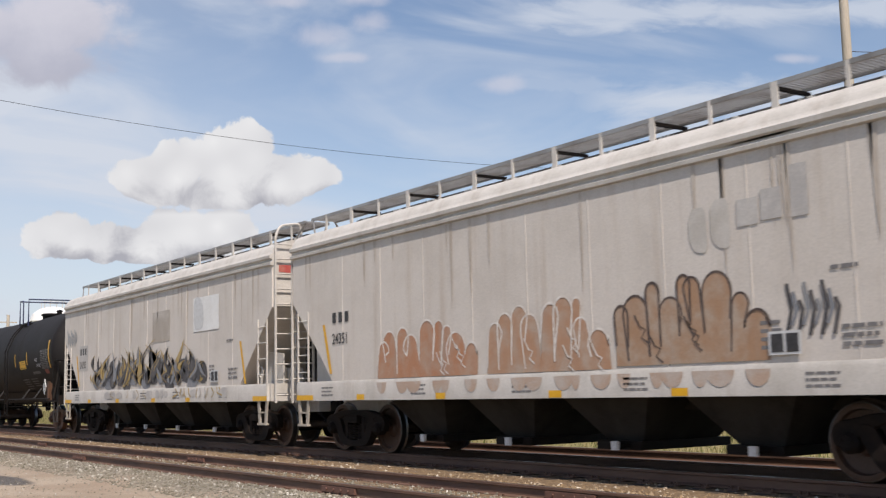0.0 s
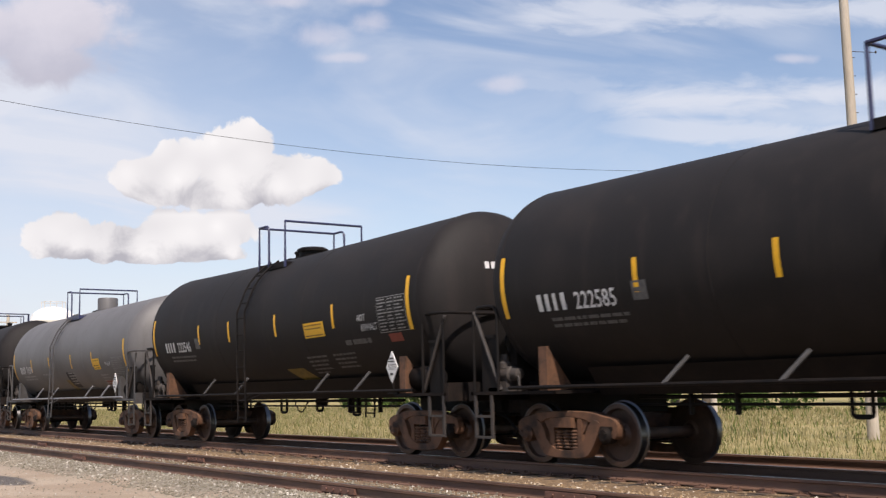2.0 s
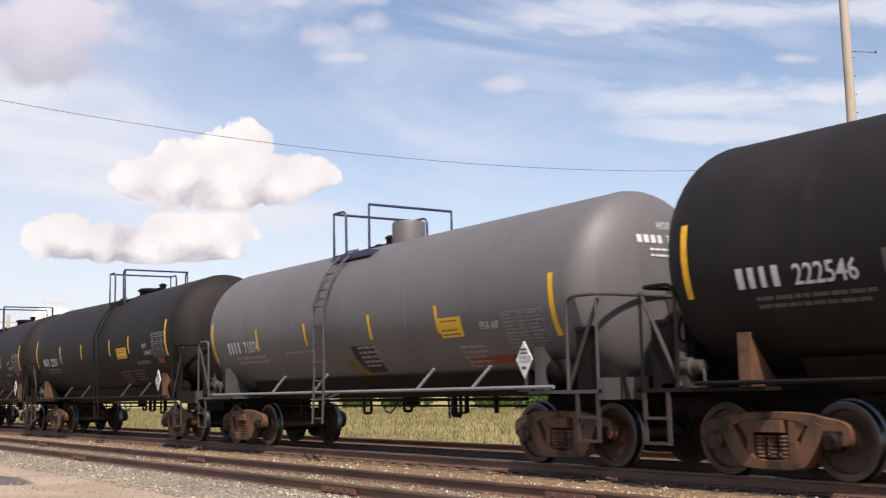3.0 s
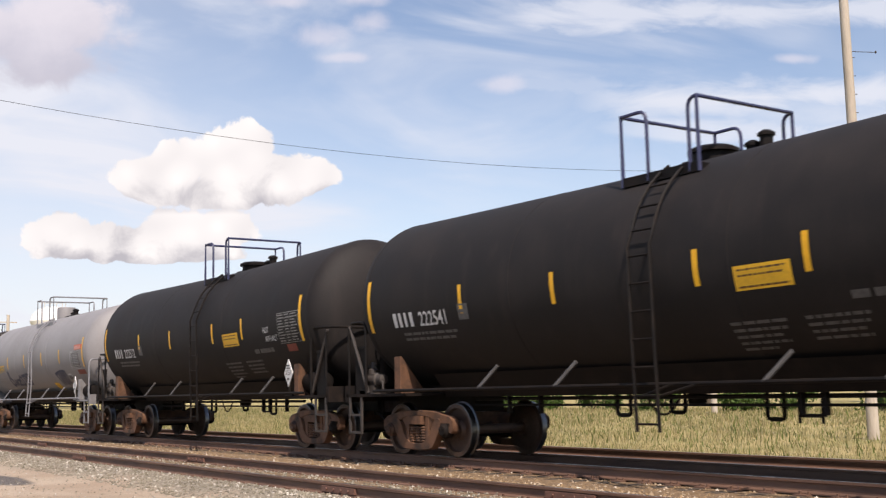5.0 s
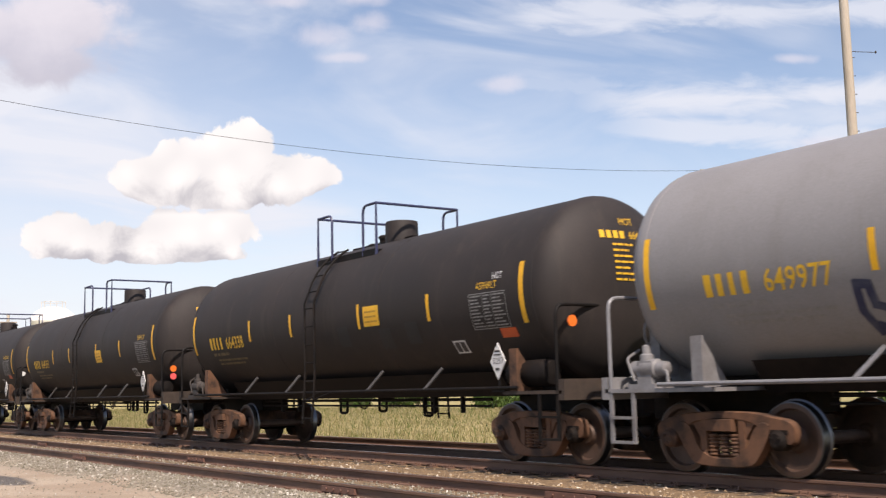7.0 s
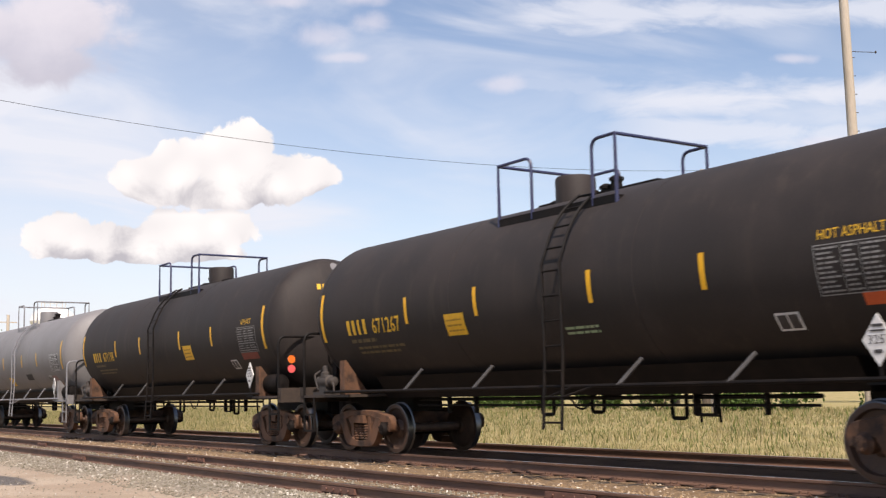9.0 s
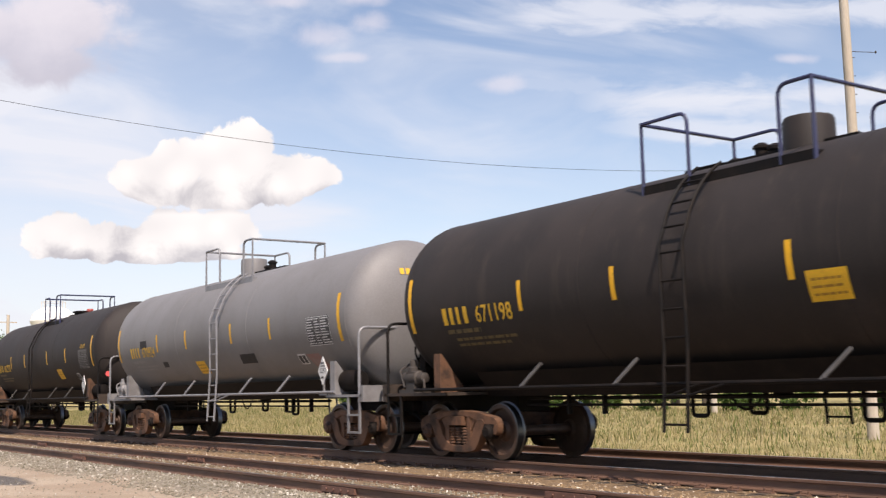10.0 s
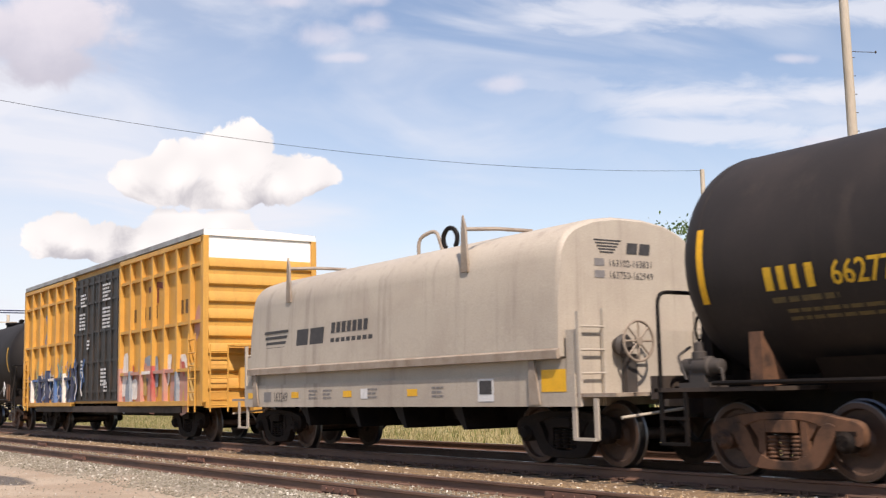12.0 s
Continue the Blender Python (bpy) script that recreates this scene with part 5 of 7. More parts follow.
    part("frame_panel", side(plate(bmesh.new(), 3.25, 3.57, 1.06, 1.27), 0, -1.474, 0), M["ink"], root, "black panel of the sticker")
    # end sheet details
    for k in range(5):
        part("end_stripe_mark", side(plate(bmesh.new(), -0.75 + 0.03 * k, -0.2 - 0.04 * k, 3.3 - 0.045 * k, 3.32 - 0.045 * k), L, 0, 0, "front"), M["ink"], root, "dark stripe of a painted mark")
    for a, b in ((-0.1, 0.12), (0.16, 0.38)):
        part("end_block_mark", side(plate(bmesh.new(), a, b, 3.12, 3.29, 0.03), L, 0, 0, "front"), M["ink"], root, "dark block of a painted mark")
    for z, t in ((2.92, "163102-163831"), (2.74, "163750-162949")):
        part("end_number", side(letters(t, 0.11, None, 0.95), L, -0.47, z, "front"), M["ink"], root, "dark printed numbers")
        part("end_number_mark", side(plate(bmesh.new(), -0.75, -0.55, z, z + 0.11), L, 0, 0, "front"), M["ink_faded"], root, "faded dark bar")
    for s in (-1, 1):
        # end bulkhead, deck, ladder, brake stand
        bm = bmesh.new()
        a, b = sorted((s * 5.28, s * 5.5))
        box(bm, a, b, -1.42, 1.42, 0.87, 1.95)
        part("bulkhead", bm, M["coil"], root)
        for q in (-1, 1):
            bm = bmesh.new()
            box(bm, s * 5.56 - 0.03, s * 5.56 + 0.03, q * 1.42 - 0.03, q * 1.42 + 0.03, 0.87, 2.2)
            box(bm, s * 5.56 - 0.03, s * 5.56 + 0.03, q * 0.95 - 0.03, q * 0.95 + 0.03, 0.87, 2.25)
            for k in range(4):
                tube(bm, [(s * 5.58, q * 1.42, 1.0 + k * 0.33), (s * 5.58, q * 0.95, 1.0 + k * 0.33)], 0.017, 6)
            part("end_ladder", bm, M["coil"], root)
            bm = bmesh.new()
            x0, x1 = s * 5.45, s * 5.9
            for x in (x0, x1):
                box(bm, x - 0.04, x + 0.04, q * 1.44 - 0.015, q * 1.44 + 0.015, 0.42, 0.98)
            box(bm, min(x0, x1), max(x0, x1), q * 1.44 - 0.04, q * 1.44 + 0.04, 0.40, 0.44)
            part("corner_step", bm, M["coil"], root)
        bm = bmesh.new()
        a, b = sorted((s * 5.4, s * 6.3))
        box(bm, a, b, -1.44, 1.44, 1.0, 1.05)
        box(bm, s * 6.3 - 0.04, s * 6.3 + 0.04, -0.5, 0.5, 0.85, 1.1)
        part("end_deck", bm, M["coil_dark"], root)
        bm = bmesh.new()
        tube(bm, [(s * 6.35, -1.4, 0.72), (s * 6.35, 0.4, 0.86)], 0.022, 6)
        part("uncoupling_rod", bm, M["coil"], root)
        truck(root, s * 4.75, True)
        coupler(root, s * 6.2, M["truck_dark"])
    bm = bmesh.new()
    cx = 5.75
    hoop(bm, (cx, -0.45, 1.78), 0.29, 0.02)
    for k in range(8):
        a = 2 * math.pi * k / 8
        tube(bm, [(cx, -0.45, 1.78), (cx, -0.45 + 0.28 * math.cos(a), 1.78 + 0.28 * math.sin(a))], 0.016, 5)
    lathe(bm, [(-0.03, 0.06), (0.03, 0.06)], "x", (cx, -0.45, 1.78), 14)
    part("brake_wheel", bm, M["coil_dark"], root, "grey spoked handbrake wheel")
    bm = bmesh.new()
    lathe(bm, [(-0.3, 0.1), (-0.1, 0.17), (-0.06, 0.12)], "x", (cx - 0.02, -0.62, 1.72), 16)
    box(bm, cx - 0.2, cx - 0.1, -0.6, -0.4, 1.05, 1.6)
    part("brake_gear", bm, M["frame_grime"], root)
    bm = bmesh.new()
    box(bm, -5.0, 5.0, -0.45, 0.45, 0.62, 1.3)
    for x in (-3.2, -1.2, 0.4, 2.2):
        prism(bm, [(x, 0.87), (x + 0.35, 0.5), (x + 0.45, 0.5), (x + 0.3, 0.87)], "y", -1.3, 1.3)
    part("centre_sill", bm, M["frame_black"], root)
    return root


# ---- boxcar ----
def box_car():
    root = new("boxcar")
    h = 8.32
    bm = bmesh.new()
    box(bm, -h, h, -1.40, 1.40, 0.98, 5.02)
    part("body", bm, M["box_yellow"], root)
    bm = bmesh.new()
    prism(bm, [(-1.52, 5.02), (-1.52, 5.15), (0, 5.21), (1.52, 5.15), (1.52, 5.02)], "x", -h - 0.04, h + 0.04)
    part("roof", bm, M["galvanised"], root, "pale grey shallow-pitched steel roof")
    for q in (-1, 1):
        def near(bm, x0, x1, z0, z1, d):
            a, b = sorted((q * 1.40, q * (1.40 + d)))
            box(bm, x0, x1, a, b, z0, z1)
        for z0, z1, d in ((4.86, 4.98, 0.13), (4.28, 4.36, 0.10), (2.9, 2.98, 0.10), (1.74, 1.82, 0.10), (0.9, 1.02, 0.14)):
            for x0, x1 in ((-h, -2.4), (2.2, h)):
                bm = bmesh.new()
                near(bm, x0, x1, z0, z1, d)
                part("side_chord", bm, M["box_yellow"], root)
        posts = [2.2 + 0.88 * k for k in range(7)] + [h - 0.06] + [-h + 0.06] + [-2.4 - 0.98 * k for k in range(6)]
        for x in posts:
            bm = bmesh.new()
            near(bm, x - 0.06, x + 0.06, 0.98, 4.9, 0.12)
            part("side_post", bm, M["box_yellow"], root)
        # sliding doors
        for x0, x1 in ((-2.36, -0.1), (-0.06, 2.16)):
            bm = bmesh.new()
            near(bm, x0, x1, 1.05, 4.86, 0.05)
            for k in range(4):
                xx = x0 + (x1 - x0) * (k + 0.5) / 4
                near(bm, xx - 0.05, xx + 0.05, 1.1, 4.8, 0.09)
            for z in (1.3, 2.2, 3.1, 4.0, 4.6):
                near(bm, x0, x1, z, z + 0.07, 0.08)
            part("sliding_door", bm, M["door_black"], root, "worn black sliding door")
        bm = bmesh.new()
        near(bm, -h + 1.5, h - 1.5, 0.72, 0.9, 0.05)
        part("side_sill", bm, M["frame_brown"], root)
    for x, z, rows in ((-1.6, 4.35, [0.5, 0.6, 0.4, 0.6]), (0.6, 4.5, [0.7, 0.6, 0.7, 0.5, 0.7]), (-1.7, 3.75, [0.6] * 5), (0.6, 3.8, [0.7] * 6), (-0.9, 2.9, [0.3, 0.3, 0.2]), (-1.5, 2.3, [0.2] * 4), (0.5, 2.0, [0.5] * 5), (0.8, 1.6, [0.3] * 3)):
        part("door_print", side(bars(rows, 0.06, 0.05, None, x, z, True, int(z * 10)), 0, -1.50, 0), M["white"], root, "white small print on the door")
    for k, x in enumerate((3.1, 3.85, 4.3, 4.75, 5.5, 6.3, 6.6, 6.95, 7.3)):
        part("name_bar", side(plate(bmesh.new(), x, x + 0.22, 3.2, 3.55), 0, -1.40, 0), M["ink_brown"], root, "faded dark bar of painted lettering")
    rnd = random.Random(4)
    for k in range(48):
        x = rnd.uniform(2.3, 7.2)
        z = rnd.uniform(1.1, 1.9)
        w, hh = rnd.uniform(0.1, 0.3), rnd.uniform(0.15, 0.5)
        paint_shape(root, blob(x, z, w, hh, rnd.uniform(-0.15, 0.15), 14, 4.5, k), (M["gr_pink"], M["gr_bluegrey"], M["gr_pink"], M["gr_white"], M["gr_red"], M["gr_cream"])[k % 6], -1.408 - 0.0006 * k, "graffiti_fill")
    for k in range(7):
        z = 1.95 - 0.1 * (k % 3)
        bm = bmesh.new()
        box(bm, 2.2 + 0.88 * k - 0.0625, 2.2 + 0.88 * k + 0.0625, -1.5225, -1.41, 1.02, z)
        part("post_graffiti", bm, (M["gr_pink"], M["gr_bluegrey"], M["gr_pink"], M["gr_red"])[k % 4] if k < 6 else M["gr_cream"], root, "spray paint on a side post")
    for k in range(6):
        z = 2.1 - 0.15 * (k % 3)
        bm = bmesh.new()
        box(bm, -2.4 - 0.98 * k - 0.0625, -2.4 - 0.98 * k + 0.0625, -1.5225, -1.41, 1.02, z)
        part("post_graffiti", bm, (M["gr_navy"], M["gr_white"], M["gr_blue"], M["gr_navy"])[k % 4], root, "spray paint on a side post")
    for x0, x1, mat in ((-7.4, -6.3, "gr_blue"), (-6.3, -5.2, "gr_navy"), (-5.2, -4.3, "gr_white"), (-4.3, -2.5, "gr_navy"), (2.6, 3.9, "gr_pink"), (3.9, 4.7, "gr_white"), (4.7, 6.4, "gr_pink")):
        bm = bmesh.new()
        box(bm, x0, x1, -1.503, -1.41, 1.7375, 1.8225)
        part("chord_graffiti", bm, M[mat], root, "spray paint on a side chord")
    wild_graffiti(root, -7.7, -2.4, 1.0, 2.2, M["gr_navy"], M["gr_white"], M["gr_blue"], 31, -1.404)
    for k in range(40):
        x = rnd.uniform(-7.8, -1.2)
        b = rnd.uniform(1.0, 1.7)
        pts = [(x + 0.1 * math.sin(q * 1.1 + k), b + q * 0.12) for q in range(rnd.randint(4, 9))]
        paint_line(root, pts, rnd.uniform(0.05, 0.13), (M["gr_blue"], M["gr_white"], M["gr_navy"], M["gr_green"], M["gr_blue"])[k % 5], -1.43 - 0.0007 * k if x < -2.4 else -1.495 - 0.0003 * k, "graffiti_line")
    paint_line(root, [(4.3, 4.0), (5.0, 4.1), (5.6, 4.0)], 0.16, M["red_faded"], -1.41, "graffiti_line")
    paint_line(root, [(5.0, 4.0), (5.0, 3.6)], 0.16, M["red_faded"], -1.412, "graffiti_line")
    paint_line(root, [(-5.9, 4.0), (-5.7, 3.5), (-5.95, 3.1), (-5.7, 2.8)], 0.12, M["gr_blue"], -1.41, "graffiti_line")
    paint_shape(root, blob(7.75, 2.9, 0.2, 0.42, 0.2, 16, 2.0, 77), M["gr_pink"], -1.407, "paint_patch")
    for s in (-1, 1):
        a, b = sorted((s * h, s * (h + 0.012)))
        bm = bmesh.new()
        box(bm, a, b, -1.41, 1.41, 4.38, 5.0)
        prism(bm, [(-1.51, 5.0), (-1.51, 5.145), (0, 5.205), (1.51, 5.145), (1.51, 5.0)], "x", s * (h + 0.045), s * (h + 0.055))
        part("end_panel", bm, M["white_paint"], root, "bright white upper end panel")
        for k in range(8):
            z = 1.25 + k * 0.42
            bm = bmesh.new()
            x0 = s * h
            prism(bm, [(x0, z), (x0 + s * 0.07, z + 0.06), (x0 + s * 0.07, z + 0.16), (x0, z + 0.30)], "y", -1.38, 1.38)
            part("end_rib", bm, M["box_yellow"], root)
        for q in (-1, 1):
            bm = bmesh.new()
            box(bm, s * h - 0.07, s * h + 0.07, q * 1.46 - 0.07, q * 1.46 + 0.07, 0.98, 5.0)
            part("corner_post", bm, M["box_yellow"], root)
            bm = bmesh.new()
            ladder_bm(bm, (s * (h - 0.55), q * 1.56, 0.75), (s * (h - 0.55), q * 1.56, 2.65), 0.42, 6)
            part("side_ladder", bm, M["box_yellow"], root)
            bm = bmesh.new()
            ladder_bm(bm, (s * (h + 0.16), q * 1.15, 0.75), (s * (h + 0.16), q * 1.15, 2.35), 0.45, 5, "y")
            part("end_ladder", bm, M["box_yellow"], root)
        bm = bmesh.new()
        box(bm, s * h - 0.05, s * h + 0.1, -1.45, 1.45, 0.85, 1.0)
        a, b = sorted((s * 7.3, s * (h + 0.25)))
        box(bm, a, b, -0.3, 0.3, 0.7, 1.0)
        part("end_sill", bm, M["box_yellow"], root)
        bm = bmesh.new()
        a, b = sorted((s * (h + 0.1), s * (h + 0.5)))
        box(bm, a, b, -0.9, 0.9, 2.3, 2.34)
        part("crossover_board", bm, M["box_yellow"], root)
        bm = bmesh.new()
        box(bm, s * (h + 0.1) - 0.06, s * (h + 0.1) + 0.06, -0.6, -0.2, 1.3, 1.8)
        part("brake_box", bm, M["box_yellow"], root)
        truck(root, s * 6.3, True)
        coupler(root, s * (h + 0.1), M["truck_dark"])
    bm = bmesh.new()
    box(bm, -7.2, 7.2, -0.35, 0.35, 0.6, 0.98)
    for x in (-4, -2, 0, 2, 4):
        box(bm, x - 0.06, x + 0.06, -1.3, 1.3, 0.72, 0.98)
    part("centre_sill", bm, M["frame_black"], root)
    return root


# ---- ground and tracks ----
def ground():
    bm = bmesh.new()
    xs = [-3000, -900, -400, -220] + list(range(-150, 11, 4)) + [40, 120, 600, 3000]
    ys = [-600, -120, -40, -20, -14, -11, -9, -7.5, -6.5, -5.8, -5.4, -5.0, -4.5, -3.6, -2.7, -2.1, -1.7, 0, 1.7, 2.4, 3.2, 4.5, 7, 12, 20, 40, 90, 200, 700, 3000]

    def height(x, y):
        if y < -5.8:
            z = -0.34
        elif y < -5.0:
            z = -0.34 + 0.1 * (y + 5.8) / 0.8
        elif y < -1.9:
            z = -0.24
        elif y < 1.8:
            z = -0.19
        elif y < 3.3:
            z = -0.22
        else:
            z = -0.34
        return z
    grid = [[bm.verts.new((x, y, height(x, y))) for y in ys] for x in xs]
    for a, b in zip(grid, grid[1:]):
        for j in range(len(ys) - 1):
            bm.faces.new((a[j], b[j], b[j + 1], a[j + 1]))
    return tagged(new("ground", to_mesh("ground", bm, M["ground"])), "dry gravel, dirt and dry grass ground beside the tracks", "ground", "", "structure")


def rail_mesh(x0, x1):
    bm = bmesh.new()
    prof = [(-0.07, -0.17), (0.07, -0.17), (0.07, -0.155), (0.012, -0.135), (0.010, -0.045), (0.036, -0.034), (0.036, -0.006), (0.028, 0.0), (-0.028, 0.0), (-0.036, -0.006), (-0.036, -0.034), (-0.010, -0.045), (-0.012, -0.135), (-0.07, -0.155)]
    prism(bm, prof, "x", x0, x1)
    me = to_mesh("rail", bm, [M["rail_rust"], M["rail_head"]], 20)
    for p in me.polygons:
        if p.normal.z > 0.9 and p.center.z > -0.01:
            p.material_index = 1
    return me


def track(name, y, z, label):
    root = tagged(new(name), label, "railway track", "", "structure")
    root.location = (0, y, z)
    me = rail_mesh(-420, 60)
    for s in (-1, 1):
        r = part("rail", me, None, root)
        r.location = (0, s * 0.755, 0)
    return root


GROUND = ground()
main_track = track("main_track", 0, 0, "main railway track with worn steel rails on brown ballast")
siding = track("siding_track", -3.617, -0.077, "rusty railway siding track in pale ballast")


# ---- the train ----
TRAIN = []   # (car, place of its middle along the track at the start)


def station(car, s, label, group):
    tagged(car, label, "freight car", group)
    car.location = (s, 0, 0)
    TRAIN.append((car, s))


tank_kinds = {}


def tank(kind, paint, s, label, px0, px1, lx, mid):
    key = (kind, paint, px0, px1, lx, tuple(mid))
    if key in tank_kinds:
        car = copy_thing(tank_kinds[key], pose(s, 0, 0))
    else:
        car = tank_kinds[key] = tank_car(kind, paint, px0, px1, lx, mid)
    station(car, s, label, "tank cars of the train")
    return car


hopper_a = hopper_car()
hopper_b = copy_thing(hopper_a, pose(0, 0, 0))
station(hopper_a, -12.85, "weathered light grey covered hopper car with orange bubble graffiti", "hopper cars of the train")
station(hopper_b, -29.15, "weathered light grey covered hopper car with black and mustard graffiti", "hopper cars of the train")
GATX_MID = (-3.35, -1.05, 1.7, 3.35)
cars = {}
for name, kind, paint, s, label, px0, px1, lx, mid in (
        ("t1", "gatx", "tank_black", -44.85, "black asphalt tank car with white lettering and yellow stripes", -0.09, 1.18, 0.85, GATX_MID),
        ("t2", "gatx", "tank_black", -59.95, "black asphalt tank car with a yellow paint patch on its belly", -0.95, 0.36, -0.45, (-3.16, -1.39, 1.0, 3.51)),
        ("t3", "gatx", "tank_grey_dark", -75.05, "dark grey tank car with white lettering and yellow stripes", -1.15, 0.25, -0.7, (-3.8, -1.55, 1.0, 3.2)),
        ("t4", "gatx", "tank_black", -90.4, "black asphalt tank car with a rusty saddle", -0.09, 1.34, 0.85, GATX_MID),
        ("t5", "gatx", "tank_black", -105.35, "black asphalt tank car with white lettering", -0.09, 1.34, 0.85, GATX_MID),
        ("t6", "gatx", "tank_black", -120.5, "black asphalt tank car with white lettering and a red panel", -0.09, 1.34, 0.85, GATX_MID),
        ("t7", "utlx", "tank_grey_light", -135.8, "light grey asphalt tank car with black graffiti", -0.83, 1.3, 0.69, (-3.1, -0.68, 1.67, 3.87)),
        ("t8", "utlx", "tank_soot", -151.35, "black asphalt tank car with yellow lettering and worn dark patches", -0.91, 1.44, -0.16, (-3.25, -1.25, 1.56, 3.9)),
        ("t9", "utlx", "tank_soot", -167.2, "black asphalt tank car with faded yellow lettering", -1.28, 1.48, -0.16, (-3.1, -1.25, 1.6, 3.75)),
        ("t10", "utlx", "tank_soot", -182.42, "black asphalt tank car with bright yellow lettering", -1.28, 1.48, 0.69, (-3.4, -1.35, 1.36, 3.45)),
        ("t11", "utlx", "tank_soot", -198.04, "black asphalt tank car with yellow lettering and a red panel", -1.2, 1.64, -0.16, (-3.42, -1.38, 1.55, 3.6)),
        ("t12", "utlx", "tank_grey", -213.5, "grey asphalt tank car with dark patches and a yellow sticker", -1.25, 1.5, 0.66, (-3.4, -1.4, 1.36, 3.4)),
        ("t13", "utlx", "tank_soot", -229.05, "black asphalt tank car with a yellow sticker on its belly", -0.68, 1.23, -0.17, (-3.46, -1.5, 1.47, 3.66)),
        ("t14", "gatx", "tank_black", -276.6, "black tank car coupled behind the boxcar", -0.09, 1.18, 0.85, GATX_MID)):
    cars[name] = tank(kind, paint, s, label, px0, px1, lx, mid)
coil = coil_car()
station(coil, -243.4, "pale grey steel coil car with a rounded cover", "coil car of the train")
boxcar = box_car()
station(boxcar, -259.6, "yellow ribbed boxcar with a worn black sliding door", "boxcar of the train")


# ---- lettering and markings on the cars ----
GX_R, GX_Z, UX_R, UX_Z = 1.545, 2.68, 1.45, 2.66


def mark(car, bm, mat, x, z, name, label, proud=0.006):
    R, zc = (1.47, 2.60) if car == "t3" else (GX_R, GX_Z) if car in GATX else (UX_R, UX_Z)
    return part(name, wrap(bm, R, zc, x, z, proud), M[mat], cars[car], label)


GATX = ("t1", "t2", "t3", "t4", "t5", "t6", "t14")


def number(car, digits, x, z, height, mat, marks=4):
    """Owner's mark as plain blocks, then the car's number."""
    w = height * 0.62
    for k in range(marks):
        bm = plate(bmesh.new(), 0, w * (0.66, 0.56, 0.48, 0.6)[k % 4], 0, height)
        mark(car, bm, mat, x + k * w * 1.12, z, "mark_block", "plain painted block of the owner's mark")
    mark(car, letters(digits, height, None, 0.82, 0.004), mat, x + marks * w * 1.12 + height * 0.45, z, "car_number", "painted car number")


def data_table(car, x, z, w, h, mat, seed):
    rows = 10
    if mat == "white":
        mark(car, plate(bmesh.new(), -0.03, w + 0.03, -0.02, h + 0.03), "ink", x, z, "table_panel", "black panel under the data table", 0.004)
    bm = open_frame(bmesh.new(), -0.02, w + 0.02, -0.02, h + 0.02, 0.012)
    for a in (0.36, 0.62):
        plate(bm, w * a, w * a + 0.008, 0, h)
    for k in range(rows):
        for a, b in ((0.02, 0.33), (0.39, 0.59), (0.65, 0.97)):
            bars([w * (b - a) * (1.0, 0.7, 0.85)[(k + seed) % 3]], h / rows * 0.42, 0, bm, w * a, h - (k + 0.25) * h / rows, True, seed + k)
    tagged(mark(car, bm, mat, x, z, "data_table", "table of small white print"), kind="stuff")


def end_marks(car, text, mat, y=-0.2):
    """Print on the front head."""
    half, R, zc = (6.30, 1.47, 2.60) if car == "t3" else (6.30, GX_R, GX_Z + 0.075) if car in GATX else (6.52, UX_R, UX_Z)
    half, dish = half + 0.18, 0.64 if car in GATX else 0.62
    up = 0.0 if car in GATX else 0.17
    root = cars[car]

    def lay(bm, y0, z0, name, label, paint=""):
        for v in bm.verts:
            yy, zz = y0 + v.co.x, z0 + v.co.y
            r = min(0.98, math.hypot(yy, zz - zc) / R)
            v.co = (half + dish * math.sqrt(1 - r * r) + 0.012, yy, zz)
        part(name, bm, M[paint or mat], root, label)
    if car in ("t3", "t11", "t12"):
        bm = bmesh.new()
        for k in range(9):
            for q in range(6):
                r0, r1 = 0.16 + 0.05 * math.sin(k * 1.7), 0.16 + 0.05 * math.sin((k + 1) * 1.7)
                bm.faces.new([bm.verts.new((a * (r0 if i else r1), b, 0)) for i, a, b in ((1, q / 3 - 1, -k * 0.1), (1, (q + 1) / 3 - 1, -k * 0.1), (0, (q + 1) / 3 - 1, -k * 0.1 - 0.1), (0, q / 3 - 1, -k * 0.1 - 0.1))])
        lay(bm, 0.1, 2.5, "rust_stain", "brown rust stain down the head", "frame_brown")
    if car == "t11":
        bm = bmesh.new()
        bm.faces.new([bm.verts.new((0.1 * math.cos(k * math.pi / 8), 0.1 * math.sin(k * math.pi / 8), 0)) for k in range(16)])
        lay(bm, 0.02, 3.9, "head_disc", "round pale disc near the top of the head", "frame_grey")
    lay(letters("HOT", 0.12, None, 0.8), y + 0.12, up + 3.42, "head_word", "painted word on the head")
    for k in range(4):
        lay(plate(bmesh.new(), 0, 0.085, 0, 0.12), y - 0.3 + k * 0.125, up + 3.2, "head_mark", "plain block of the owner's mark")
    lay(letters(text, 0.13, None, 0.8), y + 0.26, up + 3.2, "head_number", "painted car number on the head")
    lay(bars([0.5, 0.45] if mat == "white" else [0.4, 0.3, 0.35, 0.62, 0.3, 0.5, 0.45], 0.032, 0.058, None, 0, 0, True, 3), y - 0.1, up + 3.12, "head_print", "small print on the head")


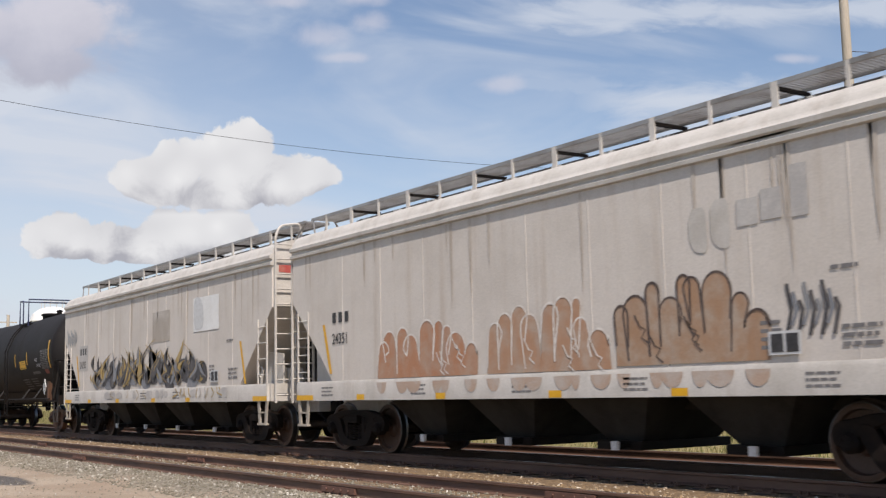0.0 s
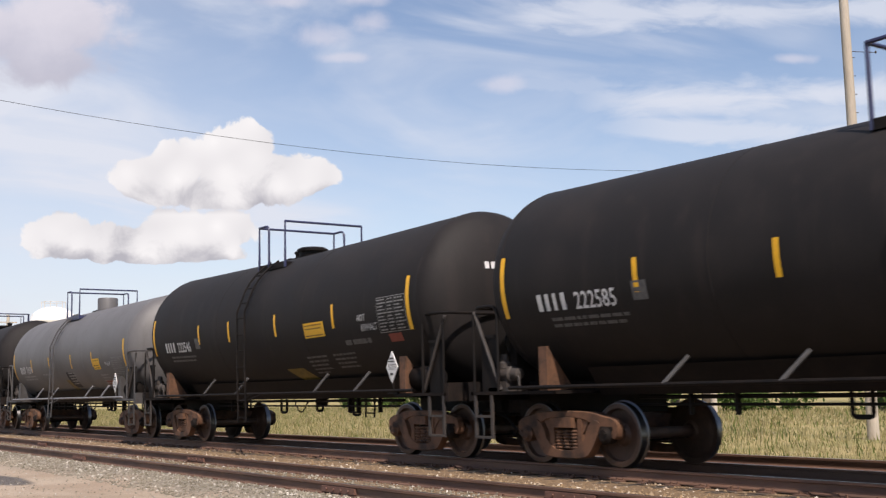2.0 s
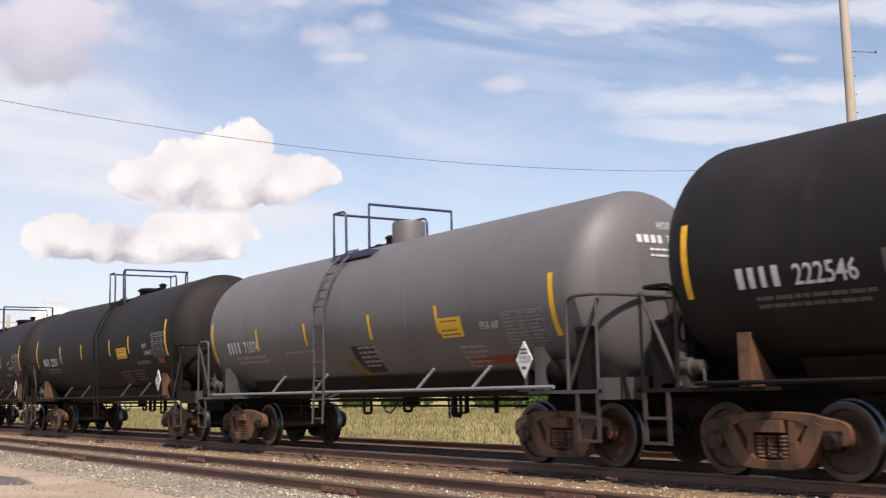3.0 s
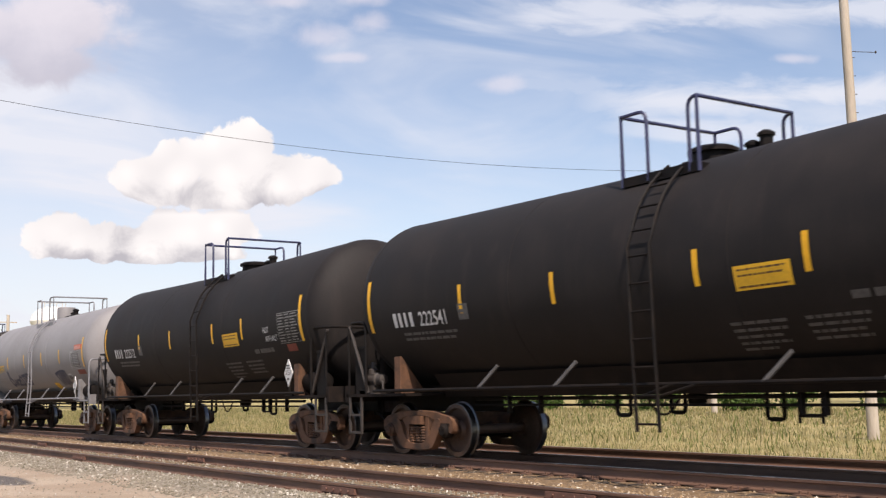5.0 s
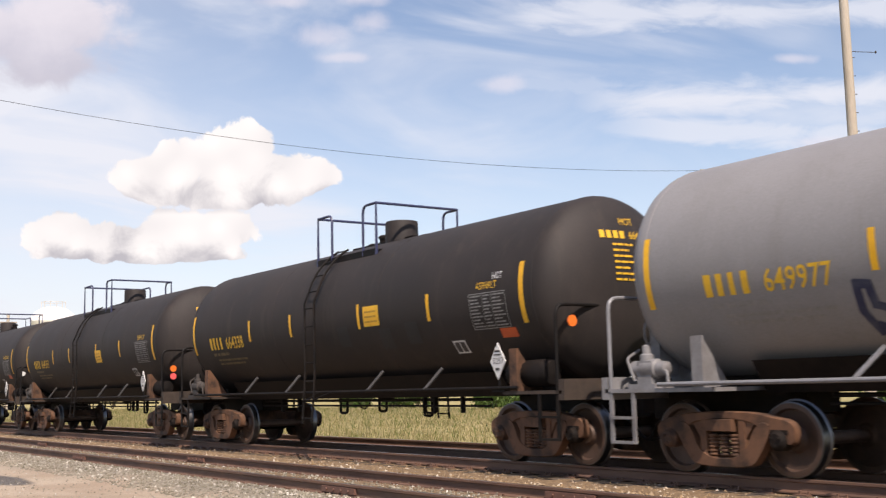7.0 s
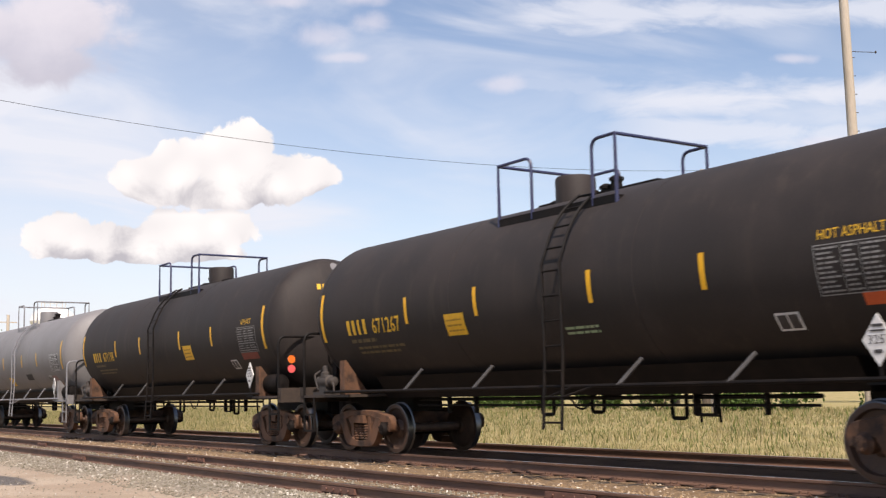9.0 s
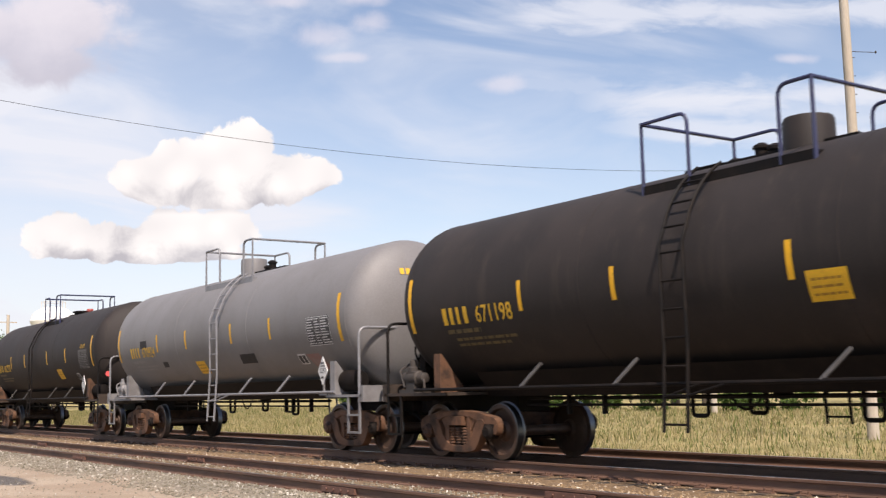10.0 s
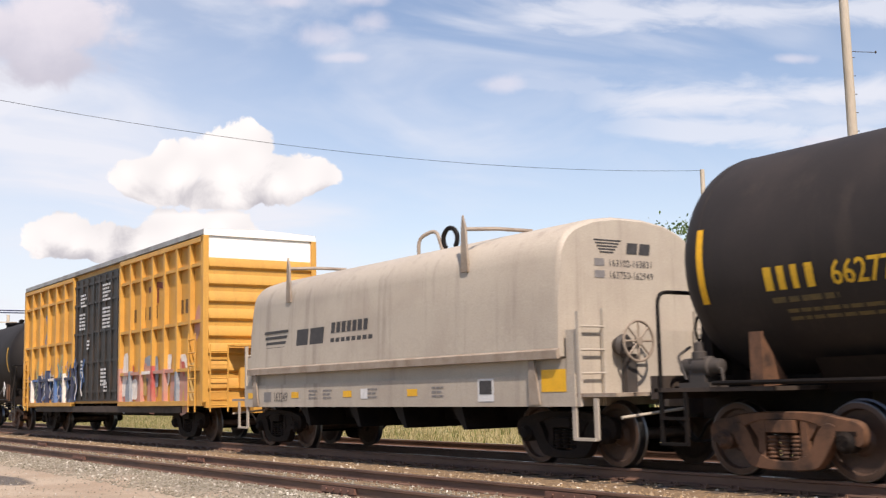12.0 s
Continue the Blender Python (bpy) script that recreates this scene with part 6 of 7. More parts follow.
def gatx_marks(car, digits, mat="white"):
    number(car, digits, -5.42, 2.18, 0.25, mat)
    mark(car, bars([1.6, 1.5], 0.05, 0.05, None, 0, 0, True, 2), "faded_white", -5.2, 2.08, "faded_print", "faded small print")
    mark(car, plate(bmesh.new(), 0, 0.28, 0, 0.26), "faded_white", -3.45, 2.22, "faded_box", "faded stencilled box")
    mark(car, plate(bmesh.new(), 0, 0.84, 0, 0.3), "yellow_sticker", 2.28, 2.2, "sticker", "yellow emergency sticker")
    mark(car, bars([0.7, 0.66, 0.0, 0.72], 0.024, 0.045, None, 0, 0.26, True, 4), "ink_brown", 2.34, 2.2, "sticker_print", "dark print bars on the sticker", 0.010)
    mark(car, letters("HOT", 0.13, None, 0.8), mat, 4.42, 2.38, "word_hot", "painted word")
    mark(car, letters("ASPHALT", 0.13, None, 0.8), mat, 4.5, 2.2, "word_asphalt", "painted word")
    mark(car, bars([0.95], 0.1, 0.0, None, 0, 0.1, True, 8), "faded_white", 3.8, 1.98, "faded_print", "faded painted line")
    mark(car, letters("FRA AIP", 0.1, None, 0.8), "faded_white", 4.35, 1.98, "words_fra", "faded painted words")
    data_table(car, 5.18, 2.14, 0.92, 0.6, "dim_white", 11)
    mark(car, plate(bmesh.new(), 0, 0.42, 0, 0.16), "red_faded", 5.4, 1.95, "red_panel", "dull red panel")
    for x, z, n in ((2.0, 1.85, 5), (3.1, 1.85, 4)):
        mark(car, bars([0.85, 0.8, 0.7, 0.75, 0.5][:n], 0.045, 0.055, None, 0, 0, True, n), "faded_white", x, z, "faded_print", "faded small print")


for car, digits in (("t1", "222585"), ("t2", "222546"), ("t4", "222551"), ("t5", "222541"), ("t6", "222512")):
    gatx_marks(car, digits)
    end_marks(car, digits, "white")
for car in ("t2",):
    mark(car, plate(bmesh.new(), 0, 0.75, 0, 0.62, -0.55), "dull_yellow", 1.35, 1.28, "belly_patch", "dull yellow paint patch on the belly")
number("t3", "71074", -5.4, 2.06, 0.26, "white")
mark("t3", bars([1.5, 1.6], 0.06, 0.05, None, 0, 0, True, 2), "dim_white", -5.1, 1.98, "small_print", "small white print")
mark("t3", bars([1.2], 0.05, 0.0, None, 0, 0, True, 2), "dim_white", -2.6, 2.0, "small_print", "small white print")
mark("t3", plate(bmesh.new(), 0, 0.64, 0, 0.34), "yellow_sticker", 3.24, 2.0, "sticker", "yellow emergency sticker")
mark("t3", bars([0.5, 0.0, 0.46, 0.52], 0.022, 0.055, None, 0, 0.29, True, 4), "ink_brown", 3.29, 2.0, "sticker_print", "dark print bars on the sticker", 0.010)
mark("t3", letters("FRA AIP", 0.13, None, 0.8), "white", 4.36, 2.08, "words_fra", "painted words")
data_table("t3", 4.98, 1.76, 0.95, 0.58, "dim_white", 31)
mark("t3", plate(bmesh.new(), 0, 0.42, 0, 0.5, -0.28), "dull_yellow", -0.02, 1.4, "belly_patch", "dull yellow paint patch on the belly")
for x, z in ((0.36, 1.98), (3.6, 1.85)):
    mark("t3", bars([0.7, 0.7, 0.6, 0.65, 0.5], 0.05, 0.05, None, 0, 0, True, 6), "dim_white", x, z, "small_print", "small white print")
mark("t3", plate(bmesh.new(), 0, 0.82, 0, 0.62), "patch_black", 0.12, 1.5, "patch", "matt black panel under the small print", 0.004)
mark("t3", plate(bmesh.new(), 0, 1.5, 0, 0.16), "red_faded", 3.7, 1.55, "red_panel", "dull red band")
end_marks("t3", "71074", "white")


def utlx_marks(car, digits, mat, sticker, sz=2.03, faded="faded_yellow"):
    number(car, digits, -5.5, 2.2, 0.28, mat)
    mark(car, bars([0.9], 0.07, 0, None, 0, 0, True, 7), faded, -5.45, 2.12, "faded_print", "faded small print")
    mark(car, bars([1.6, 1.4], 0.05, 0.05, None, 0, 0, True, 9), faded, -5.3, 1.98, "faded_print", "faded small print")
    mark(car, plate(bmesh.new(), 0, 0.55, 0, 0.37), "yellow_sticker", sticker, sz, "sticker", "yellow emergency sticker")
    mark(car, bars([0.42, 0.4, 0.44], 0.03, 0.06, None, 0, 0.28, True, 4), "ochre", sticker + 0.06, sz, "sticker_print", "dull print bars on the sticker", 0.010)
    # framed square sticker
    mark(car, plate(bmesh.new(), 0, 0.35, 0, 0.25), "white", 4.36, 1.74, "square_sticker", "white framed square sticker")
    mark(car, plate(bmesh.new(), 0.03, 0.165, 0.03, 0.22), "ink", 4.36, 1.74, "square_panel", "black panel of the sticker", 0.010)
    mark(car, plate(bmesh.new(), 0.19, 0.32, 0.03, 0.22), "ink", 4.36, 1.74, "square_panel", "black panel of the sticker", 0.010)
    data_table(car, 5.12, 2.1, 0.92, 0.54, "dim_white" if faded != "ghost" else "white", 21)


for car, digits, st, sz in (("t8", "664338", 1.74, 2.33), ("t9", "664331", 1.5, 2.2), ("t10", "671267", -2.26, 2.03), ("t11", "671198", 1.74, 2.03), ("t13", "662778", 2.4, 1.8)):
    utlx_marks(car, digits, "yellow_letters", st, sz)
    end_marks(car, digits, "yellow_letters")
    mark(car, letters("HOT ASPHALT" if car == "t10" else "ASPHALT", 0.12, None, 0.8), "yellow_letters", 5.16 if car == "t10" else 5.3, 2.7, "word_asphalt", "painted yellow words")
    if car in ("t8", "t11"):
        mark(car, plate(bmesh.new(), 0, 0.85 if car == "t11" else 0.4, 0, 0.16), "red_faded" if car == "t11" else "orange", 5.1 if car == "t11" else 5.75, 1.93, "red_panel", "dull red panel")
    if car == "t8":
        mark(car, letters("HOT", 0.11, None, 0.8), "white", 5.72, 2.84, "word_hot", "painted white word")
        for x, z in ((0.7, 2.0), (2.2, 1.9), (3.1, 1.95)):
            mark(car, plate(bmesh.new(), 0, 0.4, 0, 0.4), "patch_black", x, z, "patch", "matt black repaint patch")
    if car == "t10":
        mark(car, plate(bmesh.new(), 0, 0.4, 0, 0.16), "orange", 5.62, 1.95, "red_panel", "orange-red panel")
        mark(car, bars([0.7, 0.7], 0.04, 0.04, None, 0, 0, True, 2), "gr_green", 0.66, 2.0, "small_print", "small green print")
    # round reflectors on the front head
    half = 6.66
    for y, z, m in {"t8": ((-1.05, 2.1, "orange_glow"),), "t10": ((-1.1, 2.1, "white"),), "t13": ((-1.05, 1.86, "pink_glow"),)}.get(car, ((-1.05, 1.86, "orange_glow"), (-1.05, 1.66, "pink_glow"))):
        bm = bmesh.new()
        lathe(bm, [(0.0, 0.085), (0.02, 0.085)], "x", (half + 0.58, y - 0.1, z), 16)
        part("round_reflector", bm, M[m], cars[car], "round orange and pink reflector discs")
# light grey car with graffiti
utlx_marks("t7", "649977", "yellow_letters", 2.1, 1.45, "ghost")
mark("t7", plate(bmesh.new(), 0, 0.82, 0, 0.15), "orange", 5.62, 2.68, "orange_panel", "orange panel")
mark("t7", letters("ASPHALT", 0.11, None, 0.95), "white", 5.68, 2.70, "word_asphalt", "white word on the orange panel", 0.010)
mark("t7", bars([0.8], 0.16, 0, None, 0, 0, True, 2), "red_faded", 5.6, 2.05, "red_print", "dull red bars")
end_marks("t7", "649977", "yellow_letters")
def spray(car, pts, width, x, z, mat="gr_navy"):
    bm = bmesh.new()
    for (xa, za), (xb, zb) in zip(pts, pts[1:]):
        d = math.hypot(xb - xa, zb - za) or 1
        ex, ez = (xb - xa) / d * width * 0.4, (zb - za) / d * width * 0.4
        nx, nz = -(zb - za) / d * width / 2, (xb - xa) / d * width / 2
        bm.faces.new([bm.verts.new(v) for v in ((xa - ex + nx, za - ez + nz, 0), (xb + ex + nx, zb + ez + nz, 0), (xb + ex - nx, zb + ez - nz, 0), (xa - ex - nx, za - ez - nz, 0))])
    spray.layer = (spray.layer + 1) % 8
    mark(car, bm, mat, x, z, "graffiti_line", "black sprayed graffiti stroke", 0.006 + 0.0008 * spray.layer)


spray.layer = 0
for x, pts in ((-3.4, [(0.1, 0.0), (0.0, 0.3), (0.02, 0.62), (0.16, 0.6), (0.18, 0.36), (0.34, 0.3), (0.42, 0.12), (0.3, 0.02), (0.14, 0.1)]),
               (-2.85, [(0.0, 0.05), (0.12, 0.28), (0.2, 0.06), (0.34, 0.26), (0.42, 0.04)]),
               (-2.35, [(0.0, 0.28), (0.3, 0.26), (0.06, 0.08), (0.34, 0.04)]),
               (-1.95, [(0.1, 0.04), (0.0, 0.3), (0.14, 0.44), (0.34, 0.36), (0.36, 0.12), (0.2, 0.02), (0.1, 0.06)]),
               (-1.5, [(0.02, 0.44), (0.3, 0.44), (0.5, 0.46), (0.5, 0.1), (0.26, 0.06), (0.22, 0.44)]),
               (-0.85, [(0.0, 0.46), (0.02, 0.06), (0.3, 0.08), (0.42, 0.28), (0.3, 0.46), (0.1, 0.5)])):
    spray("t7", pts, 0.105, x, 1.66)
for x, pts in ((3.0, [(0.0, 0.5), (0.3, 0.56), (0.75, 0.6), (1.14, 0.58)]), (3.02, [(0.02, 0.5), (0.1, 0.24), (0.2, 0.04)]), (3.3, [(0.0, 0.54), (0.02, 0.2), (0.16, 0.1), (0.2, 0.4), (0.16, 0.56)]),
               (3.62, [(0.0, 0.56), (0.04, 0.12), (0.16, 0.06), (0.2, 0.34), (0.12, 0.56)]), (3.92, [(0.0, 0.56), (0.06, 0.2), (0.18, 0.1), (0.22, 0.56)])):
    spray("t7", pts, 0.095, x, 1.58)
rnd = random.Random(7)
for k in range(18):
    x = rnd.choice((rnd.uniform(-3.4, -0.3), rnd.uniform(0.8, 4.6)))
    spray("t7", [(0, 0), (rnd.uniform(-0.03, 0.03), -rnd.uniform(0.15, 0.4))], rnd.uniform(0.02, 0.05), x, rnd.uniform(1.6, 2.2) if x > 0 else 1.62, "ghost")
# mid grey car with dark patches
utlx_marks("t12", "670924", "yellow_letters", -1.1, 1.68, "ghost")
end_marks("t12", "670924", "yellow_letters")
for x, z, w, h in ((-4.7, 2.44, 0.5, 0.2), (1.56, 1.84, 0.8, 0.24), (-3.3, 1.9, 0.35, 0.16)):
    mark("t12", plate(bmesh.new(), 0, w, 0, h, 0.03), "patch_black", x, z, "patch", "matt dark paint patch")
mark("t12", plate(bmesh.new(), 0, 0.55, 0, 0.4, -0.2), "red_ghost", 4.95, 1.62, "red_stain", "faded red spray stain")

# hoppers
HY = -1.5
bubble_graffiti(hopper_a, -4.3, -1.3, 1.37, 2.28, M["gr_orange"], M["gr_white"], 3)
bubble_graffiti(hopper_a, -1.0, 1.75, 1.37, 2.4, M["gr_orange2"], M["gr_white"], 5)
bubble_graffiti(hopper_a, 1.9, 4.4, 1.40, 2.5, M["gr_brown"], M["gr_ink"], 8)
for k in range(9):
    x = 4.7 + 0.08 * k
    paint_line(hopper_a, [(x, 2.25 - 0.1 * (k % 3)), (x + 0.05, 1.95), (x - 0.03, 1.65 + 0.12 * (k % 2))], 0.05, M["gr_grey"] if k % 2 else M["gr_dark"], HY - 0.004 - 0.001 * k, "graffiti_line")
wild_graffiti(hopper_b, -4.55, 4.1, 1.40, 2.5, M["gr_dark"], M["gr_cream"], M["gr_grey"], 12)
rnd = random.Random(21)
for car, x0, x1, mats in ((hopper_a, -4.2, 4.4, ("gr_orange2", "gr_brown")), (hopper_b, -4.4, 5.2, ("gr_cream", "gr_fade", "gr_cream"))):
    for k in range(14 if car is hopper_b else 0):
        x = rnd.uniform(x0, x1)
        paint_shape(car, blob(x, 1.2, rnd.uniform(0.12, 0.3), rnd.uniform(0.08, 0.12), 0, 14, 2.2, k), M["gr_blush" if car is hopper_a else "gr_fade"], -1.5235 - 0.0003 * k, "sill_graffiti")
    for k in range(22 if car is hopper_b else 0):
        x = rnd.uniform(x0, x1)
        pts = [(x, 1.33), (x + rnd.uniform(-0.1, 0.2), 1.2), (x + rnd.uniform(-0.2, 0.3), 1.06 + rnd.uniform(0, 0.08))]
        paint_line(car, pts, rnd.uniform(0.02, 0.05), M[mats[k % len(mats)]], -1.524 - 0.0005 * k, "sill_graffiti")
for x, z, w, h in ((3.22, 2.53, 0.25, 0.27), (3.58, 2.57, 0.26, 0.29)):
    paint_shape(hopper_a, blob(x + 0.2, z + 0.5, w * 0.62, h, 0, 20, 3.2, 5), M["hopper_trim"], HY - 0.004, "paint_patch", "pale repaint patch")
for x, z, w, h in ((4.2, 3.15, 0.16, 0.16), (4.55, 3.2, 0.15, 0.18), (4.95, 3.3, 0.12, 0.3)):
    part("faded_block", side(plate(bmesh.new(), x - w, x + w, z - h, z + h), 0, HY, 0), M["gr_fade"], hopper_a, "faded painted-over block")
part("pale_patch", side(plate(bmesh.new(), 3.29, 4.85, 2.68, 3.5), 0, HY, 0), M["white_paint"], hopper_b, "pale repainted rectangle")
paint_shape(hopper_b, blob(3.62, 3.1, 0.3, 0.4, 0, 20, 3.0, 9), M["white"], HY - 0.011, "paint_patch", "white painted-over shield shape")
part("brown_patch", side(plate(bmesh.new(), 0.45, 1.7, 2.55, 3.35), 0, HY, 0, "near", 0.0035), M["hopper_stain"], hopper_b, "brownish stained rectangle")
for car, digits in ((hopper_a, "24351"), (hopper_b, "24335")):
    for k in range(3):
        part("mark_block", side(plate(bmesh.new(), -5.97 + k * 0.24, -5.83 + k * 0.24, 2.46, 2.66), 0, HY, 0), M["ink"], car, "plain block of the owner's mark")
    part("car_number", side(letters(digits, 0.21, None, 0.85, 0.004), -5.99, HY, 2.06), M["ink"], car, "dark painted car number")
    for x, z, rows in ((4.3, 1.85, [0.3] * 4), (5.4, 1.75, [0.5, 0.45, 0.5]), (5.3, 2.4, [0.35])):
        part("small_print", side(bars(rows, 0.045, 0.05, None, x, z, True, 3), 0, HY, 0), M["ink_faded"], car, "faded small print")
    for x in (-6.4, -3.2, -0.4, 2.0, 4.9):
        part("sill_print", side(bars([0.45, 0.4, 0.45], 0.03, 0.04, None, x, 1.25, True, 6), 0, -1.52, 0, "near", 0.0035), M["ink_faded"], car, "faded small print on the sill")
    part("sticker_frame", side(plate(bmesh.new(), 4.42, 4.88, 1.45, 1.72), 0, HY, 0, "near", 0.026), M["white"], car, "white framed square sticker")
    for a in (4.46, 4.67):
        part("sticker_panel", side(plate(bmesh.new(), a, a + 0.17, 1.48, 1.69), 0, HY, 0, "near", 0.030), M["ink"], car, "black panel of the sticker")
    part("end_stripe", side(plate(bmesh.new(), -0.04, 0.05, 0.0, 0.95, -0.28), -6.05, HY, 1.5), M["yellow"], car, "yellow reflective strip along the slope")
    part("end_stripe", side(plate(bmesh.new(), -0.04, 0.05, 0.0, 0.95, -0.28), 6.33, HY, 1.38), M["yellow"], car, "yellow reflective strip along the slope")
part("pink_sticker", side(plate(bmesh.new(), -1.35, -1.05, 3.72, 3.88), 7.69, 0, 0, "front"), M["gr_red"], hopper_b, "pink-red sticker on the end sheet")
for k in range(8):
    x = -7.4 + 0.13 * k
    paint_line(hopper_b, [(x, 3.3 - 0.08 * (k % 3)), (x + 0.1, 3.05), (x + 0.05, 2.8 + 0.08 * (k % 2))], 0.06, M["gr_bluegrey"], HY - 0.004 - 0.0005 * k, "graffiti_line")


# rust runs below the top plates
for car, seed in ((hopper_a, 51), (hopper_b, 52)):
    rnd = random.Random(seed)
    for k in range(20):
        x, w, n = rnd.uniform(-7.3, 7.3), rnd.uniform(0.015, 0.05), rnd.uniform(0.25, 1.5)
        paint_shape(car, [(x - w, 3.86), (x + w, 3.86), (x + w * 0.6, 3.86 - n * 0.6), (x + w * 0.1, 3.86 - n), (x - w * 0.5, 3.86 - n * 0.7)], M["rust_run"], -1.5035, "rust_run", "brown rust run below the top plate")
    for k in range(6):
        x = rnd.uniform(-7, 7)
        paint_shape(car, blob(x, 3.99, rnd.uniform(0.2, 0.7), 0.014, 0, 12, 2, k), M["rust_run"], -1.5105, "rust_stain", "brown rust stain in the top plate groove")
# dark stencilled panel behind the mark
part("stencil_panel", side(plate(bmesh.new(), -6.08, -5.2, 1.98, 2.75), 0, -1.5, 0, "near", 0.003), M["gr_fade"], hopper_b, "faded darker stencil panel")


# ---- ballast, ties and dirt ----
def stone_mesh(name, spots, mat):
    """Many small angular stones in one mesh: spots of (x, y, z, size)."""
    rng = np.random.default_rng(len(spots))
    n = len(spots)
    base = np.array([(1, 0, 0), (-1, 0, 0), (0, 1, 0), (0, -1, 0), (0, 0, 1), (0, 0, -1)], float)
    tris = np.array([(0, 2, 4), (2, 1, 4), (1, 3, 4), (3, 0, 4), (2, 0, 5), (1, 2, 5), (3, 1, 5), (0, 3, 5)])
    spots = np.array(spots)
    v = base[None] * rng.uniform(0.55, 1.25, (n, 6, 1)) + rng.uniform(-0.25, 0.25, (n, 6, 3))
    a = rng.uniform(0, 6.283, n)
    c, s = np.cos(a)[:, None], np.sin(a)[:, None]
    x, y = v[:, :, 0] * c - v[:, :, 1] * s, v[:, :, 0] * s + v[:, :, 1] * c
    v = np.stack([x, y, v[:, :, 2] * 0.75], -1) * spots[:, 3][:, None, None] + spots[:, None, :3]
    f = (tris[None] + 6 * np.arange(n)[:, None, None]).reshape(-1, 3)
    me = bpy.data.meshes.new(name)
    me.from_pydata(v.reshape(-1, 3).tolist(), [], f.tolist())
    me.materials.append(mat)
    return new(name, me)


def scatter(n, xs, ys, z, lo, hi, seed, edge=0.25):
    rng = np.random.default_rng(seed)
    x = xs[1] - (xs[1] - xs[0]) * rng.random(n) ** 1.5
    y = ys[0] + (ys[1] - ys[0]) * rng.random(n)
    r = lo + (hi - lo) * rng.random(n) ** 2
    zz = z(x, y) if callable(z) else np.full(n, z)
    return np.stack([x, y, zz + r * 0.2, r], -1)


near_bed = tagged(stone_mesh("ballast_stones", np.concatenate([
    scatter(12000, (-45, -8), (-5.7, -4.42), lambda x, y: np.where(y < -5.8, -0.34, np.where(y < -5.0, -0.34 + 0.125 * (y + 5.8), -0.24)), 0.010, 0.036, 1), scatter(1800, (-40, -8), (-7.6, -5.6), -0.34, 0.008, 0.026, 2),
    scatter(9000, (-70, -6), (-4.35, -2.85), -0.24, 0.012, 0.035, 3)]), M["stone"]), "pale grey and white crushed ballast stones beside the siding", "ballast", "", "stuff")
mid_bed = tagged(stone_mesh("ballast_stones", np.concatenate([
    scatter(15000, (-90, -5), (-2.85, -1.55), -0.21, 0.014, 0.045, 4), scatter(5000, (-90, -5), (-1.6, -0.8), -0.2, 0.012, 0.035, 5)]), M["stone_brown"]),
    "brown and white ballast stones between the two tracks", "ballast", "", "stuff")


def make_ties():
    bm = bmesh.new()
    box(bm, -0.11, 0.11, -1.28, 1.28, -0.36, -0.185)
    tie = to_mesh("tie", bm, M["tie"])
    bm = bmesh.new()
    for y in (-0.755, 0.755):
        box(bm, -0.1, 0.1, y - 0.17, y + 0.17, -0.185, -0.168)
        for e in (-0.06, 0.06):
            for q in (-0.085, 0.085):
                box(bm, e - 0.012, e + 0.012, y + q - 0.012, y + q + 0.012, -0.168, -0.135)
    plates = to_mesh("tie_plate", bm, M["rail_rust"])
    for root, z in ((main_track, 0.0), (siding, 0.0)):
        for k in range(130):
            x = -6.0 - k * 0.52
            t = part("tie", tie, None, root)
            t.location = (x, 0, 0)
            p = part("tie_plate", plates, None, t)
    # joint bars
    bm = bmesh.new()
    box(bm, -0.45, 0.45, -0.055, 0.055, -0.13, -0.05)
    for e in (-0.3, -0.1, 0.1, 0.3):
        lathe(bm, [(-0.075, 0.02), (0.075, 0.02)], "y", (e, 0, -0.09), 6)
    bar = to_mesh("joint_bar", bm, M["rail_bar"])
    for x in (-25.2, -13.4, -37.0, -48.8):
        for s in (-1, 1):
            j = part("joint_bar", bar, None, siding)
            j.location = (x + 3 * (s > 0), s * 0.755, 0)


far_rail = tagged(new("loose_rail", rail_mesh(-120, 10)), "old rusty rail lying along the far ballast shoulder", "rail", "", "structure")
far_rail.location = (0, 2.95, -0.035)


# ---- grass, trees and bushes ----
def grass(name, n, xs, ys, lo, hi, mat, label, seed, wide=0.012):
    rng = np.random.default_rng(seed)
    x = xs[0] + (xs[1] - xs[0]) * rng.random(n)
    y = ys[0] + (ys[1] - ys[0]) * rng.random(n) ** 1.6
    clump = np.sin(x * 0.7 + 2 * np.sin(y * 0.4)) * 0.5 + np.sin(x * 0.23 - y * 0.5) * 0.5
    h = (lo + (hi - lo) * rng.random(n) ** 1.5) * (1 + 0.35 * clump)
    a = rng.uniform(0, 6.283, n)
    w = wide * (1 + np.maximum(0, y - 8) * 0.06)
    lean = rng.normal(0, 0.28, (n, 2)) * h[:, None]
    z = np.full(n, -0.36)
    p0 = np.stack([x - np.cos(a) * w, y - np.sin(a) * w, z], -1)
    p1 = np.stack([x + np.cos(a) * w, y + np.sin(a) * w, z], -1)
    p2 = np.stack([x + lean[:, 0], y + lean[:, 1], z + h], -1)
    me = bpy.data.meshes.new(name)
    me.from_pydata(np.stack([p0, p1, p2], 1).reshape(-1, 3).tolist(), [], np.arange(3 * n).reshape(-1, 3).tolist())
    me.materials.append(mat)
    return tagged(new(name, me), label, "grass", "", "stuff")


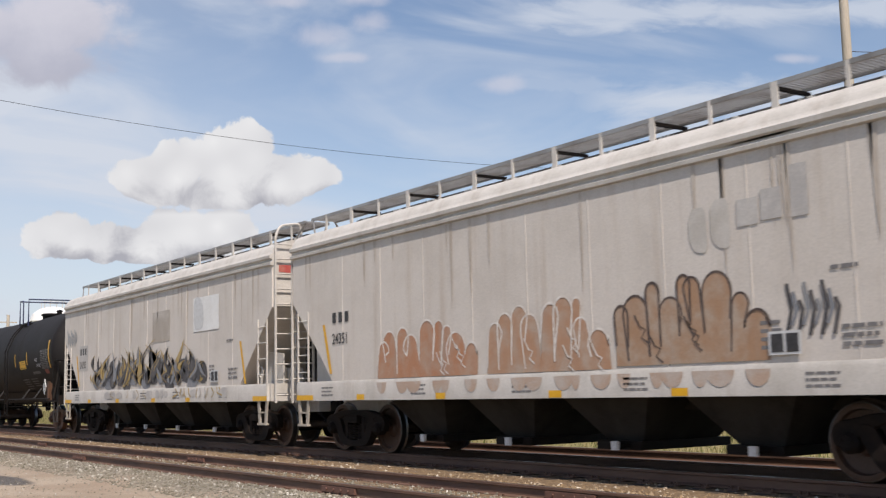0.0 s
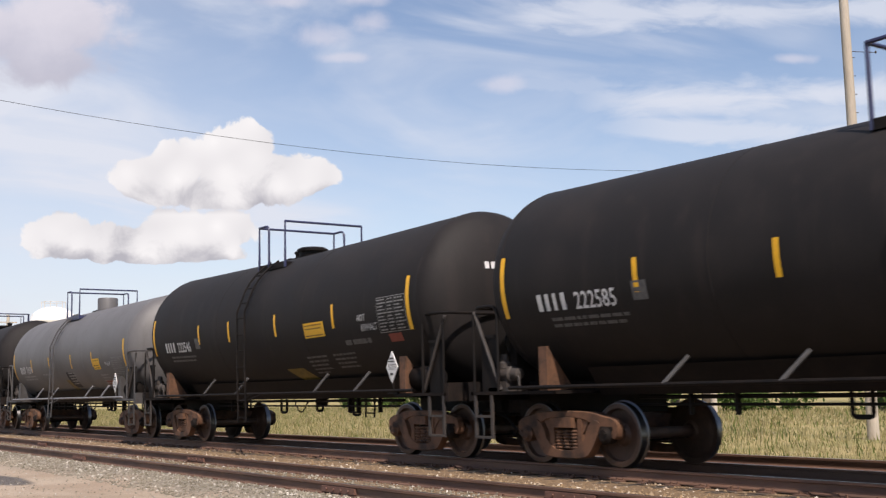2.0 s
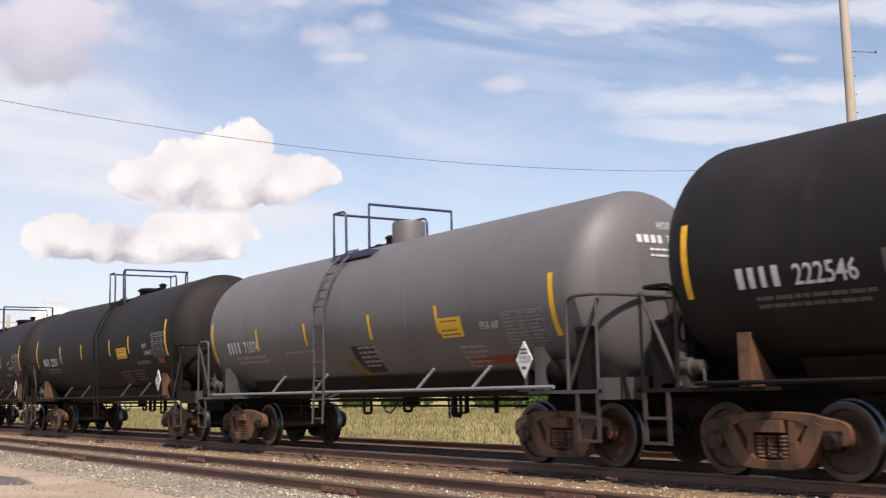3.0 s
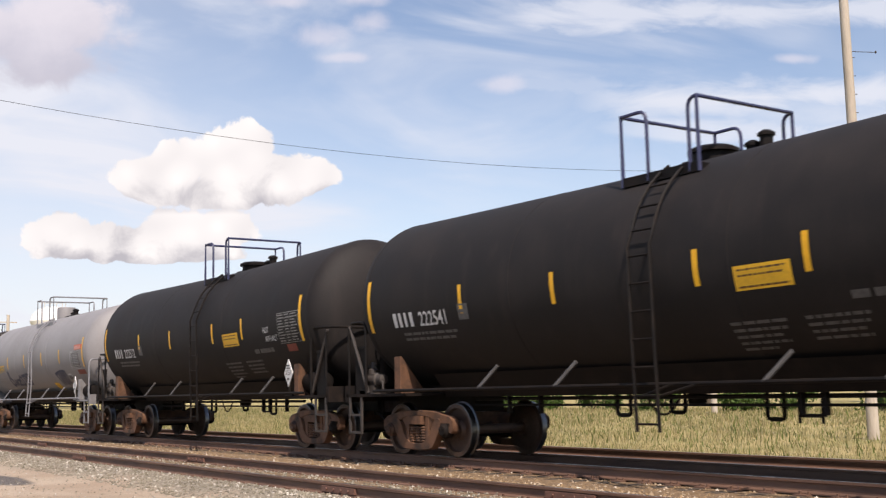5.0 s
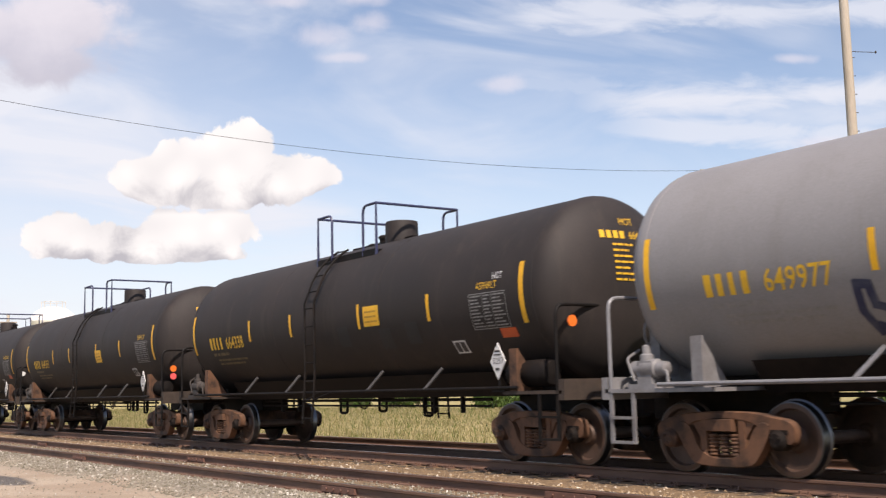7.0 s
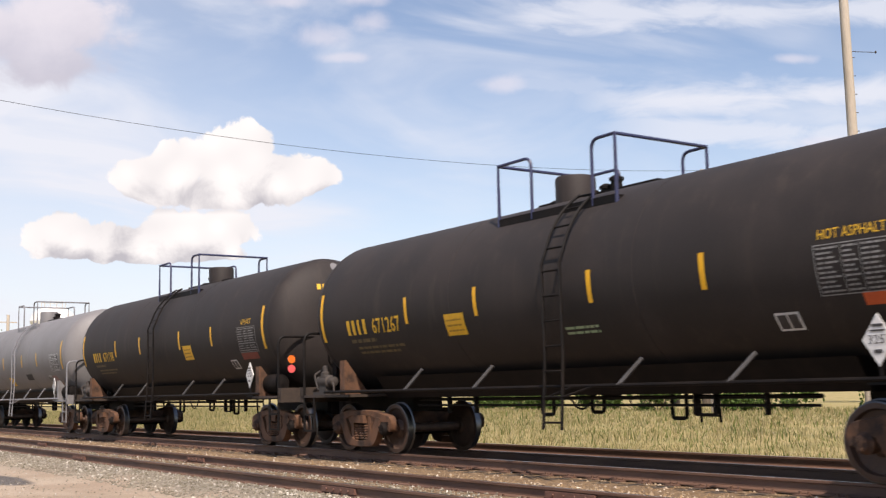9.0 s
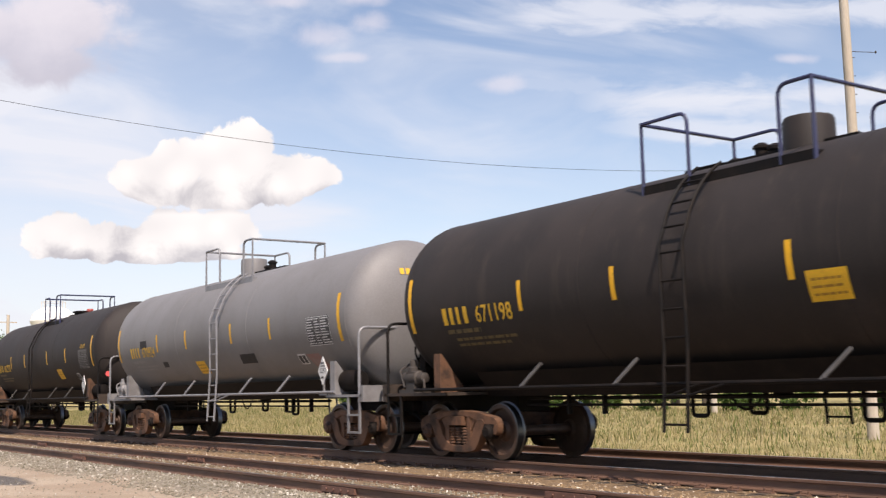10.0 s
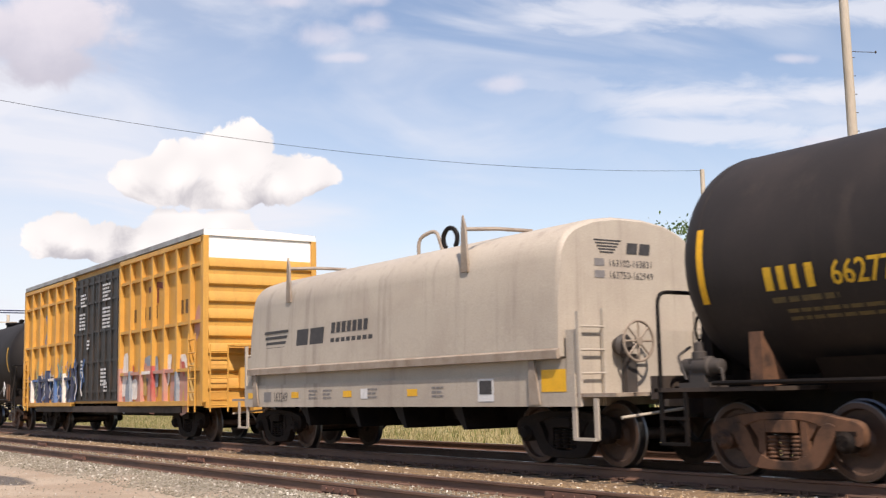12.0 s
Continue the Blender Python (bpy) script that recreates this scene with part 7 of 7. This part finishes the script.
grass("dry_grass", 170000, (-140, 0), (4.6, 42), 0.06, 0.27, M["grass_dry"], "dry yellow grass beyond the tracks", 1, 0.012)
grass("green_grass", 26000, (-140, 0), (4.2, 40), 0.08, 0.32, M["grass_green"], "green weeds among dry grass beyond the tracks", 2, 0.018)


def crown_mesh(name, centre, spread, clumps, leaves, leaf, seed, mat):
    """Leaves gathered in uneven clumps."""
    rng = np.random.default_rng(seed)
    c = rng.normal(0, 1, (clumps, 3))
    c /= np.linalg.norm(c, axis=1)[:, None]
    c *= rng.random(clumps)[:, None] ** 0.4
    c = c * np.array(spread) + np.array(centre)
    size = min(spread) * rng.uniform(0.22, 0.5, clumps)
    k = rng.integers(0, clumps, leaves)
    p = c[k] + rng.normal(0, 0.5, (leaves, 3)) * size[k][:, None]
    d1, d2 = rng.normal(0, 1, (leaves, 3)), rng.normal(0, 1, (leaves, 3))
    d1 /= np.linalg.norm(d1, axis=1)[:, None]
    d2 = np.cross(d1, d2)
    d2 /= np.linalg.norm(d2, axis=1)[:, None]
    s = leaf * rng.uniform(0.6, 1.3, leaves)[:, None]
    quad = np.stack([p - d1 * s, p + d2 * s * 0.5, p + d1 * s, p - d2 * s * 0.5], 1)
    me = bpy.data.meshes.new(name)
    me.from_pydata(quad.reshape(-1, 3).tolist(), [], np.arange(4 * leaves).reshape(-1, 4).tolist())
    me.materials.append(mat)
    return me


def tree(x, y, height, width, seed, leaves=5000, leaf=0.16, label="broad green leafy tree"):
    root = thing("tree", label, "tree", "trees beyond the tracks")
    root.location = (x, y, -0.4)
    rnd = random.Random(seed)
    bm = bmesh.new()
    top = height * 0.72
    pts = [(rnd.uniform(-0.2, 0.2) * k / 4, rnd.uniform(-0.2, 0.2) * k / 4, top * k / 5) for k in range(6)]
    loops = []
    for k, p in enumerate(pts):
        r = height * 0.022 * (1 - 0.15 * k)
        loops.append([(p[0] + r * math.cos(a), p[1] + r * math.sin(a), p[2]) for a in [2 * math.pi * q / 8 for q in range(8)]])
    rings(bm, loops)
    part("trunk", bm, M["bark"], root)
    for k in range(7):
        b = Vector(pts[2 + k % 3])
        a = k * 2.4 + rnd.random()
        tip = b + Vector((math.cos(a) * width * 0.38, math.sin(a) * width * 0.38, height * rnd.uniform(0.12, 0.3)))
        bm = bmesh.new()
        tube(bm, [b, b.lerp(tip, 0.5) + Vector((0, 0, 0.2)), tip], height * 0.008, 6)
        part("limb", bm, M["bark"], root)
    part("crown", crown_mesh("crown", (0, 0, height * 0.64), (width * 0.42, width * 0.42, height * 0.32), 34, leaves, leaf, seed, M["leaf"]), None, root)
    return root


tree(-64.5, 55.0, 16.6, 7.0, 1, 1300, 0.17)
tree(-57.5, 51.0, 16.2, 6.0, 2, 1100, 0.17, "broad green leafy tree with a ragged top")
for k, (x, y, h, w) in enumerate(((-40, 58, 9, 9), (-30, 60, 10, 9), (-49, 62, 8, 9), (-74, 70, 9, 10), (-90, 80, 8, 10), (-22, 52, 8, 8))):
    tree(x, y, h, w, 10 + k, 4500, 0.22, "low spreading green tree behind the field")
for k, (x, y, h, w) in enumerate(((-182, 28.5, 11.8, 12), (-190, 33, 11, 12), (-176, 36, 11.5, 11), (-196, 24, 12.5, 13), (-205, 41, 11, 12), (-215, 20, 12, 14), (-186, 43, 10.0, 12), (-200, 53, 9.5, 12))):
    tree(x, y, h, w, 30 + k, 3800, 0.32, "distant dark green tree down the line")


def bush(x, y, w, h, seed):
    root = thing("bush", "green bush at the edge of the field", "bush", "bushes beyond the tracks")
    root.location = (x, y, -0.4)
    part("foliage", crown_mesh("foliage", (0, 0, h * 0.45), (w * 0.5, w * 0.4, h * 0.5), 16, 1600, 0.12, seed, M["leaf"]), None, root)
    bm = bmesh.new()
    for k in range(5):
        tube(bm, [(0, 0, 0), (math.cos(k * 1.3) * w * 0.3, math.sin(k * 1.3) * w * 0.3, h * 0.6)], 0.025, 5)
    part("stems", bm, M["bark"], root)


rnd = random.Random(9)
for k in range(26):
    x = -20 - k * 3.3
    bush(x + rnd.uniform(-1, 1), 40 + rnd.uniform(-3, 4) + max(0, -x - 50) * 0.1, rnd.uniform(2.5, 4.5), rnd.uniform(1.2, 2.6), 100 + k)


# ---- poles, wire and water tower ----
def pole(name, x, y, height, r, label, lean=0.0):
    root = thing(name, label, "utility pole", "")
    root.location = (x, y, -0.5)
    bm = bmesh.new()
    loops = [[(rr * math.cos(a) + lean * z, rr * math.sin(a), z) for a in [2 * math.pi * q / 14 for q in range(14)]] for z, rr in [(height * k / 8, r * (1.15 - 0.3 * k / 8)) for k in range(9)]]
    rings(bm, loops)
    part("shaft", bm, M["pole_wood"], root)
    return root


big_pole = pole("utility_pole", -17.56, 13.45, 15.5, 0.132, "tall bare pale wooden utility pole in the grass")
bm = bmesh.new()
tube(bm, [(0, 0.12, 10.4), (0.35, 0.75, 10.38)], 0.011, 6)
lathe(bm, [(10.35, 0.01), (10.365, 0.026), (10.40, 0.026), (10.42, 0.01)], "z", (0.35, 0.75, 0), 8)
part("arm", bm, M["frame_grime"], big_pole, "thin dark bracket arm")
for k in range(5):
    bm = bmesh.new()
    tube(bm, [(0.08, 0.08, 8.2 + 0.5 * k), (0.13, 0.13, 8.2 + 0.5 * k)], 0.012, 5)
    part("step_bolt", bm, M["frame_grime"], big_pole)
far_pole = pole("utility_pole", -39.53, 31.9, 12.85, 0.14, "grey wooden utility pole that carries the wire")
off_pole = pole("utility_pole", -43.2, -24.0, 15.6, 0.16, "wooden utility pole on the near side of the line")
mast = pole("utility_pole", -146.0, 22.0, 12.3, 0.22, "distant wooden pole down the line")
bm = bmesh.new()
box(bm, -0.06, 0.06, -1.1, 1.1, 11.3, 11.42)
part("crossarm", bm, M["pole_wood"], mast)
bm = bmesh.new()
wire_pts = []
for k in range(33):
    t = k / 32
    y = 31.9 + (-24.0 - 31.9) * t
    wire_pts.append((-39.53 - 3.67 * t, y, 12.3 + (15.0 - 12.3) * t - 2.05 * 4 * t * (1 - t)))
tube(bm, wire_pts, 0.010, 6)
wire = tagged(new("overhead_wire", to_mesh("overhead_wire", bm, M["frame_black"])), "thin dark overhead wire strung between poles", "wire")

tower = thing("water_tower", "white water tower dome far down the line", "water tower")
tower.location = (-578, 144.0, -0.5)
bm = bmesh.new()
lathe(bm, [(33, 1.5), (34.5, 6.0), (37, 9.8), (41, 11.3), (44.5, 10.2), (47, 7.0), (48.3, 3.0), (48.5, 0.3)], "z", (0, 0, 0), 28)
part("tank", bm, M["white_paint"], tower)
bm = bmesh.new()
lathe(bm, [(0, 4.5), (4, 2.4), (30, 2.2), (34, 3.5)], "z", (0, 0, 0), 18)
part("column", bm, M["white_paint"], tower)
bm = bmesh.new()
for k in range(12):
    a = 2 * math.pi * k / 12
    tube(bm, [(6 * math.cos(a), 6 * math.sin(a), 46.8), (6 * math.cos(a), 6 * math.sin(a), 51)], 0.14, 5)
tube(bm, [(6 * math.cos(2 * math.pi * k / 12), 6 * math.sin(2 * math.pi * k / 12), 50.6) for k in range(13)], 0.12, 5)
part("antenna_ring", bm, M["hopper_trim"], tower)

make_ties()


# ---- what moves ----
def motions():
    for car, s in TRAIN:
        walk(car, [(t, pose(s + V * t, 0, 0)) for t in (0, 3, 6, 9, 12)])
    spin = [(k / 30, math.degrees(V * k / 30 / WR)) for k in range(361)]
    for ob in list(scene.objects):
        if ob.name.startswith("wheelset") and ob.parent:
            x = ob.location.x
            walk(ob, [(t, pose(x, 0, WR, 0, a, 0)) for t, a in spin])


motions()
